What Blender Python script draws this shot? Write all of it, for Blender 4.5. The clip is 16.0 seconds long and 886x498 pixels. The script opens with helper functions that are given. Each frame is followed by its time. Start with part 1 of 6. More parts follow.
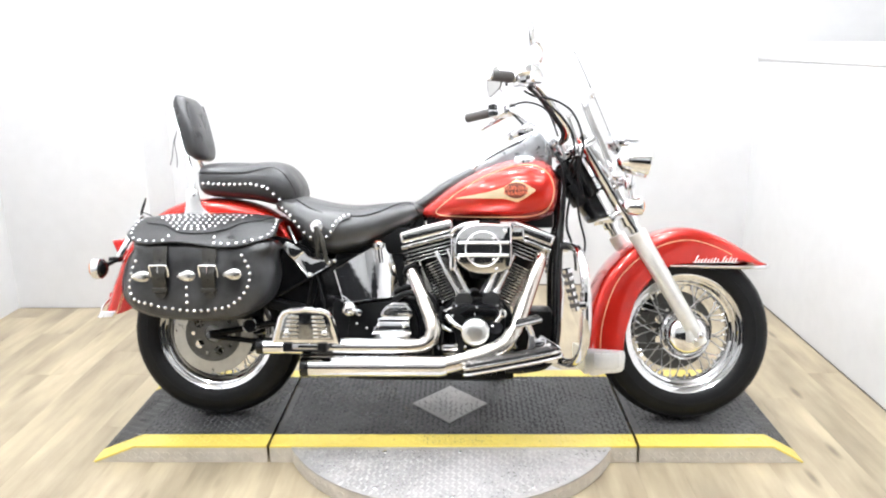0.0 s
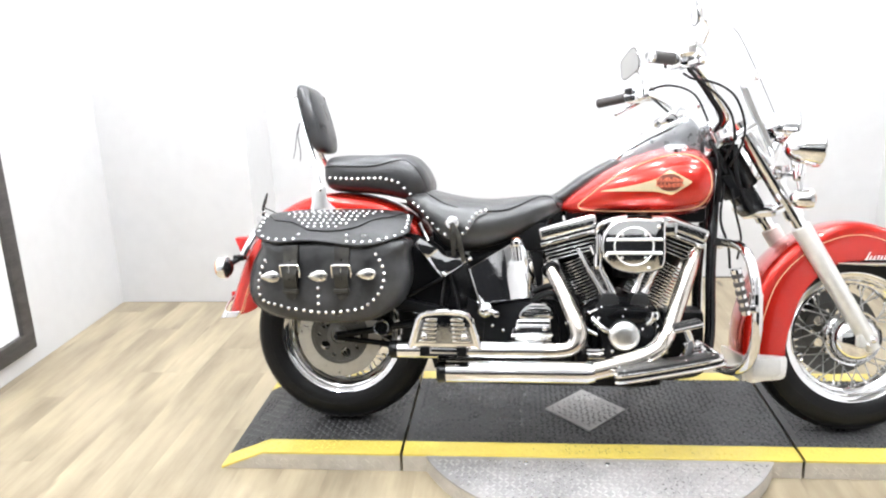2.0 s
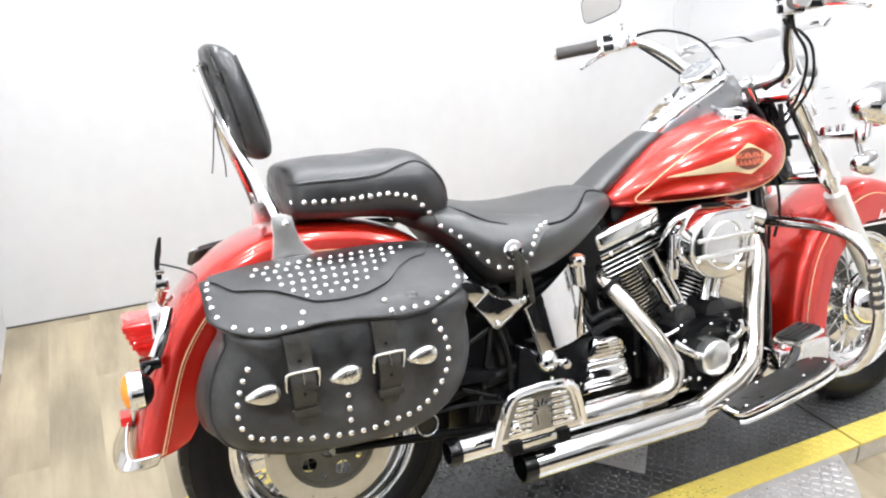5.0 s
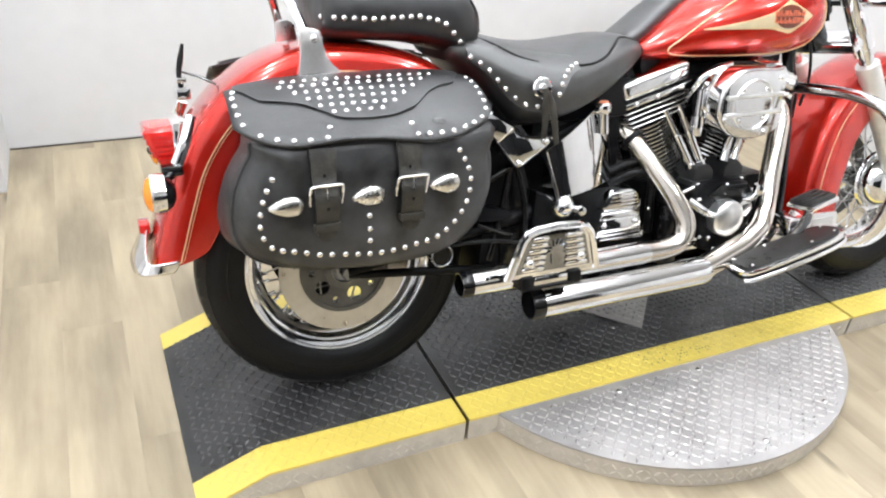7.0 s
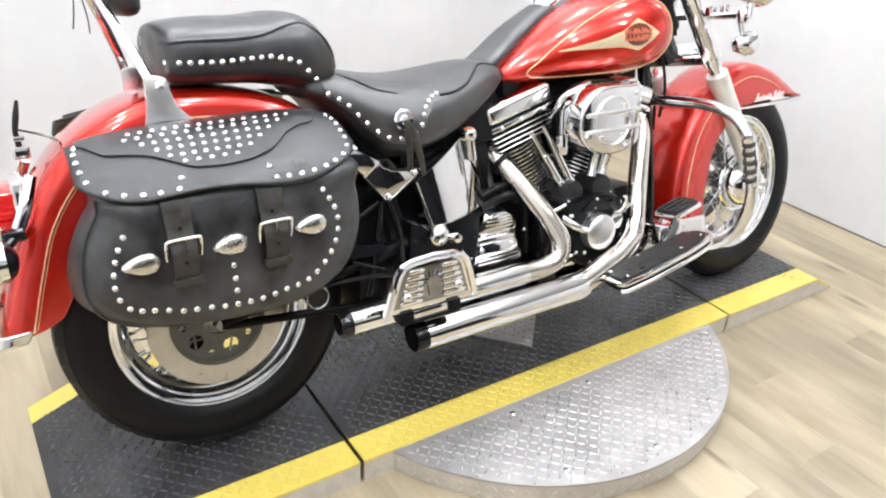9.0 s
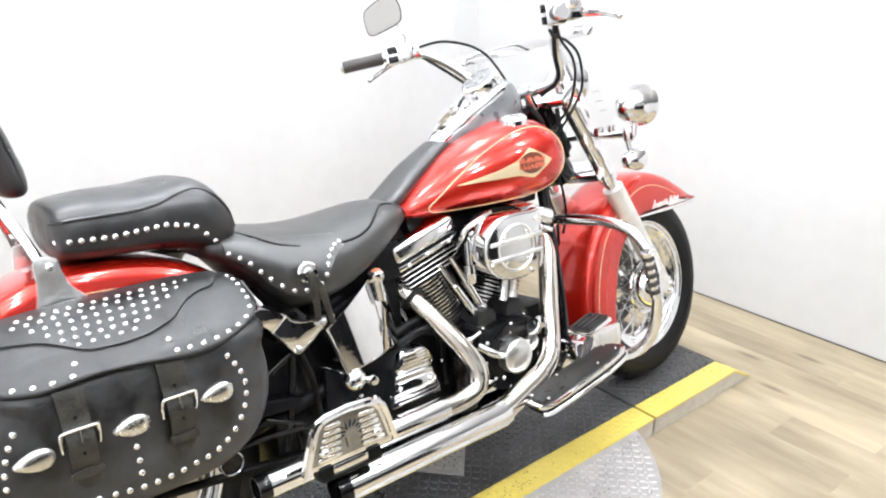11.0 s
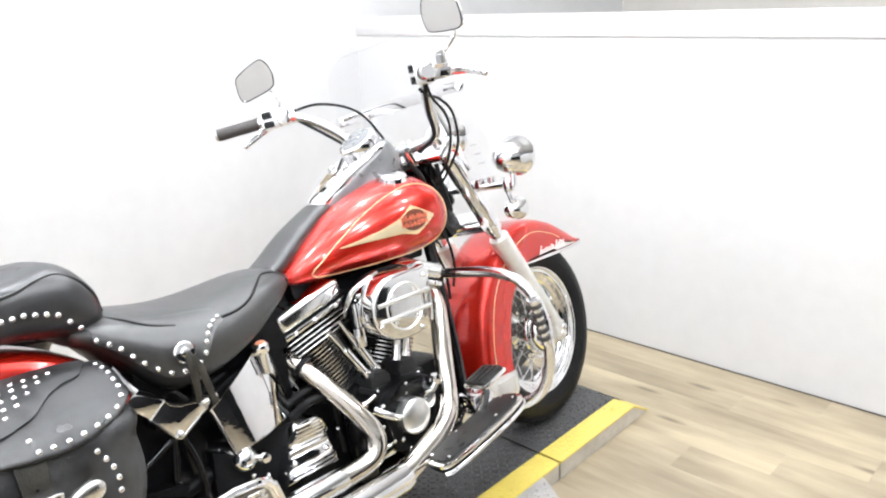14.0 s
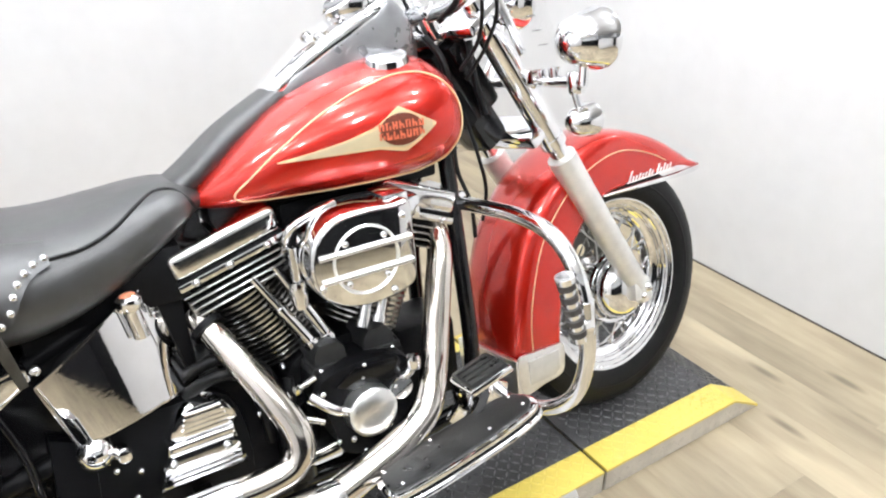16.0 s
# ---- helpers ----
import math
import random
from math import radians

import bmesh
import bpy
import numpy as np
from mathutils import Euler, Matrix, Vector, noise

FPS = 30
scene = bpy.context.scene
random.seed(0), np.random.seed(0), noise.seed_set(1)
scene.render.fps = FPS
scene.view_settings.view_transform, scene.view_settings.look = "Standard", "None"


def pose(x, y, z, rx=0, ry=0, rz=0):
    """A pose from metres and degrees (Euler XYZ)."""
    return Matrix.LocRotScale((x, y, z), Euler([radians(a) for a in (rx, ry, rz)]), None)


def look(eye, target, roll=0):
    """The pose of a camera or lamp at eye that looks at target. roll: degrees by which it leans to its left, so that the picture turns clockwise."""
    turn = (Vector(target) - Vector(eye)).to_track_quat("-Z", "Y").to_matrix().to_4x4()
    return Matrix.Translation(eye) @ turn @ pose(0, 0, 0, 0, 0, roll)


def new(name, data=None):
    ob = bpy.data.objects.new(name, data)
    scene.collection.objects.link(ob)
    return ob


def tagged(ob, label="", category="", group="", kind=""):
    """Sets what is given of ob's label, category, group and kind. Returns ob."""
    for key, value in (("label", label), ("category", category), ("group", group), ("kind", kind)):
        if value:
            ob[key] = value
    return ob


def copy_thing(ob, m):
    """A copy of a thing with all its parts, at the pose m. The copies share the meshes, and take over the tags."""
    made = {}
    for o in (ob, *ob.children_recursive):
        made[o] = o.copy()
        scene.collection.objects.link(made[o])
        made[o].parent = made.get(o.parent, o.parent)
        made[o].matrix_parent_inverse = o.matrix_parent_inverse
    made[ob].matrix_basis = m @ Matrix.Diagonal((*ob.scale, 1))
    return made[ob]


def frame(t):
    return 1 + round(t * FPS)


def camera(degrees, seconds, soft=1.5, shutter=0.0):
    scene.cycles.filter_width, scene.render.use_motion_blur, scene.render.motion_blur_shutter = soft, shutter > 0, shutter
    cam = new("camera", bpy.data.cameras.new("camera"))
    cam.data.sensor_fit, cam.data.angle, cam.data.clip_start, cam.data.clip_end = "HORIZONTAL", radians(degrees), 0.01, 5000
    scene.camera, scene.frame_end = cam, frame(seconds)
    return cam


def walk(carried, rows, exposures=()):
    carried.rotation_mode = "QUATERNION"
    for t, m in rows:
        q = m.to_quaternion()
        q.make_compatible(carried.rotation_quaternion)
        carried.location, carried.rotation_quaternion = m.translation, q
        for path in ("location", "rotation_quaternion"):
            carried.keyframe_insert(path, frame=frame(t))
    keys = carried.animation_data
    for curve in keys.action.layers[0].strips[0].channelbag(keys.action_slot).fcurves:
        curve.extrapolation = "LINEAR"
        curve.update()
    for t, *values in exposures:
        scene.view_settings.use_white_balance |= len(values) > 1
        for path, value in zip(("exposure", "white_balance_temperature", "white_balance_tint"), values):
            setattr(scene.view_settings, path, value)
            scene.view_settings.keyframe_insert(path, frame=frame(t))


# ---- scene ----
cam = camera(59.7, 16.0, soft=2.1)
PATH = [
    (0, (0.866, -2.627, 1.387), (0.818, -0.694, 0.874), -0.7),
    (0.5, (0.877, -2.626, 1.383), (0.81, -0.698, 0.855), -0.9),
    (1, (0.876, -2.618, 1.371), (0.687, -0.709, 0.807), -2.2),
    (1.5, (0.748, -2.576, 1.358), (0.515, -0.682, 0.757), -0.4),
    (2, (0.583, -2.465, 1.39), (0.39, -0.551, 0.841), -2.1),
    (2.5, (0.425, -2.232, 1.395), (0.341, -0.297, 0.895), -1.9),
    (3, (0.202, -2.035, 1.413), (0.283, -0.102, 0.907), -1.1),
    (5.5, (-0.462, -1.368, 1.405), (0.376, 0.247, 0.575), 0.5),
    (6, (-0.473, -1.382, 1.375), (0.316, 0.211, 0.46), 1.2),
    (6.5, (-0.483, -1.4, 1.341), (0.293, 0.158, 0.357), 3.7),
    (7, (-0.484, -1.415, 1.316), (0.286, 0.122, 0.294), 4.7),
    (7.5, (-0.47, -1.411, 1.315), (0.347, 0.109, 0.304), 4.8),
    (8, (-0.444, -1.414, 1.321), (0.456, 0.073, 0.332), 4.1),
    (8.5, (-0.425, -1.418, 1.328), (0.521, 0.05, 0.355), 3.7),
    (9, (-0.409, -1.418, 1.33), (0.582, 0.033, 0.375), 3.3),
    (9.5, (-0.393, -1.417, 1.347), (0.649, 0.023, 0.429), 2.4),
    (10, (-0.371, -1.412, 1.382), (0.728, 0.027, 0.532), 1.5),
    (12.5, (-0.332, -1.439, 1.446), (0.929, -0.02, 0.817), -0.9),
    (13, (-0.332, -1.446, 1.452), (0.952, -0.043, 0.835), -0.8),
    (13.5, (-0.339, -1.446, 1.444), (0.959, -0.055, 0.828), -0.7),
    (14, (-0.286, -1.435, 1.441), (1.099, -0.129, 0.83), -2.0),
    (14.5, (-0.082, -1.427, 1.425), (1.137, 0.027, 0.792), -1.6),
    (15, (0.058, -1.365, 1.402), (1.21, 0.097, 0.669), 0.4),
    (15.5, (0.239, -1.196, 1.379), (1.339, 0.22, 0.493), 1.8),
    (16, (0.434, -1.147, 1.353), (1.395, 0.324, 0.397), -0.0),
]
walk(cam, [(t, look(eye, target, roll)) for t, eye, target, roll in PATH], [(0.0, 0.2), (3.0, 0.15), (5.5, 0.0), (7.0, -0.05), (9.5, 0.0), (12.5, 0.15), (14.0, 0.05), (16.0, 0.0)])

# ---- light ----
world = bpy.data.worlds.new("world")
world.use_nodes = True
world.node_tree.nodes["Background"].inputs[0].default_value = (0.9, 0.95, 1.0, 1)
world.node_tree.nodes["Background"].inputs[1].default_value = 0.3
scene.world = world
LAMP_Z, LAMP_W = 2.86, 39.0
LAMPS = [(x, y) for x in (-0.7, 0.55, 1.8) for y in (-2.3, -1.1, 0.1)] + [(0.0, 1.0), (1.3, 1.0), (3.9, 0.2)]


# ---- materials ----
def material(name, color, rough=0.5, metal=0.0, coat=0.0, spec=0.5, grain=0.0, scale=60.0, bump=0.0, bump_scale=200.0, stretch=(1, 1, 1), wear=0.0, glass=0.0, emit=0.0, flake=0.0, crease=0.0):
    """A node material: base colour with variation at two scales, roughness wear and fine relief."""
    m = bpy.data.materials.new(name)
    m.use_nodes = True
    n, l = m.node_tree.nodes, m.node_tree.links
    b = n["Principled BSDF"]
    b.inputs["Base Color"].default_value = (*color, 1)
    b.inputs["Roughness"].default_value = rough
    b.inputs["Metallic"].default_value = metal
    b.inputs["Coat Weight"].default_value = coat
    b.inputs["Coat Roughness"].default_value = 0.04
    b.inputs["Specular IOR Level"].default_value = spec
    b.inputs["Transmission Weight"].default_value = glass
    if emit:
        b.inputs["Emission Color"].default_value = (*color, 1)
        b.inputs["Emission Strength"].default_value = emit
    tc = n.new("ShaderNodeTexCoord")
    mp = n.new("ShaderNodeMapping")
    mp.inputs["Scale"].default_value = stretch
    l.new(tc.outputs["Object"], mp.inputs["Vector"])
    if grain:
        fine, large = n.new("ShaderNodeTexNoise"), n.new("ShaderNodeTexNoise")
        fine.inputs["Scale"].default_value, large.inputs["Scale"].default_value = scale, scale / 9
        fine.inputs["Detail"].default_value = 6
        l.new(mp.outputs["Vector"], fine.inputs["Vector"])
        l.new(mp.outputs["Vector"], large.inputs["Vector"])
        add = n.new("ShaderNodeMath")
        add.operation = "ADD"
        l.new(fine.outputs["Fac"], add.inputs[0])
        l.new(large.outputs["Fac"], add.inputs[1])
        ramp = n.new("ShaderNodeMapRange")
        ramp.inputs["From Min"].default_value, ramp.inputs["From Max"].default_value = 0.7, 1.3
        ramp.inputs["To Min"].default_value, ramp.inputs["To Max"].default_value = 1 - grain, 1 + grain
        l.new(add.outputs[0], ramp.inputs["Value"])
        mix = n.new("ShaderNodeVectorMath")
        mix.operation = "SCALE"
        mix.inputs[0].default_value = color
        l.new(ramp.outputs[0], mix.inputs["Scale"])
        l.new(mix.outputs[0], b.inputs["Base Color"])
        if wear:
            rr = n.new("ShaderNodeMapRange")
            rr.inputs["From Min"].default_value, rr.inputs["From Max"].default_value = 0.7, 1.3
            rr.inputs["To Min"].default_value, rr.inputs["To Max"].default_value = rough * (1 - wear), min(1, rough * (1 + wear))
            l.new(add.outputs[0], rr.inputs["Value"])
            l.new(rr.outputs[0], b.inputs["Roughness"])
    if bump:
        bn = n.new("ShaderNodeTexNoise")
        bn.inputs["Scale"].default_value, bn.inputs["Detail"].default_value = bump_scale, 4
        l.new(mp.outputs["Vector"], bn.inputs["Vector"])
        bp = n.new("ShaderNodeBump")
        bp.inputs["Strength"].default_value, bp.inputs["Distance"].default_value = bump, 0.002
        l.new(bn.outputs["Fac"], bp.inputs["Height"])
        l.new(bp.outputs["Normal"], b.inputs["Normal"])
        if crease:
            cn, cb = n.new("ShaderNodeTexNoise"), n.new("ShaderNodeBump")
            cn.inputs["Scale"].default_value, cn.inputs["Detail"].default_value, cn.inputs["Distortion"].default_value = 15, 3, 0.6
            cb.inputs["Strength"].default_value, cb.inputs["Distance"].default_value = crease, 0.02
            l.new(mp.outputs["Vector"], cn.inputs["Vector"])
            l.new(cn.outputs["Fac"], cb.inputs["Height"])
            l.new(cb.outputs["Normal"], bp.inputs["Normal"])
    if flake:
        lw, hs = n.new("ShaderNodeTexNoise"), n.new("ShaderNodeBump")
        lw.inputs["Scale"].default_value = 900
        hs.inputs["Strength"].default_value, hs.inputs["Distance"].default_value = flake, 0.0005
        l.new(tc.outputs["Object"], lw.inputs["Vector"])
        l.new(lw.outputs["Fac"], hs.inputs["Height"])
        l.new(hs.outputs["Normal"], b.inputs["Normal"])
    return m


def plank_material():
    """Pale grey-brown vinyl oak: each plank its own tone, long grain, and a few knots."""
    m = material("pale_oak_plank", (0.5, 0.42, 0.31), 0.42, bump=0.08, bump_scale=30, stretch=(9, 0.8, 1))
    n, l = m.node_tree.nodes, m.node_tree.links
    b = n["Principled BSDF"]
    tc, info = n.new("ShaderNodeTexCoord"), n.new("ShaderNodeObjectInfo")
    shift = n.new("ShaderNodeVectorMath")
    shift.operation = "MULTIPLY_ADD"
    shift.inputs[1].default_value = (1, 1, 1)
    comb = n.new("ShaderNodeCombineXYZ")
    k = n.new("ShaderNodeMath")
    k.operation, k.inputs[1].default_value = "MULTIPLY", 37.0
    l.new(info.outputs["Random"], k.inputs[0])
    l.new(k.outputs[0], comb.inputs[1])
    l.new(k.outputs[0], comb.inputs[2])
    l.new(tc.outputs["Object"], shift.inputs[0])
    l.new(comb.outputs[0], shift.inputs[2])
    mp = n.new("ShaderNodeMapping")
    mp.inputs["Scale"].default_value = (10, 0.8, 1)
    l.new(shift.outputs[0], mp.inputs["Vector"])
    grain, blotch = n.new("ShaderNodeTexNoise"), n.new("ShaderNodeTexNoise")
    grain.inputs["Scale"].default_value, grain.inputs["Detail"].default_value, grain.inputs["Roughness"].default_value = 3.0, 8, 0.65
    l.new(mp.outputs[0], grain.inputs["Vector"])
    mp2 = n.new("ShaderNodeMapping")
    mp2.inputs["Scale"].default_value = (3.5, 0.9, 1)
    l.new(shift.outputs[0], mp2.inputs["Vector"])
    blotch.inputs["Scale"].default_value, blotch.inputs["Detail"].default_value = 1.9, 6
    l.new(mp2.outputs[0], blotch.inputs["Vector"])
    c1, c2 = n.new("ShaderNodeValToRGB"), n.new("ShaderNodeValToRGB")
    c1.color_ramp.elements[0].position, c1.color_ramp.elements[1].position = 0.3, 0.72
    c1.color_ramp.elements[0].color, c1.color_ramp.elements[1].color = (0.215, 0.172, 0.112, 1), (0.445, 0.372, 0.252, 1)
    c2.color_ramp.elements[0].position, c2.color_ramp.elements[1].position = 0.35, 0.65
    c2.color_ramp.elements[0].color, c2.color_ramp.elements[1].color = (0.195, 0.158, 0.108, 1), (0.48, 0.402, 0.272, 1)
    l.new(grain.outputs["Fac"], c1.inputs[0])
    l.new(blotch.outputs["Fac"], c2.inputs[0])
    mx = n.new("ShaderNodeMix")
    mx.data_type = "RGBA"
    mx.inputs["Factor"].default_value = 0.62
    l.new(c1.outputs[0], mx.inputs["A"])
    l.new(c2.outputs[0], mx.inputs["B"])
    tone = n.new("ShaderNodeMapRange")
    tone.inputs["To Min"].default_value, tone.inputs["To Max"].default_value = 0.95, 1.04
    l.new(info.outputs["Random"], tone.inputs["Value"])
    sc = n.new("ShaderNodeVectorMath")
    sc.operation = "SCALE"
    l.new(mx.outputs["Result"], sc.inputs[0])
    l.new(tone.outputs[0], sc.inputs["Scale"])
    vor = n.new("ShaderNodeTexVoronoi")
    vor.inputs["Scale"].default_value = 2.3
    l.new(mp2.outputs[0], vor.inputs["Vector"])
    kn = n.new("ShaderNodeMapRange")
    kn.inputs["From Min"].default_value, kn.inputs["From Max"].default_value = 0.05, 0.15
    kn.inputs["To Min"].default_value, kn.inputs["To Max"].default_value = 0.45, 1.0
    l.new(vor.outputs["Distance"], kn.inputs["Value"])
    sk = n.new("ShaderNodeVectorMath")
    sk.operation = "SCALE"
    l.new(sc.outputs[0], sk.inputs[0])
    l.new(kn.outputs[0], sk.inputs["Scale"])
    l.new(sk.outputs[0], b.inputs["Base Color"])
    return m


WALL = material("white_wall_paint", (0.59, 0.585, 0.58), 0.6, grain=0.03, scale=14, bump=0.12, bump_scale=160)
BEIGE = material("beige_wall_paint", (0.58, 0.555, 0.51), 0.7, grain=0.05, scale=10, bump=0.1)
CEIL = material("grey_ceiling_paint", (0.84, 0.84, 0.84), 0.8, grain=0.02, scale=20, bump=0.1)
# Paints of the unseen walls, chosen for what the chrome should reflect.
UNSEENDARK = material("dark_unseen_wall_paint", (0.014, 0.014, 0.015), 0.8, spec=0.08, grain=0.2, scale=8, bump=0.1)
UNSEENGREY = material("grey_unseen_wall_paint", (0.36, 0.36, 0.355), 0.7, grain=0.08, scale=8, bump=0.1)
JOINT = material("dark_joint", (0.25, 0.21, 0.15), 0.9, grain=0.2)
BASEDARK = material("dark_base_strip", (0.07, 0.06, 0.05), 0.9, grain=0.3)
PLANK = plank_material()
CHROME = material("chrome", (0.88, 0.88, 0.89), 0.055, 1.0, grain=0.06, scale=25, wear=0.6, bump=0.05, bump_scale=60)
SATIN = material("satin_aluminium", (0.74, 0.74, 0.72), 0.40, 0.8, grain=0.1, scale=40, wear=0.3, bump=0.05, bump_scale=400)
CASTALU = material("cast_aluminium", (0.76, 0.75, 0.715), 0.42, 0.6, grain=0.12, scale=40, wear=0.3, bump=0.06, bump_scale=400)
STEEL = material("brushed_steel", (0.5, 0.5, 0.5), 0.3, 1.0, grain=0.12, scale=90, wear=0.4)
DISC = material("brake_disc_steel", (0.62, 0.6, 0.55), 0.36, 0.85, grain=0.1, scale=50, wear=0.3)
RED = material("candy_red_paint", (0.54, 0.014, 0.005), 0.27, 0.6, 1.0, grain=0.08, scale=18, flake=0.06)
GOLD = material("gold_pinstripe", (0.74, 0.55, 0.30), 0.4, 0.2, 0.6, grain=0.05)
CREAM = material("champagne_emblem", (0.62, 0.52, 0.33), 0.35, 0.35, 0.8, grain=0.06, scale=80)
LEATHER = material("black_leather", (0.028, 0.0283, 0.0295), 0.44, spec=0.68, grain=0.85, scale=20, wear=0.35, bump=0.22, bump_scale=320, crease=0.16)
LIDHIDE = material("soft_black_leather", (0.019, 0.019, 0.0192), 0.43, spec=0.54, grain=1.0, scale=26, wear=0.4, bump=0.25, bump_scale=280, crease=0.05)
SEATVINYL = material("black_seat_leather", (0.024, 0.0237, 0.0232), 0.40, spec=0.9, grain=0.5, scale=20, wear=0.15, bump=0.2, bump_scale=500, crease=0.05)
PILLIONHIDE = material("polished_black_leather", (0.0125, 0.0125, 0.0132), 0.33, spec=0.8, grain=0.6, scale=22, wear=0.35, bump=0.16, bump_scale=450, crease=0.03)
CONCHO = material("satin_nickel", (0.72, 0.71, 0.68), 0.22, 1.0, grain=0.12, scale=160, wear=0.3, bump=0.12, bump_scale=300)
WORN = material("worn_brown_leather", (0.027, 0.0245, 0.019), 0.40, spec=0.4, grain=0.55, scale=40, wear=0.3, bump=0.5, bump_scale=260)
BLACK = material("gloss_black_paint", (0.004, 0.004, 0.0045), 0.16, 0.0, 0.1, spec=0.35, grain=0.2, scale=30)
MATT = material("wrinkle_black", (0.0035, 0.0035, 0.004), 0.38, spec=0.14, grain=0.25, scale=50, wear=0.2, bump=0.4, bump_scale=500)
FIN = material("fin_edge_metal", (0.66, 0.66, 0.65), 0.26, 1.0, grain=0.1)
RUBBER = material("tyre_rubber", (0.0048, 0.0048, 0.005), 0.45, spec=0.2, grain=0.3, scale=30, wear=0.15, bump=0.25, bump_scale=260)
GRIP = material("grip_rubber", (0.05, 0.045, 0.042), 0.6, grain=0.2, bump=0.2)
TREADBLACK = material("black_tread_plate", (0.041, 0.0405, 0.0405), 0.35, 0.1, grain=0.6, scale=9, wear=0.4, bump=0.15)
TREADSTEEL = material("steel_tread_plate", (0.40, 0.385, 0.375), 0.40, 0.35, grain=0.2, scale=16, wear=0.35, bump=0.12)
# Lozenges lighter than their plates: the glints on them are put into the colour.
TREADTIP = material("glint_tread_tip", (0.085, 0.085, 0.088), 0.27, 0.35, grain=0.3, scale=60, wear=0.3)
STEELTIP = material("glint_steel_tip", (0.47, 0.455, 0.44), 0.30, 0.45, grain=0.2, scale=70, wear=0.4)
PAINTWEAR = material("dirty_worn_tip", (0.10, 0.08, 0.03), 0.4, 0.2, grain=0.4, scale=70)
# Skirt steel with the floor's beige reflection put into its colour.
SKIRTSTEEL = material("floorlit_steel_skirt", (0.56, 0.52, 0.46), 0.42, 0.25, grain=0.15, scale=30, wear=0.3, bump=0.1)
YELLOW = material("yellow_safety_paint", (0.74, 0.585, 0.12), 0.34, coat=0.4, grain=0.05, scale=90, wear=0.2, bump=0.2, bump_scale=120)
REDLENS = material("red_lens", (0.62, 0.015, 0.012), 0.12, 0.0, 0.6, grain=0.12, scale=120)
AMBER = material("amber_lens", (0.9, 0.27, 0.01), 0.15, 0.0, 0.5, grain=0.1, scale=120)
WHITE = material("white_lettering", (0.8, 0.78, 0.74), 0.5, grain=0.04)
DARKCHROME = material("darkened_chrome", (0.30, 0.31, 0.33), 0.09, 1.0, grain=0.08, scale=30, wear=0.4)
FACECHROME = material("brushed_face", (0.82, 0.82, 0.82), 0.07, 1.0, grain=0.05, scale=60, wear=0.4, bump=0.05, bump_scale=45)
ROCKER = material("cast_chrome", (0.80, 0.80, 0.79), 0.10, 1.0, grain=0.10, scale=50, wear=0.5, bump=0.11, bump_scale=45)
PIPE = material("heated_chrome", (0.72, 0.675, 0.62), 0.11, 1.0, grain=0.10, scale=16, wear=0.5, bump=0.06, bump_scale=45)
GREYPLATE = material("grey_reflector", (0.30, 0.305, 0.31), 0.30, 0.7, grain=0.15, scale=40, wear=0.3)
MIRROR = material("mirror_glass", (0.66, 0.65, 0.63), 0.02, 1.0)
LENS = material("clear_lamp_glass", (0.9, 0.92, 0.92), 0.05, 0.0, glass=0.7, grain=0.05, scale=90)
SHIELD = material("clear_windshield", (0.972, 0.976, 0.978), 0.02, glass=1.0)
SHIELD.node_tree.nodes["Principled BSDF"].inputs["IOR"].default_value = 1.035
EMBER = material("faded_orange_dot", (0.72, 0.26, 0.15), 0.35, 0, 0.4, grain=0.15, scale=120)
BADGE = material("orange_badge_enamel", (0.70, 0.17, 0.09), 0.3, 0.2, 0.6, grain=0.1, scale=90)
BADGEDARK = material("brown_badge_enamel", (0.13, 0.03, 0.016), 0.3, 0.0, 0.5, grain=0.2, scale=90)
WHITECHROME = material("brushed_cover", (0.88, 0.88, 0.87), 0.3, 1.0, grain=0.06, scale=120, wear=0.12, bump=0.06, bump_scale=160)
LIFTER = material("worn_black_casting", (0.013, 0.013, 0.013), 0.45, spec=0.4, grain=0.35, scale=60, wear=0.3, bump=0.5, bump_scale=350)
CARRIER = material("grey_cast_carrier", (0.12, 0.118, 0.11), 0.4, 0.6, grain=0.15, scale=60, wear=0.2)
PAD = material("board_rubber", (0.011, 0.0107, 0.0104), 0.34, grain=0.7, scale=40, wear=0.4, bump=0.3, bump_scale=240)
FRAMEWOOD = material("dark_stained_wood", (0.05, 0.045, 0.042), 0.5, grain=0.4, scale=30, stretch=(1, 1, 6), bump=0.3, bump_scale=60)
PEG = material("white_perforated_board", (0.8, 0.8, 0.79), 0.5, grain=0.05, scale=80)
GLOW = material("lamp_diffuser", (1.0, 0.97, 0.92), 0.4, emit=4.0)


# ---- mesh helpers ----
def finish(bm, sharp=38):
    me = bpy.data.meshes.new("mesh")
    bmesh.ops.recalc_face_normals(bm, faces=bm.faces)
    bm.to_mesh(me)
    bm.free()
    for p in me.polygons:
        p.use_smooth = True
    me.set_sharp_from_angle(angle=radians(sharp))
    return me


def part(name, bm, mat, parent=None, label="", kind="", sharp=38):
    """Links a bmesh (or a ready mesh) as one mesh object under its thing."""
    me = bm if isinstance(bm, bpy.types.Mesh) else finish(bm, sharp)
    if not me.materials:
        me.materials.append(mat)
    ob = new(name, me)
    ob.parent = parent
    return tagged(ob, label, kind=kind)


def thing(name, label, category, m=None, group="", kind=""):
    ob = new(name)
    ob.empty_display_size = 0.05
    if m is not None:
        ob.matrix_basis = m
    return tagged(ob, label, category, group, kind)


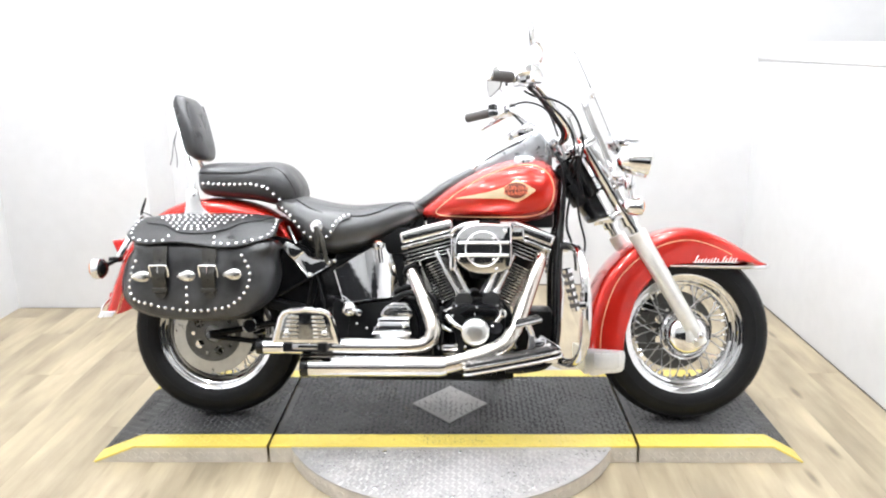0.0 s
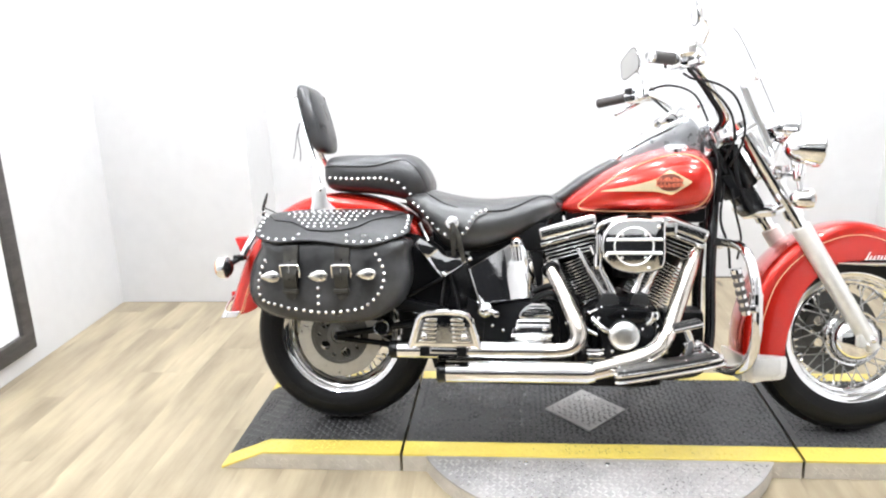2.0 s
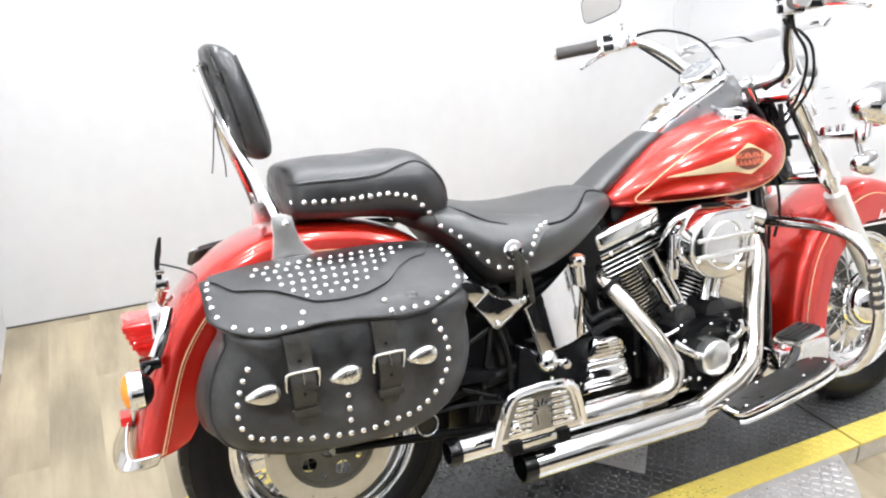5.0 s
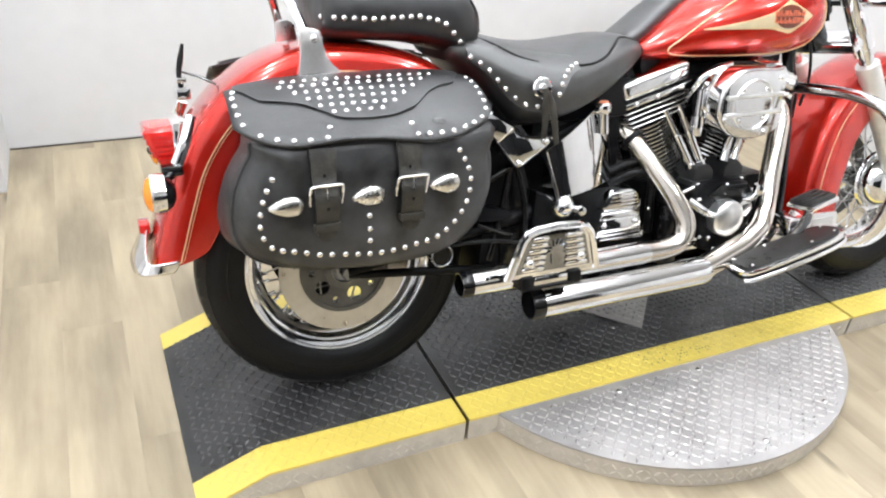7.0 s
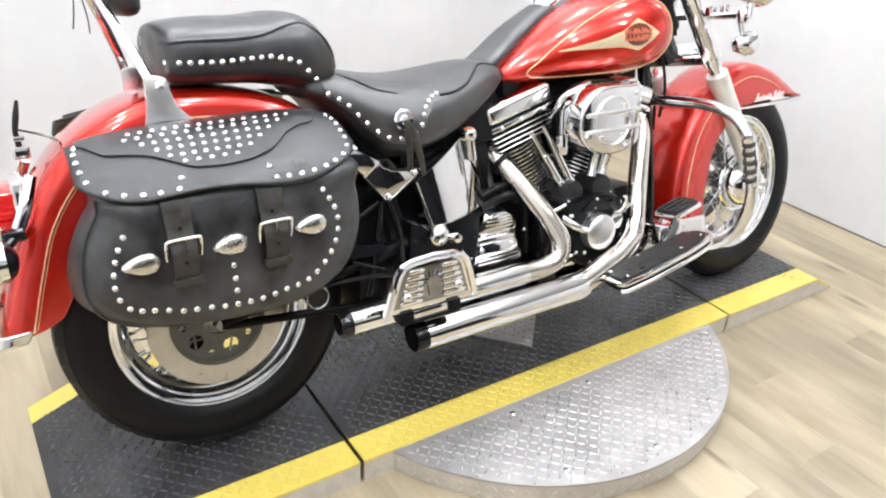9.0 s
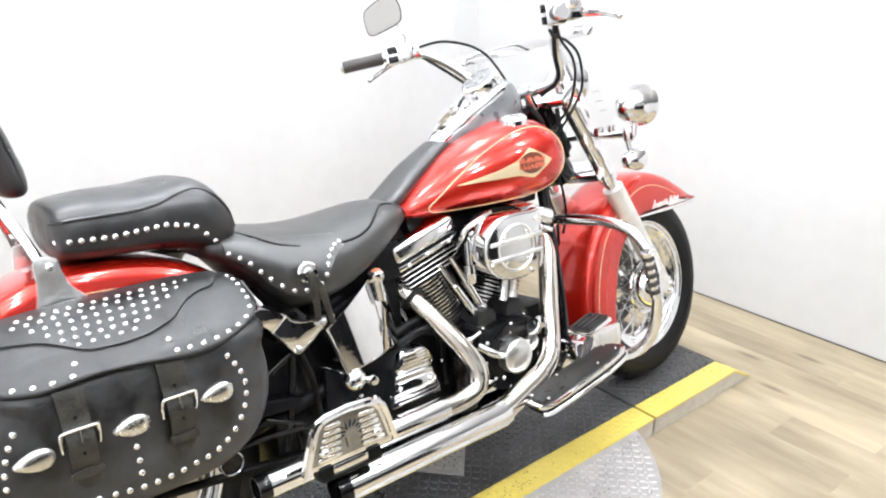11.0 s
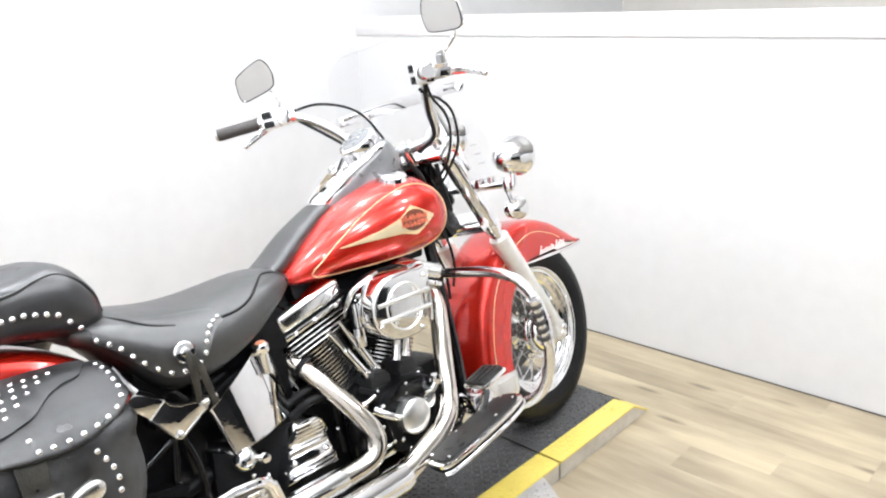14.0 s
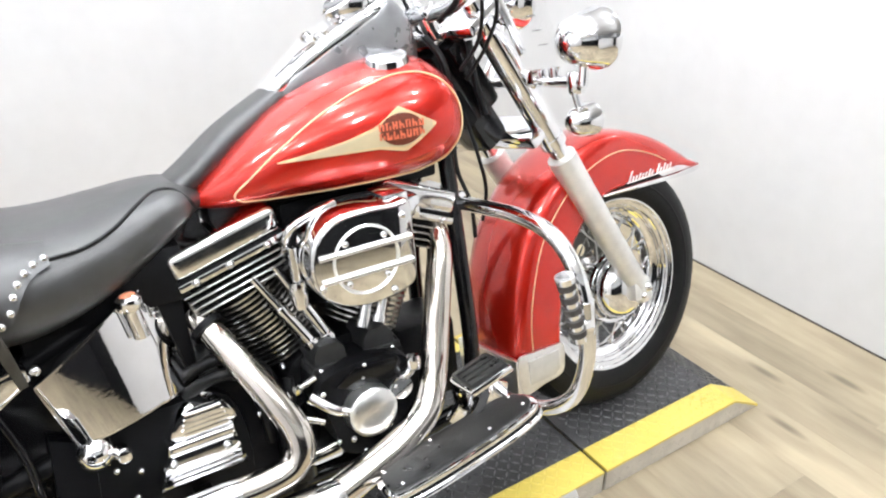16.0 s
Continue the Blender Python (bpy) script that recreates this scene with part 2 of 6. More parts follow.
def merge(*bms):
    out = bms[0]
    for b in bms[1:]:
        me = bpy.data.meshes.new("t")
        b.to_mesh(me)
        b.free()
        out.from_mesh(me)
        bpy.data.meshes.remove(me)
    return out


def moved(bm, m):
    bmesh.ops.transform(bm, matrix=m, verts=bm.verts)
    return bm


def box(a, b, bevel=0.0, seg=2):
    """A block from corner a to corner b with rounded edges."""
    bm = bmesh.new()
    bmesh.ops.create_cube(bm, size=1)
    for v in bm.verts:
        v.co = Vector([(a[i] + b[i]) / 2 + v.co[i] * (b[i] - a[i]) for i in range(3)])
    if bevel:
        bmesh.ops.bevel(bm, geom=bm.edges[:], offset=bevel, segments=seg, affect="EDGES", profile=0.6)
    return bm


def loft(rings, caps=True, closed=True):
    """A skin over rings of equally many points."""
    bm = bmesh.new()
    vs = [[bm.verts.new(p) for p in r] for r in rings]
    n = len(rings[0])
    for a, b in zip(vs, vs[1:]):
        for i in range(n if closed else n - 1):
            j = (i + 1) % n
            bm.faces.new((a[i], a[j], b[j], b[i]))
    if caps and closed:
        bm.faces.new(vs[0])
        bm.faces.new(vs[-1][::-1])
    return bm


def smooth_path(pts, per=6):
    """A Catmull-Rom line through the points."""
    p = [Vector(q) for q in pts]
    p = [p[0] * 2 - p[1]] + p + [p[-1] * 2 - p[-2]]
    out = []
    for i in range(1, len(p) - 2):
        for k in range(per):
            t = k / per
            out.append(0.5 * ((2 * p[i]) + (p[i + 1] - p[i - 1]) * t + (2 * p[i - 1] - 5 * p[i] + 4 * p[i + 1] - p[i + 2]) * t * t + (3 * p[i] - p[i - 1] - 3 * p[i + 1] + p[i + 2]) * t ** 3))
    return out + [p[-2]]


def tube(pts, r, seg=12, per=6, caps=True, flat=1.0):
    """A round bar along a smooth line; r may be a list of radii, one a point."""
    path = smooth_path(pts, per) if per > 1 else [Vector(p) for p in pts]
    if isinstance(r, (int, float)):
        rad = [r] * len(path)
    else:
        rad = np.interp(np.linspace(0, len(r) - 1, len(path)), range(len(r)), r)
    rings, up = [], None
    for i, p in enumerate(path):
        d = (path[min(i + 1, len(path) - 1)] - path[max(i - 1, 0)]).normalized()
        if up is None:
            up = d.cross(Vector((0, 1, 0)) if abs(d.y) < 0.9 else Vector((1, 0, 0))).normalized()
        up = (up - d * up.dot(d)).normalized()
        side = d.cross(up)
        rings.append([p + float(rad[i]) * (math.cos(a) * up + flat * math.sin(a) * side) for a in np.linspace(0, 2 * math.pi, seg, endpoint=False)])
    return loft(rings, caps)


def lathe(profile, seg=48, m=None, close=False):
    """A body turned round the y axis: profile of (radius, y)."""
    bm = bmesh.new()
    rings = []
    for r, y in profile:
        if r < 1e-6:
            rings.append([bm.verts.new((0, y, 0))])
        else:
            rings.append([bm.verts.new((r * math.cos(a), y, r * math.sin(a))) for a in np.linspace(0, 2 * math.pi, seg, endpoint=False)])
    pairs = list(zip(rings, rings[1:])) + ([(rings[-1], rings[0])] if close else [])
    for a, b in pairs:
        for i in range(seg):
            j = (i + 1) % seg
            if len(a) == 1 and len(b) == 1:
                continue
            if len(a) == 1:
                bm.faces.new((a[0], b[j], b[i]))
            elif len(b) == 1:
                bm.faces.new((a[i], a[j], b[0]))
            else:
                bm.faces.new((a[i], a[j], b[j], b[i]))
    return moved(bm, m) if m is not None else bm


def slab(outline, y0, y1, bevel=0.0, seg=2, m=None):
    """An outline in (x, z) given thickness from y0 to y1, with rounded rims."""
    bm = bmesh.new()
    f = bm.faces.new([bm.verts.new((x, y0, z)) for x, z in outline])
    ex = bmesh.ops.extrude_face_region(bm, geom=[f])
    for v in [g for g in ex["geom"] if isinstance(g, bmesh.types.BMVert)]:
        v.co.y = y1
    bmesh.ops.recalc_face_normals(bm, faces=bm.faces)
    if bevel:
        rim = [e for e in bm.edges if abs(e.verts[0].co.y - e.verts[1].co.y) < 1e-7]
        bmesh.ops.bevel(bm, geom=rim, offset=bevel, segments=seg, affect="EDGES", profile=0.6)
    return moved(bm, m) if m is not None else bm


def rounded(pts, per=5):
    """A closed smooth outline through corner points."""
    n = len(pts)
    out = []
    for i in range(n):
        p0, p1, p2, p3 = (np.array(pts[(i + k) % n], float) for k in (-1, 0, 1, 2))
        for k in range(per):
            t = k / per
            out.append(tuple(0.5 * (2 * p1 + (p2 - p0) * t + (2 * p0 - 5 * p1 + 4 * p2 - p3) * t * t + (3 * p1 - p0 - 3 * p2 + p3) * t ** 3)))
    return out


def shaft(a, b, r, seg=12, r2=None):
    return tube([a, b], [r, r if r2 is None else r2], seg, per=1)


def along(p, d, up=(0, 0, 1)):
    """A pose at p whose y axis points along d."""
    y = Vector(d).normalized()
    x = y.cross(Vector(up))
    x = x.normalized() if x.length > 1e-4 else Vector((1, 0, 0))
    z = x.cross(y)
    return Matrix.Translation(p) @ Matrix((x, y, z)).transposed().to_4x4()


# ---- the room ----
X0, X1, Y0, YB, YJ, XJ, H = -1.59, 2.50, -4.6, 1.76, 1.38, -0.80, 2.9


def panel(name, a, b, mat, label, category="wall", bevel=0.0):
    ob = part(name, box(a, b, bevel), mat, None)
    return tagged(ob, label, category, kind="structure")


panel("wall_west", (X0 - 0.12, Y0, 0), (X0, YJ + 0.12, H), WALL, "plain white painted wall beside the pale plank floor")
panel("wall_jog", (X0, YJ, 0), (XJ - 0.1, YJ + 0.12, H), WALL, "short white painted wall that juts forward")
panel("wall_return", (XJ - 0.1, YJ, 0), (XJ, YB, H), WALL, "narrow white painted return of the wall")
panel("wall_north", (XJ - 0.1, YB, 0), (5.2, YB + 0.12, H), WALL, "white painted back wall behind the motorcycle")
# Unseen closing walls, added dark below 1.6 m so that the chrome reflects black.
panel("wall_south", (X0 - 0.12, Y0 - 0.12, 1.6), (5.2, Y0, H), UNSEENGREY, "plain grey upper wall closing the room")
panel("wall_south_dark", (X0 - 0.12, Y0 - 0.12, 0), (5.2, Y0, 1.6), UNSEENDARK, "unseen dark lower wall, added to darken the chrome's reflections")
panel("wall_southeast", (X1, Y0, 1.6), (X1 + 0.1, -3.3, H), UNSEENGREY, "plain grey upper wall closing the room")
panel("wall_southeast_dark", (X1, Y0, 0), (X1 + 0.1, -3.3, 1.6), UNSEENDARK, "unseen dark lower wall, added to darken the chrome's reflections")
# The unseen south end is lengthened so that the air cleaner reflects white.
panel("partition_wall", (X1, -3.3, 0), (X1 + 0.1, YB, 1.285), WALL, "white half-height partition wall beside the floor")
panel("partition_cap", (X1 - 0.008, -3.3, 1.285), (X1 + 0.13, YB, 1.375), WALL, "white painted cap rail on the half wall", "trim", 0.004)
panel("wall_east", (5.2, Y0 - 0.12, 0), (5.3, YB + 0.12, H), BEIGE, "beige painted wall beyond the half wall")
panel("ceiling", (X0 - 0.12, Y0 - 0.12, H), (5.3, YB + 0.12, H + 0.1), CEIL, "plain grey ceiling", "ceiling")
floor = panel("floor", (X0 - 0.12, Y0 - 0.12, -0.1), (5.3, YB + 0.12, -0.005), JOINT, "pale grey-brown oak plank floor", "floor")

# Thin dark strips where the floor meets the half wall and the back wall.
panel("base_strip", (X1 - 0.006, -3.3, -0.004), (X1 - 0.0005, YB - 0.006, 0.004), BASEDARK, "thin dark strip between the floor and the half wall", "trim")
panel("base_strip_north", (XJ, YB - 0.006, -0.004), (X1 - 0.006, YB - 0.0005, 0.004), BASEDARK, "thin dark strip between the floor and the back wall", "trim")

# Ceiling lamps: flush discs.
lamp0 = None
for x, y in LAMPS:
    if lamp0 is None:
        lamp0 = thing("ceiling_light", "round white ceiling light, switched on", "ceiling light", pose(x, y, LAMP_Z), "ceiling lights")
        flip = pose(0, 0, 0, 90)
        part("trim_ring", lathe([(0.10, 0.0), (0.125, 0.0), (0.125, 0.03), (0.10, 0.03)], 32, flip, True), CEIL, lamp0)
        part("diffuser", lathe([(0.0, 0.012), (0.10, 0.012), (0.10, 0.02), (0, 0.02)], 32, flip), GLOW, lamp0, "glowing white diffuser")
    else:
        copy_thing(lamp0, pose(x, y, LAMP_Z))
    light = bpy.data.lights.new("ceiling_lamp", "POINT")
    light.shadow_soft_size, light.energy, light.color = 0.085, LAMP_W, (0.935, 0.98, 1.05)
    new("ceiling_lamp", light).matrix_world = pose(x, y, LAMP_Z - 0.11)

# The framed board on the west wall.
board = thing("framed_board", "white perforated board in a dark wooden frame on the wall", "wall panel")
part("panel", box((X0 + 0.002, -0.85, 0.12), (X0 + 0.014, 0.49, 1.75), 0), PEG, board)
for a, b in (((-0.93, 0.09), (0.55, 0.17)), ((-0.93, 1.72), (0.55, 1.8)), ((0.475, 0.17), (0.55, 1.72)), ((-0.93, 0.17), (-0.85, 1.72))):
    part("frame_bar", box((X0 + 0.001, a[0], a[1]), (X0 + 0.035, b[0], b[1]), 0.004), FRAMEWOOD, board)

# ---- the drive-on turntable ----
RX0, RK0, RS0, RS1, RK1, RX1 = -0.413, -0.265, 0.198, 1.462, 1.915, 2.020
RY0, RY1, STRIPE, TOP = -0.256, 0.376, 0.082, 0.062
FAR_STRIPE = 0.066
CX, CY, CR = 0.825, 0.0, 0.603


def ramp_z(x):
    if x < RK0:
        return 0.004 + (TOP - 0.004) * max(0, (x - RX0) / (RK0 - RX0))
    if x > RK1:
        return 0.004 + (TOP - 0.004) * max(0, (RX1 - x) / (RX1 - RK1))
    return TOP


def deck(xs, y0, y1, lift=0.0, thick=0.006):
    """A plate that follows the ramp's height through the stations xs."""
    return loft([[(x, y0, ramp_z(x) + lift), (x, y1, ramp_z(x) + lift), (x, y1, ramp_z(x) + lift - thick), (x, y0, ramp_z(x) + lift - thick)] for x in xs])


def skirt(xs, y0, y1):
    return loft([[(x, y0, max(0.002, ramp_z(x) - 0.007)), (x, y1, max(0.002, ramp_z(x) - 0.007)), (x, y1, 0.0), (x, y0, 0.0)] for x in xs])


def treads(inside, x0, x1, y0, y1, zf, pitch=0.0195, length=0.0112, width=0.0040, high=0.0022):
    """Raised lozenges of a tread plate, turned a quarter from one to the next."""
    verts, faces = [], []
    nx, ny = int((x1 - x0) / pitch) + 1, int((y1 - y0) / pitch) + 1
    for i in range(nx):
        for j in range(ny):
            x, y = x0 + (i + 0.5) * pitch, y0 + (j + 0.5) * pitch
            if not inside(x, y):
                continue
            c, s = (0.7071, 0.7071) if (i + j) % 2 else (0.7071, -0.7071)
            k = len(verts)
            for u, v, h in ((-length, 0, 0), (0, -width, 0), (length, 0, 0), (0, width, 0), (-length * 0.45, 0, high), (length * 0.45, 0, high)):
                px, py = x + u * c - v * s, y + u * s + v * c
                verts.append((px, py, zf(px) + h))
            faces += [(k, k + 1, k + 5, k + 4), (k + 1, k + 2, k + 5), (k + 2, k + 3, k + 5), (k + 3, k, k + 4, k + 5), (k, k + 1, k + 4)]
    me = bpy.data.meshes.new("treads")
    me.from_pydata(verts, [], faces)
    return me


DIA = (0.818, 0.062, 0.142, 0.155)


def section(name, label, xs, mid=False):
    ob = thing(name, label, "ramp", None)
    part("deck_plate", deck(xs, RY0 + STRIPE, RY1 - FAR_STRIPE, 0, 0.006), TREADBLACK, ob, "black painted tread plate")
    for y0, y1 in ((RY0, RY0 + STRIPE), (RY1 - FAR_STRIPE, RY1)):
        part("safety_stripe", deck(xs, y0, y1, 0.001, 0.007), YELLOW, ob, "yellow painted safety stripe")
    for y0, y1 in ((RY0 + 0.001, RY0 + 0.006), (RY1 - 0.006, RY1 - 0.001)):
        part("skirt_plate", skirt(xs, y0, y1), SKIRTSTEEL, ob, "bare steel tread plate skirt")
    part("rail", box((xs[0] + 0.16 if xs[0] < 0 else xs[0] + 0.01, 0.04, 0.0), (xs[-1] - (0.12 if xs[-1] > 2 else 0.01), 0.08, TOP - 0.008)), TREADSTEEL, ob)
    dx, dy, da, db = DIA
    ins = lambda x, y: xs[0] + 0.012 < x < xs[-1] - 0.012 and not (mid and abs(x - dx) / da + abs(y - dy) / db < 1.06)
    part("tread_pattern", treads(ins, xs[0], xs[-1], RY0 + STRIPE + 0.004, RY1 - FAR_STRIPE - 0.004, lambda x: ramp_z(x)), TREADTIP, ob, kind="stuff")
    part("stripe_tread", treads(lambda x, y: xs[0] + 0.012 < x < xs[-1] - 0.012, xs[0], xs[-1], RY0 + 0.006, RY0 + STRIPE - 0.016, lambda x: ramp_z(x) + 0.001, high=0.0016), YELLOW, ob, kind="stuff")
    if mid:
        worn = random.Random(3)
        gone = lambda x, y: worn.random() < 0.5 * math.exp(-((x - 0.86) / 0.12) ** 2 - ((y + 0.215) / 0.026) ** 2)
        part("stripe_wear", treads(gone, xs[0], xs[-1], RY0 + 0.006, RY0 + STRIPE - 0.016, lambda x: ramp_z(x) + 0.0026, 0.0105, 0.0038, 0.0020, 0.0006), PAINTWEAR, ob, "dirty worn specks in the paint", kind="stuff")
    sk = treads(lambda x, y: y < ramp_z(x) - 0.012 and xs[0] + 0.012 < x < xs[-1] - 0.012, xs[0], xs[-1], 0.004, TOP, lambda x: 0.0, high=0.0016)
    for v in sk.vertices:
        v.co = (v.co.x, RY0 + 0.001 - v.co.z, v.co.y)
    part("skirt_tread", sk, SKIRTSTEEL, ob, kind="stuff")
    return ob


section("end_ramp", "black end ramp with yellow edges under the rear wheel", [RX0, RK0 - 0.004, RK0 + 0.004, RS0 - 0.005])
middle = section("ramp_section", "black tread plate platform with yellow edges and a steel diamond", [RS0 + 0.005, RS1 - 0.005], True)
section("end_ramp", "black end ramp with yellow edges under the front wheel", [RS1 + 0.005, RK1 - 0.004, RK1 + 0.004, RX1])
dx, dy, da, db = DIA
dia = loft([[(dx - da, dy, z), (dx, dy - db, z), (dx + da, dy, z), (dx, dy + db, z)] for z in (TOP - 0.002, TOP + 0.004)])
part("diamond_inset", dia, TREADSTEEL, middle, "bare steel diamond plate")
part("diamond_tread", treads(lambda x, y: abs(x - dx) / da + abs(y - dy) / db < 0.9, dx - da, dx + da, dy - db, dy + db, lambda x: TOP + 0.004), STEELTIP, middle, kind="stuff")

table = thing("turntable", "round bare steel tread plate turntable under the ramp", "turntable", pose(CX, CY, 0))
part("top_plate", lathe([(0, 0), (CR, 0), (CR, 0.006), (0, 0.006)], 96, pose(0, 0, TOP - 0.010, 90)), TREADSTEEL, table)
part("rim_band", lathe([(CR - 0.002, 0), (CR - 0.008, 0), (CR - 0.008, 0.05), (CR - 0.002, 0.05)], 96, pose(0, 0, 0.001, 90), True), SKIRTSTEEL, table)
bandt = treads(lambda x, y: 0.006 < y < 0.042, 0, 2 * math.pi * CR, 0.004, 0.06, lambda x: 0.0)
for v in bandt.vertices:
    a, rr = v.co.x / CR, CR - 0.002 + v.co.z
    v.co = (rr * math.cos(a), rr * math.sin(a), v.co.y)
part("rim_tread", bandt, SKIRTSTEEL, table, kind="stuff")
part("tread_pattern", treads(lambda x, y: math.hypot(x, y) < CR - 0.012 and y < RY0 - CY - 0.012, -CR, CR, -CR, 0.1, lambda x: TOP - 0.004), STEELTIP, table, kind="stuff")

for x, y in ((0.603, -0.287), (0.857, -0.286), (1.086, -0.50), (0.835, -0.555), (0.591, -0.506)):
    part("plate_bolt", lathe([(0, -0.003), (0.006, -0.0028), (0.0085, -0.001), (0.0095, 0.001), (0, 0.001)], 12, pose(x - CX, y - CY, TOP - 0.004, -90)), FIN, table, "countersunk steel bolt")


# ---- the motorcycle: wheels, sheet metal, seats and bags ----
LEANED = pose(0, -0.01, 0.066, -11, 0, -1.5)
bike = thing("motorcycle", "candy red cruiser motorcycle with studded black saddlebags, on its stand", "motorcycle", LEANED)
AX_R, AX_F, AZ, TYRE = -0.03, 1.655, 0.312, 0.312
HEAD, RAKE = Vector((1.235, 0, 0.90)), radians(31)
STEER = Matrix.Translation(HEAD) @ Matrix.Rotation(radians(10), 4, Vector((-math.sin(RAKE), 0, math.cos(RAKE)))) @ Matrix.Translation(-HEAD)
HUB = STEER @ Vector((AX_F, 0, AZ))
WHEELED = Matrix.Translation(HUB) @ Matrix.Rotation(radians(-4.5), 4, Vector((-math.sin(RAKE), 0, math.cos(RAKE)))) @ Matrix.Translation(-HUB) @ STEER


def cluster(name, at, m=None, label=""):
    """A part with pieces of its own: an Empty under the motorcycle."""
    ob = new(name)
    ob.empty_display_size = 0.03
    ob.parent = bike
    ob.matrix_basis = (m or Matrix()) @ Matrix.Translation(at)
    return tagged(ob, label)


def stud_mesh(r=0.0067, h=0.0046, mat=None):
    """A small domed stud on the plane y = 0, facing -y."""
    me = finish(lathe([(r, 0.001), (r, -0.0006), (r * 0.86, -h * 0.55), (r * 0.5, -h * 0.9), (0, -h)], 10))
    me.materials.append(mat or CHROME)
    return me


STUD = stud_mesh(0.0062, 0.0044)
HOLE = stud_mesh(0.0028, 0.0012, BLACK)
SMALL_STUD = stud_mesh(0.0053, 0.0042)


def stud(p, parent, normal=(0, -1, 0), name="stud", mesh=None):
    ob = new(name, mesh or STUD)
    ob.parent = parent
    ob.matrix_basis = along(p, -Vector(normal))
    return ob


def wheel(name, cx, m, rear):
    w = cluster(name, (cx, 0, AZ), m, "wire-spoked chrome wheel with a black tyre")
    R, b = TYRE, 0.066
    prof = [(0.206, -0.046), (0.212, -0.054), (0.232, -0.064), (0.256, -b), (0.277, -0.0625), (0.292, -0.0535), (0.303, -0.0365), (0.3095, -0.018), (R, 0)]
    prof += [(r, -y) for r, y in prof[-2::-1]]
    part("tyre", lathe(prof, 96), RUBBER, w)
    bm = bmesh.new()
    for k in range(44):
        for s in (-1, 1):
            piece = box((-0.0185, -0.0150, -0.003), (0.0185, 0.0150, 0.0010))
            for v in piece.verts:
                v.co.x += s * 0.45 * v.co.y
            a = 2 * math.pi * (k + 0.25 * s) / 44
            moved(piece, Matrix.Rotation(a, 4, "Y") @ pose(0, s * 0.0405, 0.2998, s * -31, 0, 0))
            bm = merge(bm, piece)
    part("tread_rib", bm, RUBBER, w, kind="stuff")
    for s in (-1, 1):
        part("sidewall_line", lathe([(0.248, s * 0.0665), (0.2505, s * 0.0675), (0.253, s * 0.0665)], 72), RUBBER, w)
    rim = [(0.1860, -0.0300), (0.1885, -0.0325), (0.1887, -0.0365), (0.1935, -0.0388), (0.1955, -0.0415), (0.1957, -0.0455), (0.2010, -0.0472), (0.2045, -0.0487), (0.2055, -0.0517), (0.2095, -0.0537), (0.2165, -0.0550), (0.2185, -0.0515), (0.2155, -0.0475), (0.2115, -0.0488), (0.2085, -0.0475), (0.2065, -0.043), (0.2055, -0.0365), (0.2035, -0.0342), (0.2005, -0.0345), (0.1985, -0.031), (0.1975, -0.022), (0.1945, -0.018), (0.186, -0.012)]
    rim += [(r, -y) for r, y in rim[::-1]]
    inner = [(0.1858, 0.0262), (0.1815, 0.0222), (0.1748, 0.0188), (0.1712, 0.0150), (0.1722, 0.0118), (0.1700, 0.0075), (0.1693, 0.0)]
    rim += inner + [(r, -y) for r, y in inner[-2::-1]]
    part("rim", lathe(rim, 96, close=True), CHROME, w, sharp=10)
    hub = [(0, -0.075), (0.016, -0.075), (0.018, -0.066), (0.032, -0.058), (0.05, -0.05), (0.052, -0.043), (0.034, -0.03), (0.03, 0.03), (0.052, 0.043), (0.05, 0.05), (0.02, 0.07), (0, 0.07)]
    part("hub", lathe(hub, 40), CHROME if not rear else SATIN, w)
    nipple = finish(shaft((0.156, 0.0, 0), (0.171, 0.0, 0), 0.0036, 8, 0.0046))
    nipple.materials.append(CHROME)
    for side in (-1, 1):
        for cross in (-1, 1):
            a = cross * radians(58)
            p0 = (0.05 * math.cos(a), side * 0.047, 0.05 * math.sin(a))
            me = finish(shaft(p0, (0.170, side * 0.008, 0), 0.0022, 6))
            me.materials.append(STEEL)
            for k in range(10):
                ob = new("spoke", me)
                ob.parent = w
                ob.matrix_basis = Matrix.Rotation(radians(36 * k + 9 * (cross + 1) + 4.5 * side), 4, "Y")
                tip = new("spoke_nipple", nipple)
                tip.parent = w
                tip.matrix_basis = ob.matrix_basis @ pose(0, side * 0.008, 0)
    return w


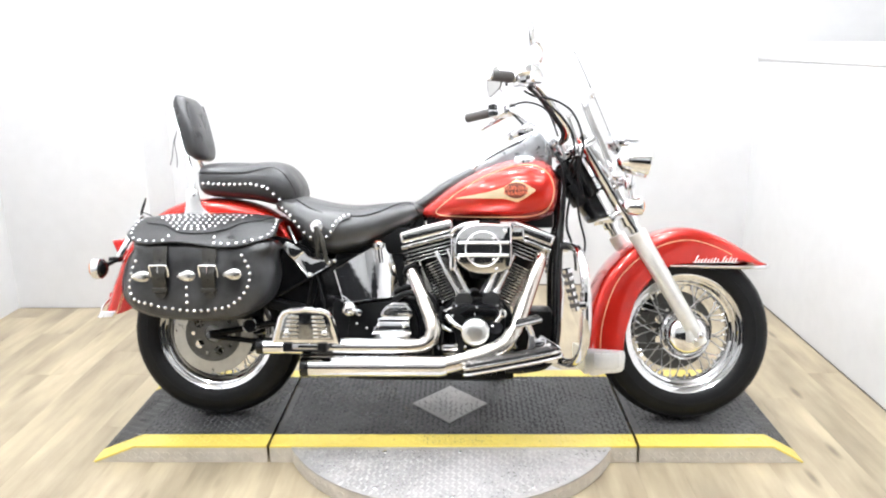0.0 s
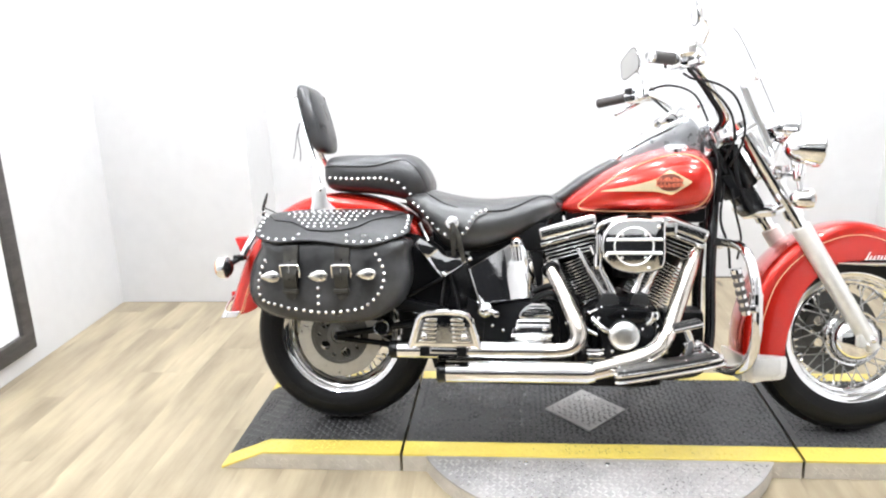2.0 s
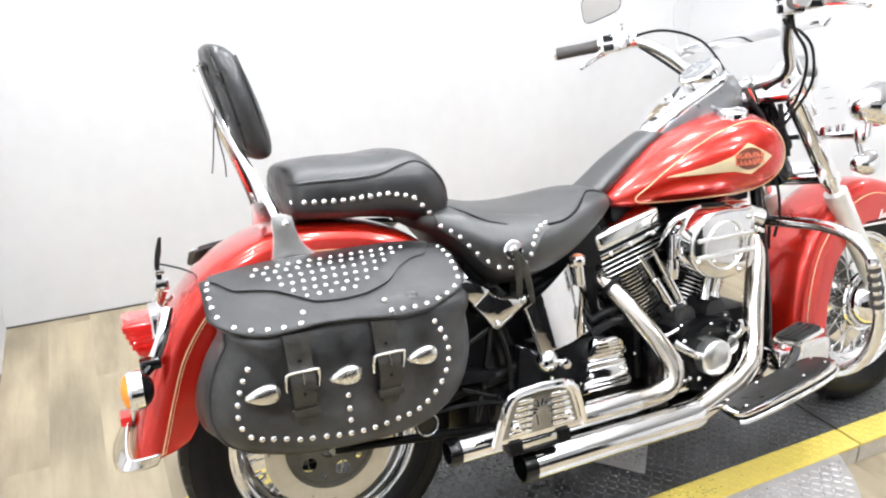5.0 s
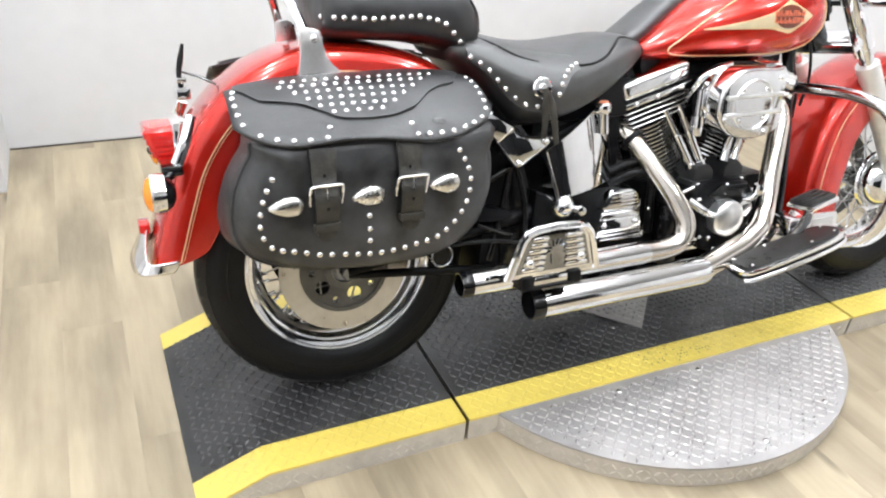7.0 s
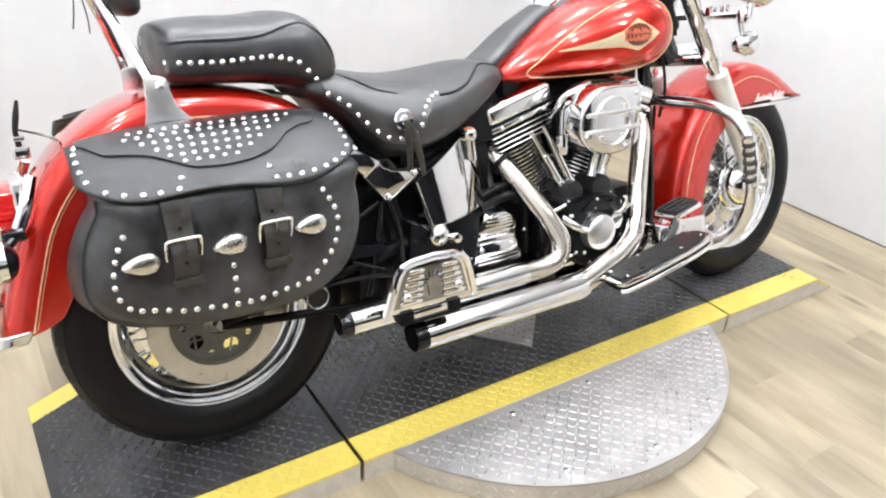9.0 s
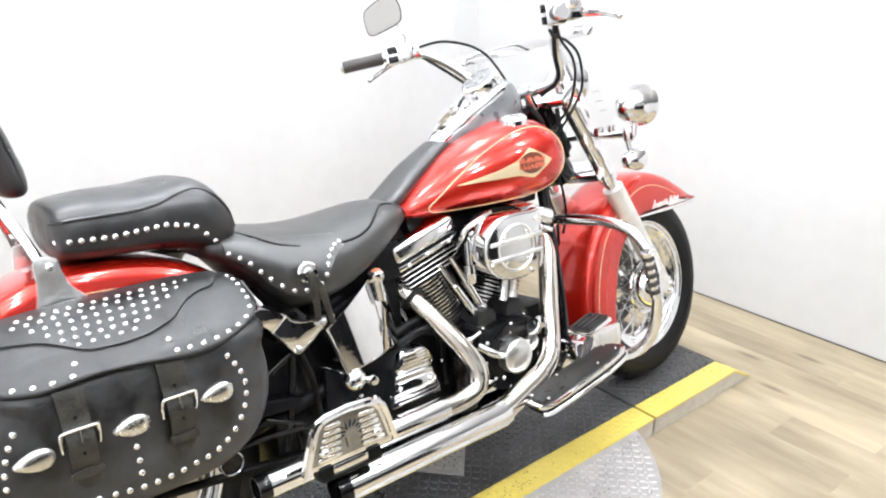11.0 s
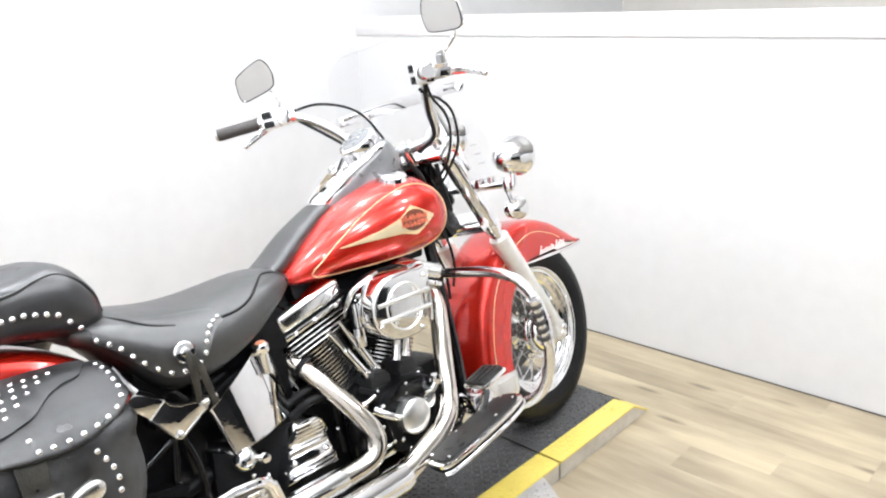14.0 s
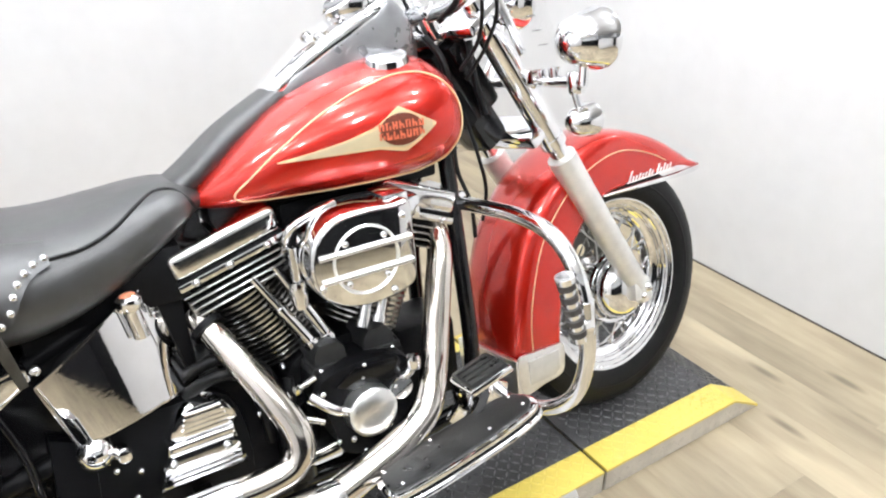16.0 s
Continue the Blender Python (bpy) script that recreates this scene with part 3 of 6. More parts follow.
def rotor(parent, y, r_out, r_in, holes, mat=None):
    part("brake_disc", lathe([(r_in, y), (r_out, y), (r_out, y + 0.005), (r_in, y + 0.005)], 72, close=True), mat or DISC, parent, "pale steel brake disc")
    bm = bmesh.new()
    rims = [(0, 0, r_in + 0.002, 48), (0, 0, 0.03, 24)]
    for k in range(holes):
        a, b = 2 * math.pi * k / holes, 2 * math.pi * (k + 0.5) / holes
        rims += [(math.cos(a) * 0.064, math.sin(a) * 0.064, 0.0165, 16), (math.cos(b) * 0.074, math.sin(b) * 0.074, 0.0075, 10)]
    for cx, cz, r, n in rims:
        ring = [bm.verts.new((cx + r * math.cos(2 * math.pi * i / n), y, cz + r * math.sin(2 * math.pi * i / n))) for i in range(n)]
        for i in range(n):
            bm.edges.new((ring[i], ring[(i + 1) % n]))
    bmesh.ops.triangle_fill(bm, use_beauty=True, edges=bm.edges[:])
    ex = bmesh.ops.extrude_face_region(bm, geom=bm.faces[:])
    for v in [g for g in ex["geom"] if isinstance(g, bmesh.types.BMVert)]:
        v.co.y += 0.004
    bm = merge(bm, lathe([(0.03, y - 0.004), (0.045, y - 0.002), (0.045, y + 0.006), (0.03, y + 0.008)], 32, close=True), lathe([(r_in - 0.004, y - 0.003), (r_in + 0.006, y - 0.003), (r_in + 0.006, y + 0.004), (r_in - 0.004, y + 0.004)], 48, close=True))
    part("disc_carrier", bm, CARRIER, parent, "grey pierced disc carrier")


wr = wheel("rear_wheel", AX_R, None, True)
rotor(wr, -0.084, 0.145, 0.095, 5)
part("axle_nut", lathe([(0, -0.118), (0.014, -0.118), (0.016, -0.112), (0.016, -0.09), (0.0, -0.09)], 6), DARKCHROME, wr)
part("pulley", lathe([(0.03, 0.08), (0.13, 0.08), (0.135, 0.085), (0.135, 0.11), (0.13, 0.115), (0.03, 0.115)], 64, close=True), MATT, wr)
wf = wheel("front_wheel", AX_F, WHEELED, False)
part("hub_cap", lathe([(0.0, -0.112), (0.03, -0.110), (0.055, -0.102), (0.07, -0.088), (0.076, -0.07), (0.078, -0.058), (0.07, -0.055)], 48), CHROME, wf, "domed chrome hub cap")
part("hub_ring", lathe([(0.084, -0.058), (0.09, -0.06), (0.093, -0.054), (0.084, -0.05)], 48, close=True), CHROME, wf)
rotor(wf, 0.075, 0.145, 0.10, 5, CARRIER)


def fender(stations, axle, w):
    path = smooth_path([(x, 0, z) for x, z, d in stations], 6)
    depth = np.interp(np.linspace(0, len(stations) - 1, len(path)), range(len(stations)), [d for *_, d in stations])
    rings, lines = [], []
    for p, d in zip(path, depth):
        n = (Vector((axle[0], 0, axle[1])) - p).normalized()
        sec = [(1.0, d), (1.0005, d * 0.96), (1.012, d * 0.62 + 0.012), (1.0, min(0.034, d)), (0.955, min(0.018, d * 0.7)), (0.86, min(0.008, d * 0.4)), (0.62, 0.0025), (0.3, 0.0)]
        pts = [(-w * a, b) for a, b in sec] + [(0, -0.001)] + [(w * a, b) for a, b in sec[::-1]]
        rings.append([p + Vector((0, y, 0)) + n * b for y, b in pts])
        lines.append((p, n, d))
    return rings, lines


def metal_fender(name, stations, axle, w, m=None, label=""):
    rings, lines = fender(stations, axle, w)
    bm = loft(rings, caps=False, closed=False)
    if m is not None:
        moved(bm, m)
    ob = part(name, bm, RED, bike, label, sharp=60)
    mod = ob.modifiers.new("thickness", "SOLIDIFY")
    mod.thickness, mod.offset = 0.004, 0
    return ob, lines


def stripe(parent, pts, r=0.0011, m=None, name="pinstripe", mat=GOLD):
    bm = tube(pts, r, 6, 2)
    if m is not None:
        moved(bm, m)
    return part(name, bm, mat, parent)


rf, lines = metal_fender("rear_fender", [(0.318, 0.565, 0.05), (0.306, 0.61, 0.08), (0.289, 0.65, 0.11), (0.255, 0.70, 0.13), (0.171, 0.757, 0.15), (0.06, 0.79, 0.17), (-0.079, 0.797, 0.18), (-0.185, 0.764, 0.17), (-0.271, 0.702, 0.16), (-0.338, 0.616, 0.13), (-0.380, 0.52, 0.115), (-0.408, 0.44, 0.10), (-0.419, 0.407, 0.072), (-0.426, 0.383, 0.028)], (AX_R, AZ), 0.108, label="candy red rear mudguard with gold pinstripes")
for dd, r in ((0.052, 0.0014), (0.0575, 0.0006)):
    stripe(rf, [p + n * min(dd, d * 0.8) + Vector((0, -0.1115, 0)) for p, n, d in lines[:-2]], r)
tip_rows = []
for x, y in [(p.x, p.y) for p in smooth_path([(-0.372, -0.111, 0), (-0.405, -0.112, 0), (-0.432, -0.103, 0), (-0.445, -0.07, 0), (-0.450, 0.0, 0), (-0.445, 0.07, 0), (-0.432, 0.103, 0), (-0.405, 0.112, 0), (-0.372, 0.111, 0)], 4)]:
    rise = max(0.0, 1 - (abs(y) / 0.108) ** 1.6)
    tip_rows.append([(x - 0.012 * (1 - k / 5) ** 2 + 0.030 * rise * (k / 5) ** 1.4, y, 0.368 + 0.004 * (x + 0.45) / 0.08 + (0.024 + 0.058 * rise) * k / 5) for k in range(6)])
ft = part("fender_tip", loft(tip_rows, caps=False, closed=False), CHROME, rf, "flared chrome fender tip", sharp=70)
mod = ft.modifiers.new("thickness", "SOLIDIFY")
mod.thickness, mod.offset = 0.004, 0
part("tip_reflector", box((-0.438, -0.028, 0.432), (-0.416, 0.028, 0.452), 0.005), REDLENS, rf, "small red reflector")

FS = [(1.302, 0.185, 0.125), (1.296, 0.29, 0.13), (1.312, 0.40, 0.135), (1.362, 0.525, 0.135), (1.449, 0.618, 0.13), (1.548, 0.672, 0.125), (1.655, 0.69, 0.128), (1.77, 0.66, 0.10), (1.872, 0.603, 0.040), (1.932, 0.561, 0.006)]
ff, lines = metal_fender("front_fender", FS, (AX_F, AZ), 0.096, WHEELED, "candy red deep front mudguard")
stripe(ff, [p + n * min(0.045, d * 0.86) + Vector((0, -0.0995, 0)) for p, n, d in lines[1:-9]], 0.0012, WHEELED)
for s in (-1, 1):
    trim = tube([(1.585, s * 0.100, 0.556), (1.70, s * 0.102, 0.553), (1.82, s * 0.101, 0.550), (1.90, s * 0.097, 0.550), (1.942, s * 0.075, 0.553), (1.953, 0, 0.555)], [0.003, 0.0058, 0.0068, 0.0075, 0.0085, 0.010], 8, 4)
    part("trim_strip", moved(trim, WHEELED), CHROME, ff, "chrome trim strip")
letters = bmesh.new()
x = 1.668
for k, hgt in enumerate((0.020, 0.010, 0.010, 0.012, 0.010, 0.011, 0.014, 0.010, 0.018, 0.011, 0.016, 0.012, 0.013)):
    if k == 8:
        x += 0.007
    bar = slab([(0, 0), (0.0026, 0), (0.0026 + hgt * 0.55, hgt), (hgt * 0.55, hgt)], -0.0010, 0.0010, m=pose(x, -0.1022 + 0.002 * (k / 12), 0.566) @ Matrix.Scale(1.3, 4))
    letters = merge(letters, bar)
    x += 0.0113
letters = merge(letters, box((1.665, -0.1030, 0.5665), (1.826, -0.1002, 0.5682)))
part("fender_script", moved(letters, WHEELED), WHITE, ff, "white script lettering")
flap = slab(rounded([(1.292, 0.262), (1.34, 0.266), (1.40, 0.262), (1.424, 0.256), (1.424, 0.215), (1.412, 0.188), (1.36, 0.182), (1.30, 0.18)], 4), -0.106, -0.099, 0.002)
fl = part("mud_flap", moved(merge(flap, box((1.285, -0.104, 0.18), (1.297, 0.104, 0.262), 0.003)), WHEELED), WHITECHROME, bike, "chrome mud flap trim")
part("flap_panel", moved(slab([(1.318, 0.252), (1.405, 0.250), (1.405, 0.205), (1.39, 0.195), (1.318, 0.196)], -0.109, -0.105, 0.001), WHEELED), SATIN, fl, "grey inset panel")

# Fuel tank.
TX = [0.712, 0.722, 0.745, 0.80, 0.87, 0.95, 1.03, 1.10, 1.15, 1.178, 1.194, 1.200]
TW = [0.030, 0.070, 0.092, 0.125, 0.154, 0.181, 0.199, 0.207, 0.203, 0.190, 0.160, 0.100]
TT = [0.748, 0.758, 0.778, 0.822, 0.870, 0.909, 0.934, 0.943, 0.934, 0.915, 0.885, 0.850]
TB = [0.738, 0.730, 0.722, 0.715, 0.712, 0.708, 0.706, 0.708, 0.718, 0.732, 0.760, 0.795]
TN = 2.5


def tank_y(x, z):
    w, t, b = (float(np.interp(x, TX, v)) for v in (TW, TT, TB))
    k = min(1.0, abs((z - (t + b) / 2) / ((t - b) / 2)))
    return w * (1 - k ** TN) ** (1 / TN)


xs = [p[0] for p in smooth_path([(x, 0, 0) for x in TX], 3)]
rings = []
for x in xs:
    w, t, b = (float(np.interp(x, TX, v)) for v in (TW, TT, TB))
    ring = []
    for a in np.linspace(0, 2 * math.pi, 44, endpoint=False):
        c, s = math.cos(a), math.sin(a)
        ring.append((x, w * math.copysign(abs(c) ** (2 / TN), c), (t + b) / 2 + (t - b) / 2 * math.copysign(abs(s) ** (2 / TN), s)))
    rings.append(ring)
tank_bm = loft(rings)
bmesh.ops.smooth_vert(tank_bm, verts=tank_bm.verts, factor=0.5, use_axis_x=True, use_axis_y=True, use_axis_z=True)
tank = part("fuel_tank", tank_bm, RED, bike, "candy red teardrop fuel tank with gold pinstripes", sharp=80)


def on_tank(x, z, off):
    return Vector((x, -tank_y(x, z) - off, z))


def patch(xs, lo, hi, off, n=6):
    """A thin layer on the tank's right side between two lines."""
    return loft([[on_tank(x, lo(x) + (hi(x) - lo(x)) * k / n, off) for k in range(n + 1)] + [on_tank(x, lo(x) + (hi(x) - lo(x)) * k / n, off - 0.003) for k in range(n, -1, -1)] for x in xs])


def line(*pts):
    return lambda x: float(np.interp(x, [p[0] for p in pts], [p[1] for p in pts]))


hi = line((0.848, 0.7975), (0.90, 0.806), (0.96, 0.818), (1.01, 0.833), (1.052, 0.861), (1.085, 0.842), (1.116, 0.8245))
lo = line((0.848, 0.7955), (0.90, 0.796), (0.96, 0.796), (1.01, 0.795), (1.058, 0.783), (1.085, 0.800), (1.116, 0.8215))
part("emblem", patch(list(np.linspace(0.848, 1.116, 30)), lo, hi, 0.0012), GOLD, tank, "champagne gold emblem")
mid = lambda f, k: (lambda x: f(x) * (1 - k) + k * (lo(x) + hi(x)) / 2)
part("emblem_field", patch(list(np.linspace(0.875, 1.108, 26)), mid(lo, 0.2), mid(hi, 0.2), 0.0018), CREAM, tank)
EC, ER = (1.051, 0.8225), (0.038, 0.027)
oval = lambda s, k: (lambda x: EC[1] + s * k * ER[1] * math.sqrt(max(0, 1 - ((x - EC[0]) / (k * ER[0])) ** 2)))
ex = lambda k: [EC[0] + k * ER[0] * math.cos(a) for a in np.linspace(math.pi, 0, 15)]
part("emblem_oval", patch(ex(1.0), oval(-1, 1.0), oval(1, 1.0), 0.0026, 4), BADGEDARK, tank, "dark oval badge")
er = random.Random(11)
for z0, z1, x0, x1 in ((0.8240, 0.8352, 1.010, 1.092), (0.8092, 0.8210, 1.010, 1.092)):
    for k in range(7):
        a, w = x0 + (x1 - x0) * k / 7 + 0.0012, (x1 - x0) / 7 - 0.0030
        arch = 0.0022 * (1 - ((k - 3) / 3) ** 2) * (1 if z0 > 0.82 else -1)
        zl, zh = z0 + min(0, arch), z1 + max(0, arch)
        bar = er.choice((0.0, 0.35, 0.55, 0.9))
        for u0, u1, lo_, hi_ in ((0, 0.34, 0, 1), (0.66, 1, 0.0, er.choice((0.55, 1.0))), (0.3, 0.7, bar, min(1.0, bar + 0.3))):
            b0, b1 = zl + (zh - zl) * lo_, zl + (zh - zl) * hi_
            part("emblem_bar", patch([a + w * u0, a + w * u1], line((0, b0), (2, b0)), line((0, b1), (2, b1)), 0.0034, 1), BADGE, tank, "orange badge bar")
loop = smooth_path([(0.79, 0, 0.738), (0.86, 0, 0.733), (0.98, 0, 0.731), (1.10, 0, 0.735), (1.155, 0, 0.755), (1.178, 0, 0.81), (1.165, 0, 0.87), (1.12, 0, 0.905), (1.05, 0, 0.905), (0.95, 0, 0.872), (0.86, 0, 0.82), (0.79, 0, 0.765), (0.778, 0, 0.748), (0.79, 0, 0.738)], 8)
stripe(tank, [on_tank(p.x, p.z, 0.0004) for p in loop], 0.0016)

part("fuel_cap", lathe([(0, -0.014), (0.028, -0.013), (0.036, -0.008), (0.039, 0.004), (0.0, 0.006)], 32, along((1.083, -0.112, 0.93), (0.12, 0.3, -1))), CHROME, tank, "chrome fuel cap")
part("fuel_cap", lathe([(0, -0.014), (0.028, -0.013), (0.036, -0.008), (0.039, 0.004), (0.0, 0.006)], 32, along((1.083, 0.112, 0.93), (0.12, -0.3, -1))), CHROME, tank, "chrome fuel cap")


def ridge(stations, n=2.6, count=28):
    """A long rounded body: stations of (x, half width, top, bottom)."""
    pts = [smooth_path([(s[0], s[1], 0) for s in stations], 4), smooth_path([(s[0], s[2], s[3]) for s in stations], 4)]
    rings = []
    for p, q in zip(*pts):
        ring = []
        for a in np.linspace(0, 2 * math.pi, count, endpoint=False):
            c, s = math.cos(a), math.sin(a)
            ring.append((p.x, p.y * math.copysign(abs(c) ** (2 / n), c), (q.y + q.z) / 2 + (q.y - q.z) / 2 * math.copysign(abs(s) ** (2 / n), s)))
        rings.append(ring)
    return loft(rings)


dash = part("dash_console", ridge([(0.895, 0.035, 0.897, 0.86), (0.93, 0.052, 0.925, 0.87), (1.0, 0.064, 0.972, 0.88), (1.07, 0.07, 1.012, 0.9), (1.125, 0.07, 1.038, 0.9), (1.165, 0.06, 1.0, 0.9), (1.185, 0.04, 0.96, 0.9)], 5.0), GREYPLATE, bike, "grey and chrome dash console")
part("dash_trim", ridge([(0.89, 0.03, 0.905, 0.88), (0.91, 0.046, 0.922, 0.89), (0.95, 0.05, 0.948, 0.91), (0.985, 0.044, 0.968, 0.93)], 3.0), CHROME, dash)
part("dash_plate", ridge([(0.925, 0.048, 0.930, 0.897), (0.965, 0.058, 0.958, 0.925), (1.01, 0.064, 0.984, 0.948), (1.06, 0.069, 1.010, 0.972), (1.10, 0.069, 1.028, 0.985), (1.12, 0.066, 1.033, 0.99)], 4.5), CHROME, dash, "chrome top plate")
gauge = along((1.085, 0, 1.02), (0.52, 0, -0.85), (0, 1, 0))
part("speedometer", lathe([(0, -0.030), (0.048, -0.030), (0.055, -0.026), (0.058, -0.014), (0.055, 0.0), (0, 0.02)], 40, gauge), CHROME, dash, "chrome-rimmed speedometer")
part("dial", lathe([(0, -0.032), (0.045, -0.032), (0.045, -0.030), (0, -0.030)], 40, gauge), GREYPLATE, dash)
for s in (-1, 1):
    part("dash_light", lathe([(0, -0.016), (0.01, -0.013), (0.013, 0.0), (0, 0.002)], 16, along((1.0, s * 0.03, 0.972), (0.5, 0, -0.85))), CHROME, dash)
part("tank_strap", ridge([(0.66, 0.05, 0.765, 0.72), (0.72, 0.06, 0.797, 0.75), (0.79, 0.057, 0.848, 0.79), (0.86, 0.05, 0.887, 0.83), (0.915, 0.045, 0.913, 0.86)], 3.2), SEATVINYL, bike, "black leather tank strap")

stud((0.70, -0.052, 0.777), tank, (0, -0.6, 0.8), "strap_screw", HOLE)

# Seats.
seat = part("rider_seat", ridge([(0.215, 0.11, 0.800, 0.752), (0.25, 0.142, 0.808, 0.728), (0.29, 0.168, 0.806, 0.68), (0.345, 0.187, 0.792, 0.612), (0.42, 0.198, 0.777, 0.596), (0.50, 0.19, 0.772, 0.610), (0.58, 0.166, 0.778, 0.640), (0.65, 0.135, 0.785, 0.678), (0.70, 0.108, 0.782, 0.712), (0.735, 0.07, 0.765, 0.735)], 2.5, 40), SEATVINYL, bike, "black leather rider seat with studded skirt", sharp=70)
PILL = [(-0.064, 0.098, 0.902, 0.835), (-0.046, 0.130, 0.922, 0.808), (0.03, 0.142, 0.928, 0.798), (0.12, 0.142, 0.926, 0.79), (0.19, 0.14, 0.93, 0.775), (0.24, 0.135, 0.915, 0.763), (0.275, 0.118, 0.875, 0.768), (0.292, 0.08, 0.84, 0.79)]
pillion = part("pillion_seat", ridge(PILL, 3.0, 40), PILLIONHIDE, bike, "black leather pillion seat with a row of studs", sharp=70)


def side_of(stations, x, z, n):
    xs = [s[0] for s in stations]
    w, t, b = (float(np.interp(x, xs, [s[k] for s in stations])) for k in (1, 2, 3))
    k = min(0.999, abs((z - (t + b) / 2) / ((t - b) / 2)))
    return w * (1 - k ** n) ** (1 / n)


SEAT = [(0.215, 0.11, 0.800, 0.752), (0.25, 0.142, 0.808, 0.728), (0.29, 0.168, 0.806, 0.68), (0.345, 0.187, 0.792, 0.612), (0.42, 0.198, 0.777, 0.596), (0.50, 0.19, 0.772, 0.610), (0.58, 0.166, 0.778, 0.640), (0.65, 0.135, 0.785, 0.678), (0.70, 0.108, 0.782, 0.712), (0.735, 0.07, 0.765, 0.735)]
# The leather skirt hung over the rider seat's flank.
edge = line((0.222, 0.768), (0.245, 0.754), (0.262, 0.742), (0.278, 0.727), (0.294, 0.707), (0.311, 0.687), (0.331, 0.668), (0.353, 0.653), (0.379, 0.648), (0.405, 0.653), (0.425, 0.668), (0.442, 0.700), (0.454, 0.716), (0.467, 0.726), (0.490, 0.733))
top = line((0.222, 0.800), (0.272, 0.79), (0.30, 0.785), (0.40, 0.766), (0.52, 0.752))
sk_x = list(np.linspace(0.24, 0.488, 30))
for s in (-1, 1):
    rings = []
    for x in sk_x:
        row = [Vector((x, s * (side_of(SEAT, x, edge(x) + (top(x) - edge(x)) * k / 6, 2.5) + 0.005 + 0.008 * (1 - k / 6) ** 2), edge(x) + (top(x) - edge(x)) * k / 6)) for k in range(7)]
        rings.append(row + [p - Vector((0, s * 0.006, 0)) for p in row[::-1]])
    part("seat_skirt", loft(rings), SEATVINYL, seat)
for x, z in ((0.245, 0.764), (0.262, 0.752), (0.278, 0.738), (0.294, 0.718), (0.311, 0.699), (0.331, 0.680), (0.353, 0.665), (0.379, 0.660), (0.410, 0.668), (0.425, 0.684), (0.433, 0.704), (0.442, 0.718), (0.454, 0.729), (0.467, 0.736), (0.482, 0.740)):
    k = (z - edge(x)) / max(0.004, top(x) - edge(x))
    stud((x, -side_of(SEAT, x, z, 2.5) - 0.0055 - 0.008 * (1 - k) ** 2, z), seat, (-0.15, -1, 0.15))
# Seams of the seat; the groove's shade is put in as tyre-black colour.
for seam in (((0.262, 0.803), (0.302, 0.786), (0.347, 0.762), (0.392, 0.748)), ((0.488, 0.736), (0.535, 0.738), (0.580, 0.750), (0.622, 0.768), (0.660, 0.779), (0.690, 0.776), (0.708, 0.758), (0.716, 0.742))):
    part("shaded_seat_welt", tube([(x, -side_of(SEAT, x, z, 2.5) - 0.001, z) for x, z in seam], 0.0034, 6, 4), RUBBER, seat)
part("seat_concho", lathe([(0, -0.010), (0.007, -0.0095), (0.010, -0.006), (0.019, -0.005), (0.022, -0.002), (0.022, 0.001)], 20, along((0.378, -0.216, 0.702), (0.1, 1, -0.1))), CHROME, seat, "round chrome concho")
for dx, dz in ((-0.002, -0.105), (0.030, -0.122)):
    part("seat_thong", tube([(0.379, -0.226, 0.702), (0.383 + dx * 0.5, -0.228, 0.66), (0.385 + dx, -0.222, 0.702 + dz)], [0.006, 0.009, 0.0065], 8, 5, flat=0.35), WORN, seat, "hanging leather thong")
pw = [(x, -side_of(PILL, x, z, 3.0) - 0.002 - 0.003 * (x < 0.1), z) for x, z in ((-0.060, 0.886), (-0.045, 0.888), (-0.02, 0.889), (0.02, 0.888), (0.08, 0.887), (0.13, 0.891), (0.17, 0.902), (0.21, 0.905), (0.245, 0.885), (0.27, 0.85), (0.283, 0.81))]
part("pillion_welt", tube(pw, 0.0036, 6, 4), PILLIONHIDE, pillion)
for k in range(17):
    u = k / 16
    x = -0.056 + 0.306 * u
    z = float(np.interp(u, [0, 0.3, 0.62, 0.8, 0.9, 1], [0.852, 0.846, 0.848, 0.835, 0.805, 0.775]))
    stud((x, -side_of(PILL, x, z, 3.0) - 0.001, z), pillion, (-0.1, -1, 0.1))

# Backrest on its chrome bar.
rest = part("backrest", loft([[(cx - 0.018 + t * math.copysign(abs(math.cos(a)) ** 0.8, math.cos(a)), 0.03 + 1.05 * w * math.copysign(abs(math.sin(a)) ** 0.65, math.sin(a)), z + 0.10 * t * math.cos(a) * -3) for a in np.linspace(0, 2 * math.pi, 36, endpoint=False)]
                              for z, cx, t, w in ((0.937, -0.082, 0.004, 0.040), (0.939, -0.081, 0.015, 0.058), (0.946, -0.081, 0.027, 0.073), (0.957, -0.083, 0.036, 0.084), (0.975, -0.086, 0.041, 0.091), (1.0, -0.090, 0.043, 0.095), (1.06, -0.103, 0.042, 0.098), (1.115, -0.117, 0.039, 0.096), (1.142, -0.124, 0.036, 0.090), (1.158, -0.129, 0.030, 0.079), (1.168, -0.132, 0.020, 0.064), (1.171, -0.134, 0.006, 0.045))]), PILLIONHIDE, bike, "padded black leather backrest", sharp=75)
for s, off in ((-1, -0.026), (-1, 0.026), (1, -0.026), (1, 0.026)):
    welt = [(cx - 0.018 + off * 0.9, 0.03 + s * w * 1.0, z) for z, cx, w in ((0.962, -0.084, 0.083), (1.0, -0.091, 0.0915), (1.06, -0.104, 0.0955), (1.115, -0.118, 0.0935), (1.146, -0.126, 0.0835))]
    part("backrest_welt", tube(welt, 0.0022, 6), PILLIONHIDE, rest)
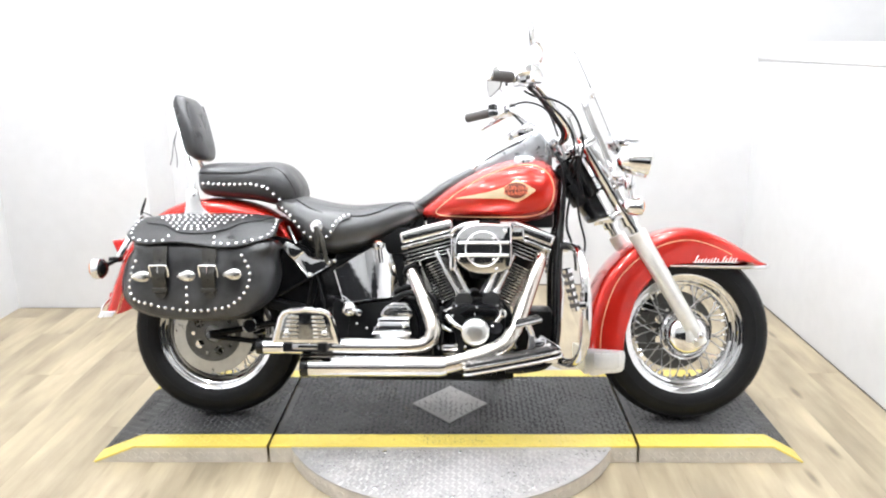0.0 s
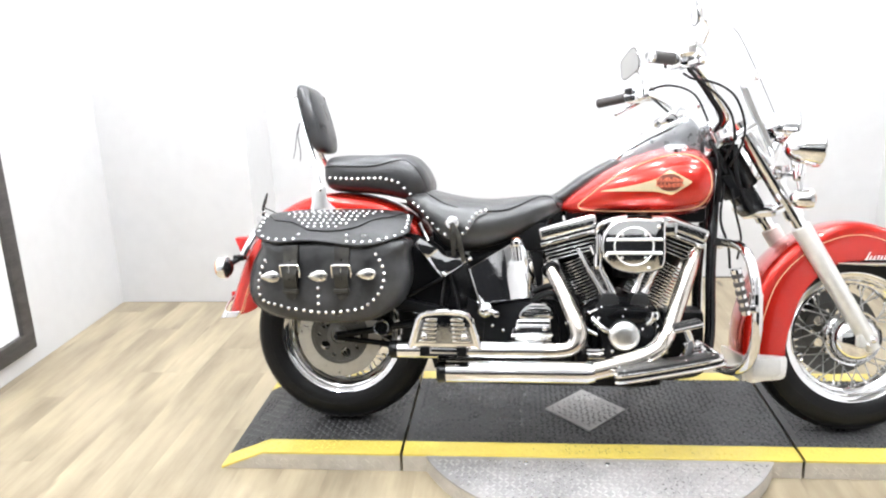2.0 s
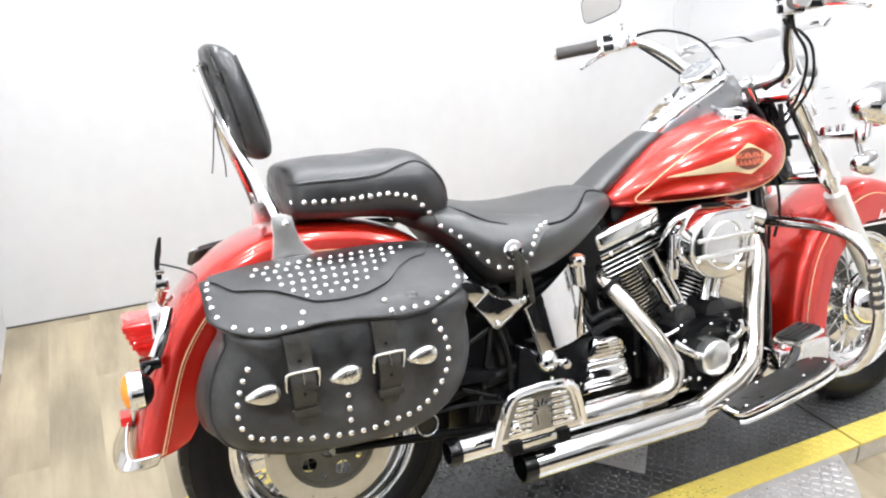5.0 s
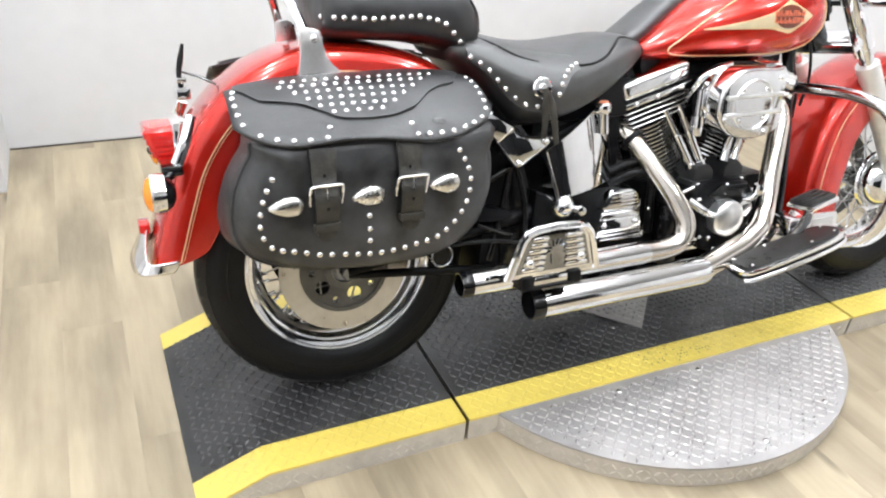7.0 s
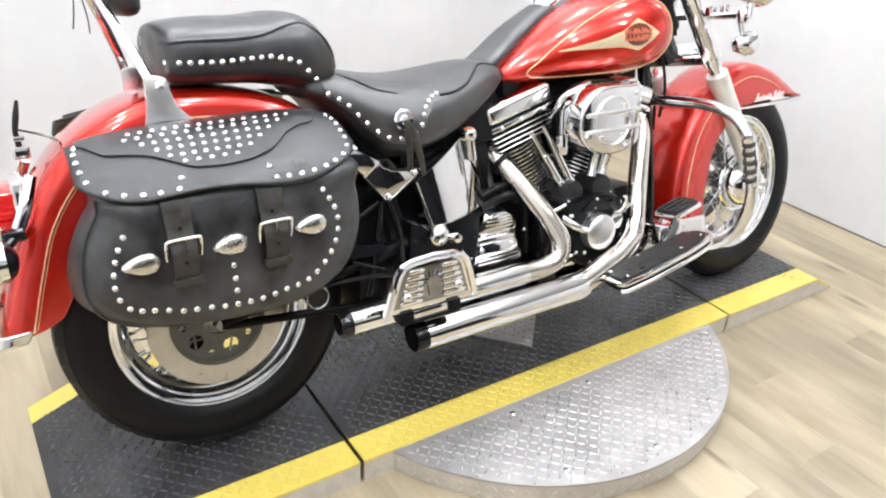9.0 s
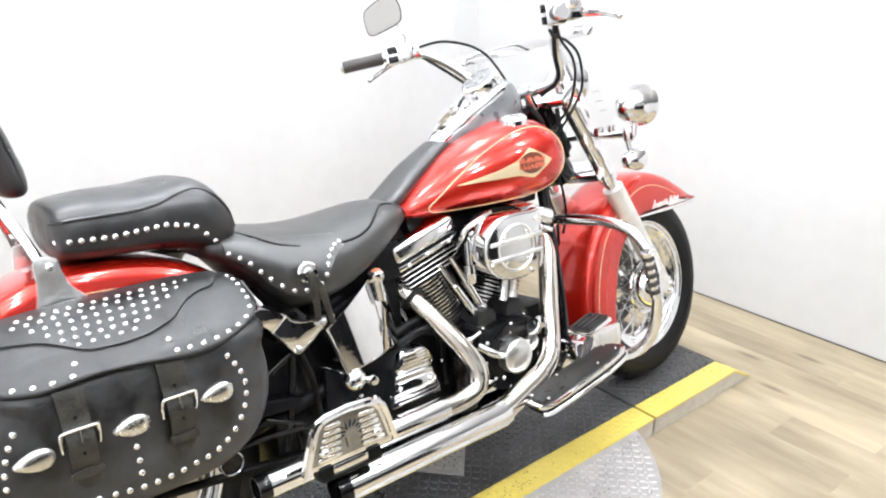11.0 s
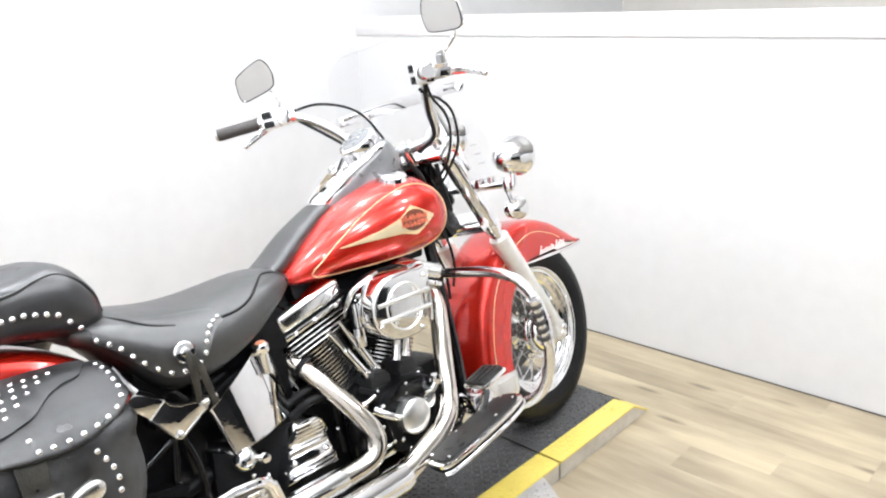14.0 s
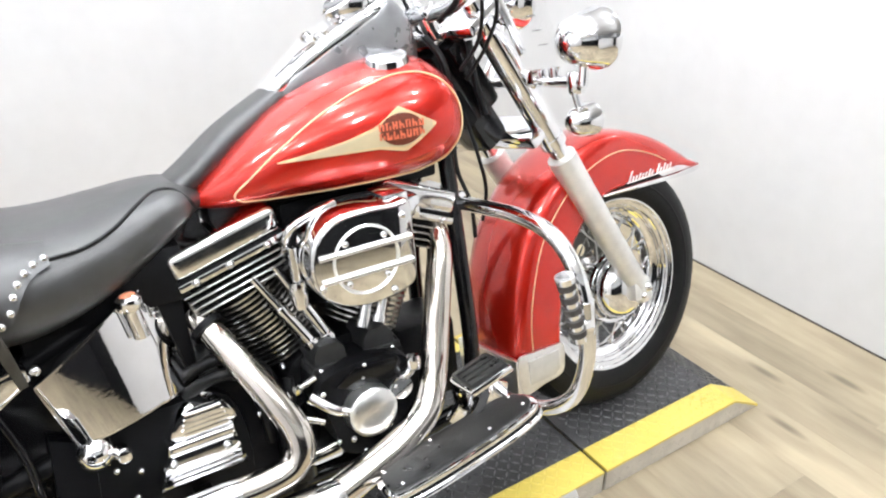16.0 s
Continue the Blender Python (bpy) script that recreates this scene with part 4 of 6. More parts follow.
sissy = cluster("sissy_bar", (0, 0, 0), None, "polished chrome backrest bar")
for s in (-1, 1):
    yb = s * 0.116
    part("side_plate", slab(rounded([(-0.130, 0.70), (-0.07, 0.70), (-0.002, 0.71), (-0.022, 0.742), (-0.046, 0.768), (-0.058, 0.80), (-0.064, 0.826), (-0.100, 0.830), (-0.104, 0.79), (-0.112, 0.745)], 3), yb - 0.005, yb + 0.005, 0.003), WHITECHROME, sissy)
    across = lambda y: y if s < 0 else 0.05 - y
    part("upright", tube([(x, across(y), z) for x, y, z in ((-0.080, -0.110, 0.785), (-0.094, -0.084, 0.845), (-0.114, -0.052, 0.90), (-0.132, -0.031, 0.95), (-0.161, -0.012, 1.03), (-0.186, -0.002, 1.13))], 0.0095, 10, 5, flat=0.55), CHROME, sissy)
    stud((-0.076, yb + s * 0.005, 0.812), sissy, (0, s, 0), "bolt", stud_mesh(0.009, 0.006))
part("cross_bar", tube([(-0.186, -0.004, 1.128), (-0.189, 0.025, 1.136), (-0.186, 0.054, 1.128)], 0.008, 10), CHROME, sissy)
part("pad_bracket", box((-0.148, -0.025, 0.985), (-0.125, 0.075, 1.02), 0.002), CHROME, sissy)
for dx, dy, dz in ((-0.016, -0.006, -0.125), (0.004, -0.012, -0.135)):
    part("thong", tube([(-0.170, -0.020, 1.045), (-0.174 + dx * 0.3, -0.026 + dy, 1.045 + dz * 0.35), (-0.170 + dx, -0.024 + dy, 1.045 + dz * 0.75), (-0.172 + dx * 1.3, -0.026 + dy, 1.045 + dz)], 0.0015, 6), LEATHER, sissy, "thin black leather thong")

# Saddlebags.
BODY = [(-0.185, 0.66), (-0.222, 0.62), (-0.242, 0.54), (-0.236, 0.455), (-0.176, 0.408), (-0.06, 0.391), (0.04, 0.388), (0.13, 0.402), (0.196, 0.445), (0.228, 0.515), (0.230, 0.60), (0.205, 0.66)]
BO = rounded(BODY, 5)
BC = (-0.006, 0.53)
LOW_U = [-1, -0.85, -0.7, -0.55, -0.4, -0.25, -0.1, 0.05, 0.2, 0.35, 0.5, 0.65, 0.8, 1]
LOW_Z = [0.650, 0.645, 0.644, 0.648, 0.654, 0.656, 0.654, 0.649, 0.642, 0.637, 0.636, 0.639, 0.645, 0.652]
LID_V = [0, 0.2, 0.42, 0.6, 0.78, 1.0]


def eased(v, xs, ys, reach=0.11):
    """A broken line with its corners rounded off and its ends kept."""
    r = min(reach, v - xs[0], xs[-1] - v)
    return float(np.mean(np.interp([v + r * k / 3 for k in range(-3, 4)], xs, ys)))


def lid_at(u, v):
    """The lid's skin: u along the bag, v from its hinge over the top to its front edge."""
    x = -0.008 + 0.250 * u + 0.004 * v * u
    v = v * (1 - 0.40 * abs(u) ** 6)
    e = abs(u) ** 3.5
    low = eased(max(-1.0, min(1.0, u)), LOW_U, LOW_Z) + 0.006 * e
    y = eased(v, LID_V, [-0.128, -0.172, -0.222, -0.260, -0.298, -0.324]) + 0.026 * e * v
    z = eased(v, LID_V, [0.739, 0.733, 0.709, 0.686, 0.668, low]) - 0.018 * e * (1 - v * 0.8)
    return Vector((x, y, z))


def lid_normal(u, v):
    a = lid_at(u + 0.02, v) - lid_at(u - 0.02, v)
    b = lid_at(u, min(1, v + 0.02)) - lid_at(u, v - 0.02)
    n = b.cross(a).normalized()
    return n if n.y < 0 or n.z > 0 else -n


BAG = [(-0.245, 1.0, 0.038), (-0.27, 0.99, 0.018), (-0.288, 0.96, 0.004), (-0.298, 0.90, 0.0), (-0.304, 0.72, 0.0), (-0.308, 0.4, 0.0), (-0.309, 0.1, 0.0)]


def bag_y(x, z):
    """Where the bag's bulging face lies at a place of its outline."""
    spin = sorted((math.atan2(b - BC[1], a - BC[0]), math.hypot(a - BC[0], b - BC[1])) for a, b in BO)
    y = -0.298
    for _ in range(6):
        g = float(np.interp(-y, [-r[0] for r in BAG], [r[2] for r in BAG])) if x < BC[0] else 0.0
        xe = x + g * max(0, 1 - (abs(z - 0.50) / 0.17) ** 2)
        full = float(np.interp(math.atan2(z - BC[1], xe - BC[0]), [a for a, _ in spin], [r for _, r in spin], period=2 * math.pi))
        y = float(np.interp(math.hypot(xe - BC[0], z - BC[1]) / full, [r[1] for r in BAG[::-1]], [r[0] for r in BAG[::-1]]))
    return y


def saddlebag(side):
    flip = Matrix.Translation((0.016, 0, 0.016) if side > 0 else (0, 0, 0)) @ Matrix.Scale(side * -1, 4, (0, 1, 0))
    bag = cluster("saddlebag", (0, 0, 0), None, "black leather saddlebag with studs, straps and buckles")

    def put(name, bm, mat, label="", **k):
        moved(bm, flip)
        return part(name, bm, mat, bag, label, **k)

    rings = []
    for y, k, g in ((-0.125, 0.90, 0.02), (-0.128, 0.955, 0.03), (-0.15, 0.985, 0.048), (-0.20, 1.0, 0.056), (-0.245, 1.0, 0.038), (-0.27, 0.99, 0.018), (-0.288, 0.96, 0.004), (-0.298, 0.90, 0), (-0.304, 0.72, 0), (-0.308, 0.4, 0), (-0.309, 0.1, 0)):
        rings.append([(BC[0] + (x - BC[0]) * k - (g if x < BC[0] else -g * 0.3) * max(0, 1 - (abs(z - 0.50) / 0.17) ** 2), y, BC[1] + (z - BC[1]) * k) for x, z in BO])
    put("body", loft(rings), LEATHER, sharp=70)
    put("piping", tube([(BC[0] + (x - BC[0]) - (0.036 * max(0, 1 - (abs(z - 0.50) / 0.17) ** 2) if x < BC[0] else 0), -0.246, BC[1] + (z - BC[1])) for x, z in BO[2:-3]], 0.0042, 6, 1), LEATHER)
    us, vs = np.linspace(-1, 1, 41), np.linspace(0, 1, 19)
    lid = put("lid", loft([[lid_at(u, v) for v in vs] for u in us], caps=False, closed=False), LIDHIDE, "studded leather lid", sharp=70)
    mod = lid.modifiers.new("thickness", "SOLIDIFY")
    mod.thickness, mod.offset = 0.006, 0
    wave = [(u, float(np.interp(u, [-0.93, -0.8, -0.64, -0.5, -0.38, -0.25, -0.05, 0.15, 0.35, 0.5, 0.64, 0.76, 0.87], [0.16, 0.40, 0.42, 0.46, 0.55, 0.66, 0.69, 0.67, 0.58, 0.42, 0.34, 0.33, 0.14]))) for u in np.linspace(-0.93, 0.87, 37)]
    rows = [[lid_at(u, v * k / 5) + lid_normal(u, max(0.03, v * k / 5)) * 0.0075 for k in range(6)] + [lid_at(u, v * k / 5) + lid_normal(u, max(0.03, v * k / 5)) * 0.002 for k in range(5, -1, -1)] for u, v in wave]
    put("lid_overlay", loft(rows), LIDHIDE, sharp=60)
    if side > 0:
        for u, v in ((-0.955, 0.36), (-0.955, 0.6)):
            stud(flip @ (lid_at(u, v) + lid_normal(u, v) * 0.0035), bag, flip.to_3x3() @ lid_normal(u, v))
        return bag
    for v, u0, u1, n in ((0.165, -0.58, 0.60, 15), (0.25, -0.62, 0.50, 14), (0.335, -0.52, 0.40, 12), (0.42, -0.44, 0.30, 10), (0.505, -0.37, 0.20, 8), (0.585, -0.29, 0.08, 5)):
        for u in np.linspace(u0, u1, n):
            stud(lid_at(u, v) + lid_normal(u, v) * 0.0075, bag, lid_normal(u, v), mesh=SMALL_STUD)
    rim = [(-0.94, 0.2), (-0.955, 0.36), (-0.955, 0.52), (-0.95, 0.68), (-0.93, 0.82), (-0.84, 0.91), (-0.74, 0.92), (-0.63, 0.92), (-0.52, 0.93), (-0.40, 0.93), (-0.36, 0.76), (0.25, 0.78), (0.94, 0.2), (0.955, 0.34), (0.96, 0.48), (0.955, 0.62), (0.95, 0.75), (0.92, 0.86), (0.84, 0.91), (0.75, 0.92), (0.66, 0.92), (0.56, 0.92), (0.46, 0.92), (0.36, 0.92), (0.27, 0.92)]
    for u, v in rim:
        stud(lid_at(u, v) + lid_normal(u, v) * 0.0035, bag, lid_normal(u, v))
    ring = [(0.149, 0.612), (0.160, 0.593), (0.169, 0.574), (0.174, 0.552), (0.172, 0.529), (0.165, 0.507), (0.154, 0.487), (0.139, 0.469), (0.121, 0.454), (0.102, 0.443), (0.080, 0.437)]
    ring += [(0.057 - 0.0238 * k, 0.434 - 0.0008 * k * (6 - k)) for k in range(7)] + [(-0.112, 0.437), (-0.135, 0.440), (-0.159, 0.447), (-0.182, 0.452), (-0.202, 0.456), (-0.220, 0.463), (-0.233, 0.481), (-0.237, 0.503), (-0.235, 0.526), (-0.229, 0.549), (-0.221, 0.570), (-0.210, 0.591)]
    ring += [(-0.037, 0.505), (-0.037, 0.479), (-0.037, 0.455)]
    for x, z in ring:
        turn = max(0.0, -0.19 - x) / 0.04
        stud((x, bag_y(x, z) - 0.001, z), bag, ((x - BC[0]) * 0.8 - 0.8 * turn, -1, (z - BC[1]) * 0.8))
    for x in (-0.121, 0.043):
        put("strap", loft([[(x - w, y, z), (x + w, y, z), (x + w, y + 0.005, z), (x - w, y + 0.005, z)] for w, y, z in ((0.024, -0.311, 0.642), (0.0235, -0.317, 0.628), (0.0225, -0.318, 0.60), (0.0222, -0.322, 0.58), (0.022, -0.331, 0.565), (0.022, -0.335, 0.548), (0.0215, -0.331, 0.528), (0.021, -0.324, 0.51), (0.020, -0.318, 0.488))]), WORN, "worn brown-black leather strap")
        put("strap_tip", slab(rounded([(x - 0.0155, 0.49), (x + 0.0155, 0.49), (x + 0.0145, 0.476), (x, 0.468), (x - 0.0145, 0.476)], 3), -0.318, -0.314), WORN)
        put("keeper", box((x - 0.0255, -0.328, 0.490), (x + 0.0255, -0.314, 0.505), 0.003), WORN, "leather keeper loop")
        put("buckle", tube([(x - 0.0285, -0.318, 0.541), (x - 0.0295, -0.325, 0.556), (x - 0.0290, -0.333, 0.572), (x - 0.0255, -0.337, 0.579), (x, -0.338, 0.580), (x + 0.0255, -0.337, 0.579), (x + 0.0290, -0.333, 0.572), (x + 0.0295, -0.325, 0.556), (x + 0.0285, -0.318, 0.541)], 0.0034, 8, 4), CHROME, "chrome buckle")
        put("buckle_tongue", shaft((x, -0.338, 0.580), (x, -0.338, 0.556), 0.0018, 6), CHROME)
        for y, z in ((-0.3205, 0.594), (-0.3335, 0.535)):
            stud((x, y, z), bag, name="strap_hole", mesh=HOLE)
    for x, z in ((-0.190, 0.540), (-0.037, 0.543), (0.117, 0.549)):
        out = rounded([(x - 0.034, z), (x - 0.014, z + 0.015), (x + 0.010, z + 0.0205), (x + 0.027, z + 0.014), (x + 0.032, z), (x + 0.024, z - 0.015), (x + 0.004, z - 0.0185), (x - 0.018, z - 0.012)], 4)
        rr = [[(x + (a - x) * k, y, z + (b - z) * k) for a, b in out] for y, k in ((-0.306, 1.0), (-0.311, 0.98), (-0.3145, 0.86), (-0.317, 0.5), (-0.3178, 0.1))]
        put("concho", loft(rr), CONCHO, "teardrop chrome concho", sharp=70)
    return bag


saddlebag(-1)
saddlebag(1)


# ---- the motorcycle: engine, pipes, frame and controls ----
def axis_pose(base, tilt):
    """Local z along a cylinder that leans by tilt degrees fore or aft."""
    return Matrix.Translation(base) @ Matrix.Rotation(radians(tilt), 4, "Y")


def ztube(r0, r1, z0, z1, seg=32):
    return lathe([(0, -z0), (r0, -z0), (r1, -z1), (0, -z1)], seg, pose(0, 0, 0, -90))


engine = cluster("engine", (0, 0, 0), None, "air-cooled V-twin engine with chrome covers")
part("crankcase", merge(slab(rounded([(0.79, 0.25), (0.80, 0.40), (0.86, 0.45), (0.98, 0.45), (1.04, 0.40), (1.05, 0.28), (1.0, 0.21), (0.88, 0.20)], 4), -0.12, 0.12, 0.015), slab(rounded([(0.50, 0.24), (0.50, 0.42), (0.60, 0.45), (0.76, 0.43), (0.80, 0.36), (0.80, 0.24)], 3), -0.115, 0.12, 0.012)), MATT, engine, "wrinkle-black crankcase")
part("sump", loft([[(0.46, -w, z), (0.60, -w - 0.01, z), (0.98, -w - 0.01, z), (1.05, -w + 0.02, z), (1.05, w - 0.02, z), (0.98, w + 0.01, z), (0.60, w + 0.01, z), (0.46, w, z)] for w, z in ((0.070, 0.147), (0.088, 0.154), (0.095, 0.175), (0.098, 0.22))]), MATT, engine, "black sump under the engine")
part("cam_cover", slab(rounded([(0.83, 0.41), (0.845, 0.33), (0.86, 0.27), (0.92, 0.25), (0.99, 0.28), (1.015, 0.34), (1.01, 0.41), (0.96, 0.435), (0.88, 0.435)], 5), -0.205, -0.11, 0.014), MATT, engine, "black cam cover")
for x in (0.845, 0.94):
    part("lifter_block", merge(slab([(x - 0.004, 0.41), (x + 0.062, 0.41), (x + 0.058, 0.458), (x + 0.046, 0.472), (x + 0.012, 0.472), (x, 0.458)], -0.172, -0.09, 0.004), slab([(x - 0.012, 0.424), (x + 0.070, 0.424), (x + 0.066, 0.436), (x - 0.008, 0.436)], -0.178, -0.12, 0.002)), LIFTER, engine, "worn black lifter block")
part("points_cover", lathe([(0, -0.243), (0.02, -0.242), (0.040, -0.239), (0.046, -0.233), (0.047, -0.205), (0.0, -0.2)], 40, pose(0.915, 0, 0.347)), WHITECHROME, engine, "round chrome points cover")
for k in range(5):
    a = radians(72 * k + 20)
    stud((0.915 + 0.062 * math.cos(a), -0.2055, 0.345 + 0.062 * math.sin(a)), engine, name="cover_bolt", mesh=stud_mesh(0.0065, 0.006))
part("oil_pump", lathe([(0, -0.21), (0.022, -0.21), (0.026, -0.2), (0.026, -0.16)], 24, pose(0.985, 0, 0.36)), CHROME, engine, "chrome oil fitting")
part("oil_block", box((0.80, -0.2, 0.265), (0.86, -0.13, 0.30), 0.008), CHROME, engine)
part("oil_line", tube([(0.82, -0.19, 0.395), (0.85, -0.215, 0.37), (0.885, -0.215, 0.35)], [0.012, 0.010, 0.008], 10), CHROME, engine)

FIN_R = finish(lathe([(0.058, -0.0026), (0.087, -0.0019), (0.087, 0.0019), (0.058, 0.0026)], 40, pose(0, 0, 0, 90), True))
FIN_R.materials.append(FIN)
for base, tilt, top, top_tilt, w in (((0.846, -0.02, 0.415), -23.5, (0.748, -0.02, 0.668), -14.5, 0.099), ((0.972, -0.02, 0.41), 27.0, (1.104, -0.02, 0.664), 22.0, 0.084)):
    m = axis_pose(base, tilt)
    part("cylinder", moved(ztube(0.062, 0.062, 0.02, 0.215), m), MATT, engine, "black finned cylinder")
    for k in range(14):
        ob = new("fin", FIN_R)
        ob.parent = engine
        ob.matrix_basis = m @ pose(0, 0, 0.036 + 0.0108 * k)
    t = Matrix.Translation(top) @ Matrix.Rotation(radians(top_tilt), 4, "Y")
    for k in range(4):
        part("head_fin", moved(box((-w + 0.012 - 0.004 * k, -0.107, -0.079 + 0.0125 * k), (w - 0.012 + 0.003 * k, 0.10, -0.0745 + 0.0125 * k), 0.0016, 1), t), FIN, engine, "bright-edged head fin")
    part("cylinder_head", moved(box((-w + 0.012, -0.088, -0.075), (w - 0.014, 0.09, -0.02), 0.006), t), MATT, engine)
    part("rocker_base", moved(box((-w, -0.110, -0.027), (w, 0.105, -0.013), 0.004), t), ROCKER, engine, "polished chrome rocker box")
    part("rocker_gasket", moved(box((-w + 0.005, -0.105, -0.0135), (w - 0.005, 0.10, -0.008), 0.001), t), MATT, engine, "dark gasket line")
    part("rocker_cover", moved(box((-w + 0.002, -0.109, -0.0085), (w - 0.002, 0.095, 0.036), 0.014, 4), t), ROCKER, engine)
    for x in (-0.07, -0.01, 0.06):
        stud(t @ Vector((x, -0.1105, -0.020)), engine, name="rocker_bolt", mesh=stud_mesh(0.0075, 0.008))
for a, b in (((0.858, -0.140, 0.462), (0.776, -0.118, 0.612)), ((0.888, -0.140, 0.466), (0.818, -0.118, 0.622)), ((0.952, -0.145, 0.47), (1.012, -0.115, 0.612)), ((0.985, -0.145, 0.47), (1.050, -0.112, 0.605))):
    a, b = Vector(a), Vector(b)
    rod = merge(shaft(a, a + (b - a) * 0.5, 0.0115, 14), shaft(a + (b - a) * 0.5, a + (b - a) * 0.56, 0.014, 14), shaft(a + (b - a) * 0.5, b, 0.0085, 14), shaft(a, a + (b - a) * 0.08, 0.0145, 14))
    part("pushrod_tube", rod, CHROME, engine, "chrome pushrod tube")

for x, z in ((0.838, 0.40), (0.852, 0.30), (0.90, 0.262), (0.995, 0.30), (1.004, 0.405), (0.92, 0.428)):
    stud((x, -0.2055, z), engine, name="cam_bolt", mesh=stud_mesh(0.0055, 0.006))
for x in (0.85, 0.892, 0.947, 0.99):
    stud((x, -0.179, 0.43), engine, name="lifter_bolt", mesh=stud_mesh(0.005, 0.006))

part("cover_plate", slab([(0.862, 0.405), (0.90, 0.43), (0.985, 0.425), (1.0, 0.40), (0.965, 0.385), (0.90, 0.385)], -0.211, -0.205, 0.002), BLACK, engine, "gloss black inspection plate")
part("breather_fitting", merge(tube([(0.985, -0.205, 0.385), (0.992, -0.222, 0.39), (1.004, -0.226, 0.405)], 0.009, 10), lathe([(0, -0.012), (0.012, -0.012), (0.014, 0.0), (0.012, 0.012), (0, 0.012)], 14, pose(1.006, -0.226, 0.412, 90))), CHROME, engine, "chrome breather fitting")
for p, q, r in (((0.80, -0.17, 0.405), (0.838, -0.185, 0.425), 0.006), ((0.795, -0.18, 0.36), (0.835, -0.20, 0.345), 0.007), ((1.02, -0.17, 0.30), (1.055, -0.19, 0.29), 0.007)):
    part("pipe_joint", merge(shaft(p, q, r, 12), shaft(p, Vector(p) + (Vector(q) - Vector(p)) * 0.3, r * 1.5, 6)), CHROME, engine)
for x, z in ((0.80, 0.435), (0.815, 0.30), (0.845, 0.245), (1.03, 0.36), (1.035, 0.26), (0.78, 0.33), (0.775, 0.41)):
    stud((x, -0.1215, z), engine, name="case_bolt", mesh=stud_mesh(0.007, 0.010))

# Air cleaner.
TIPPED = Matrix.Translation((-0.004, -0.19, 0.63)) @ Matrix.Rotation(radians(2), 4, "X") @ Matrix.Translation((0, 0.21, -0.63))
air = cluster("air_cleaner", (0, 0, 0), TIPPED, "chrome air cleaner with a round badge ring")
AO = rounded([(0.848, 0.625), (0.858, 0.675), (0.895, 0.708), (0.95, 0.715), (1.005, 0.712), (1.036, 0.712), (1.040, 0.68), (1.040, 0.585), (1.022, 0.556), (0.965, 0.545), (0.905, 0.552), (0.862, 0.582)], 5)
part("housing", slab(AO, -0.252, -0.165, 0.010, 3), CHROME, air)
part("back_plate", slab([(0.943 + (x - 0.943) * 1.035, 0.63 + (z - 0.63) * 1.035) for x, z in AO], -0.175, -0.160, 0.003), MATT, air)
part("face_plate", slab([(0.943 + (x - 0.943) * 0.95, 0.63 + (z - 0.63) * 0.94) for x, z in AO], -0.2555, -0.250, 0.002), FACECHROME, air, "flat brushed chrome face")
part("badge_ring", lathe([(0.0560, -0.2575), (0.0585, -0.2595), (0.061, -0.2575), (0.061, -0.254), (0.0560, -0.254)], 48, pose(0.945, 0, 0.63), True), WHITECHROME, air)
for dz in (-0.021, 0.021):
    part("badge_bar", tube([(0.862, -0.258, 0.63 + dz), (1.03, -0.258, 0.63 + dz)], 0.0050, 12, 1), WHITECHROME, air)
for k in range(4):
    a = radians(45 + 90 * k)
    stud((0.945 + 0.050 * math.cos(a), -0.256, 0.63 + 0.050 * math.sin(a)), air, name="badge_bolt", mesh=stud_mesh(0.006, 0.005))
for x, z in ((0.862, 0.60), (1.018, 0.69), (0.99, 0.562)):
    stud((x, -0.256, z), air, name="cover_screw", mesh=stud_mesh(0.007, 0.006))
part("carburettor", merge(box((0.87, -0.165, 0.575), (0.985, -0.03, 0.675), 0.012), lathe([(0, -0.05), (0.035, -0.05), (0.035, 0.0), (0, 0.0)], 24, pose(0.93, -0.08, 0.56, 90))), MATT, air, "dark carburettor body")
part("top_bracket", merge(box((1.0, -0.225, 0.685), (1.05, -0.15, 0.72), 0.008), box((1.03, -0.20, 0.655), (1.085, -0.12, 0.70), 0.010)), CHROME, air)
part("vent_pipe", tube([(0.845, -0.13, 0.62), (0.838, -0.17, 0.66), (0.848, -0.185, 0.69), (0.89, -0.19, 0.708), (0.93, -0.18, 0.715)], 0.007, 10), CHROME, air)
part("choke_knob", merge(shaft((0.842, -0.19, 0.60), (0.842, -0.19, 0.66), 0.008), lathe([(0, -0.024), (0.013, -0.024), (0.016, 0), (0.014, 0.024), (0, 0.024)], 16, pose(0.842, -0.19, 0.575, 90))), CHROME, air)

# Exhaust.
ex1 = cluster("rear_exhaust", (0, 0, 0), None, "chrome rear cylinder exhaust pipe")
part("header", tube([(0.672, -0.065, 0.575), (0.682, -0.10, 0.558), (0.700, -0.135, 0.525), (0.728, -0.175, 0.471), (0.754, -0.210, 0.418), (0.772, -0.234, 0.37), (0.770, -0.243, 0.334), (0.748, -0.245, 0.311), (0.70, -0.245, 0.302), (0.62, -0.245, 0.3015)], [0.021, 0.022, 0.023, 0.024, 0.025, 0.0258, 0.026, 0.026, 0.026, 0.026], 22, 7), PIPE, ex1)
part("flange", lathe([(0.024, -0.006), (0.030, -0.006), (0.030, 0.006), (0.024, 0.006)], 24, along((0.69, -0.116, 0.543), (0.5, -0.9, -0.8)), True), MATT, ex1)
part("muffler", tube([(0.66, -0.245, 0.3015), (0.64, -0.245, 0.3015), (0.20, -0.242, 0.2995)], [0.0265, 0.0285, 0.0285], 26, 1), CHROME, ex1)
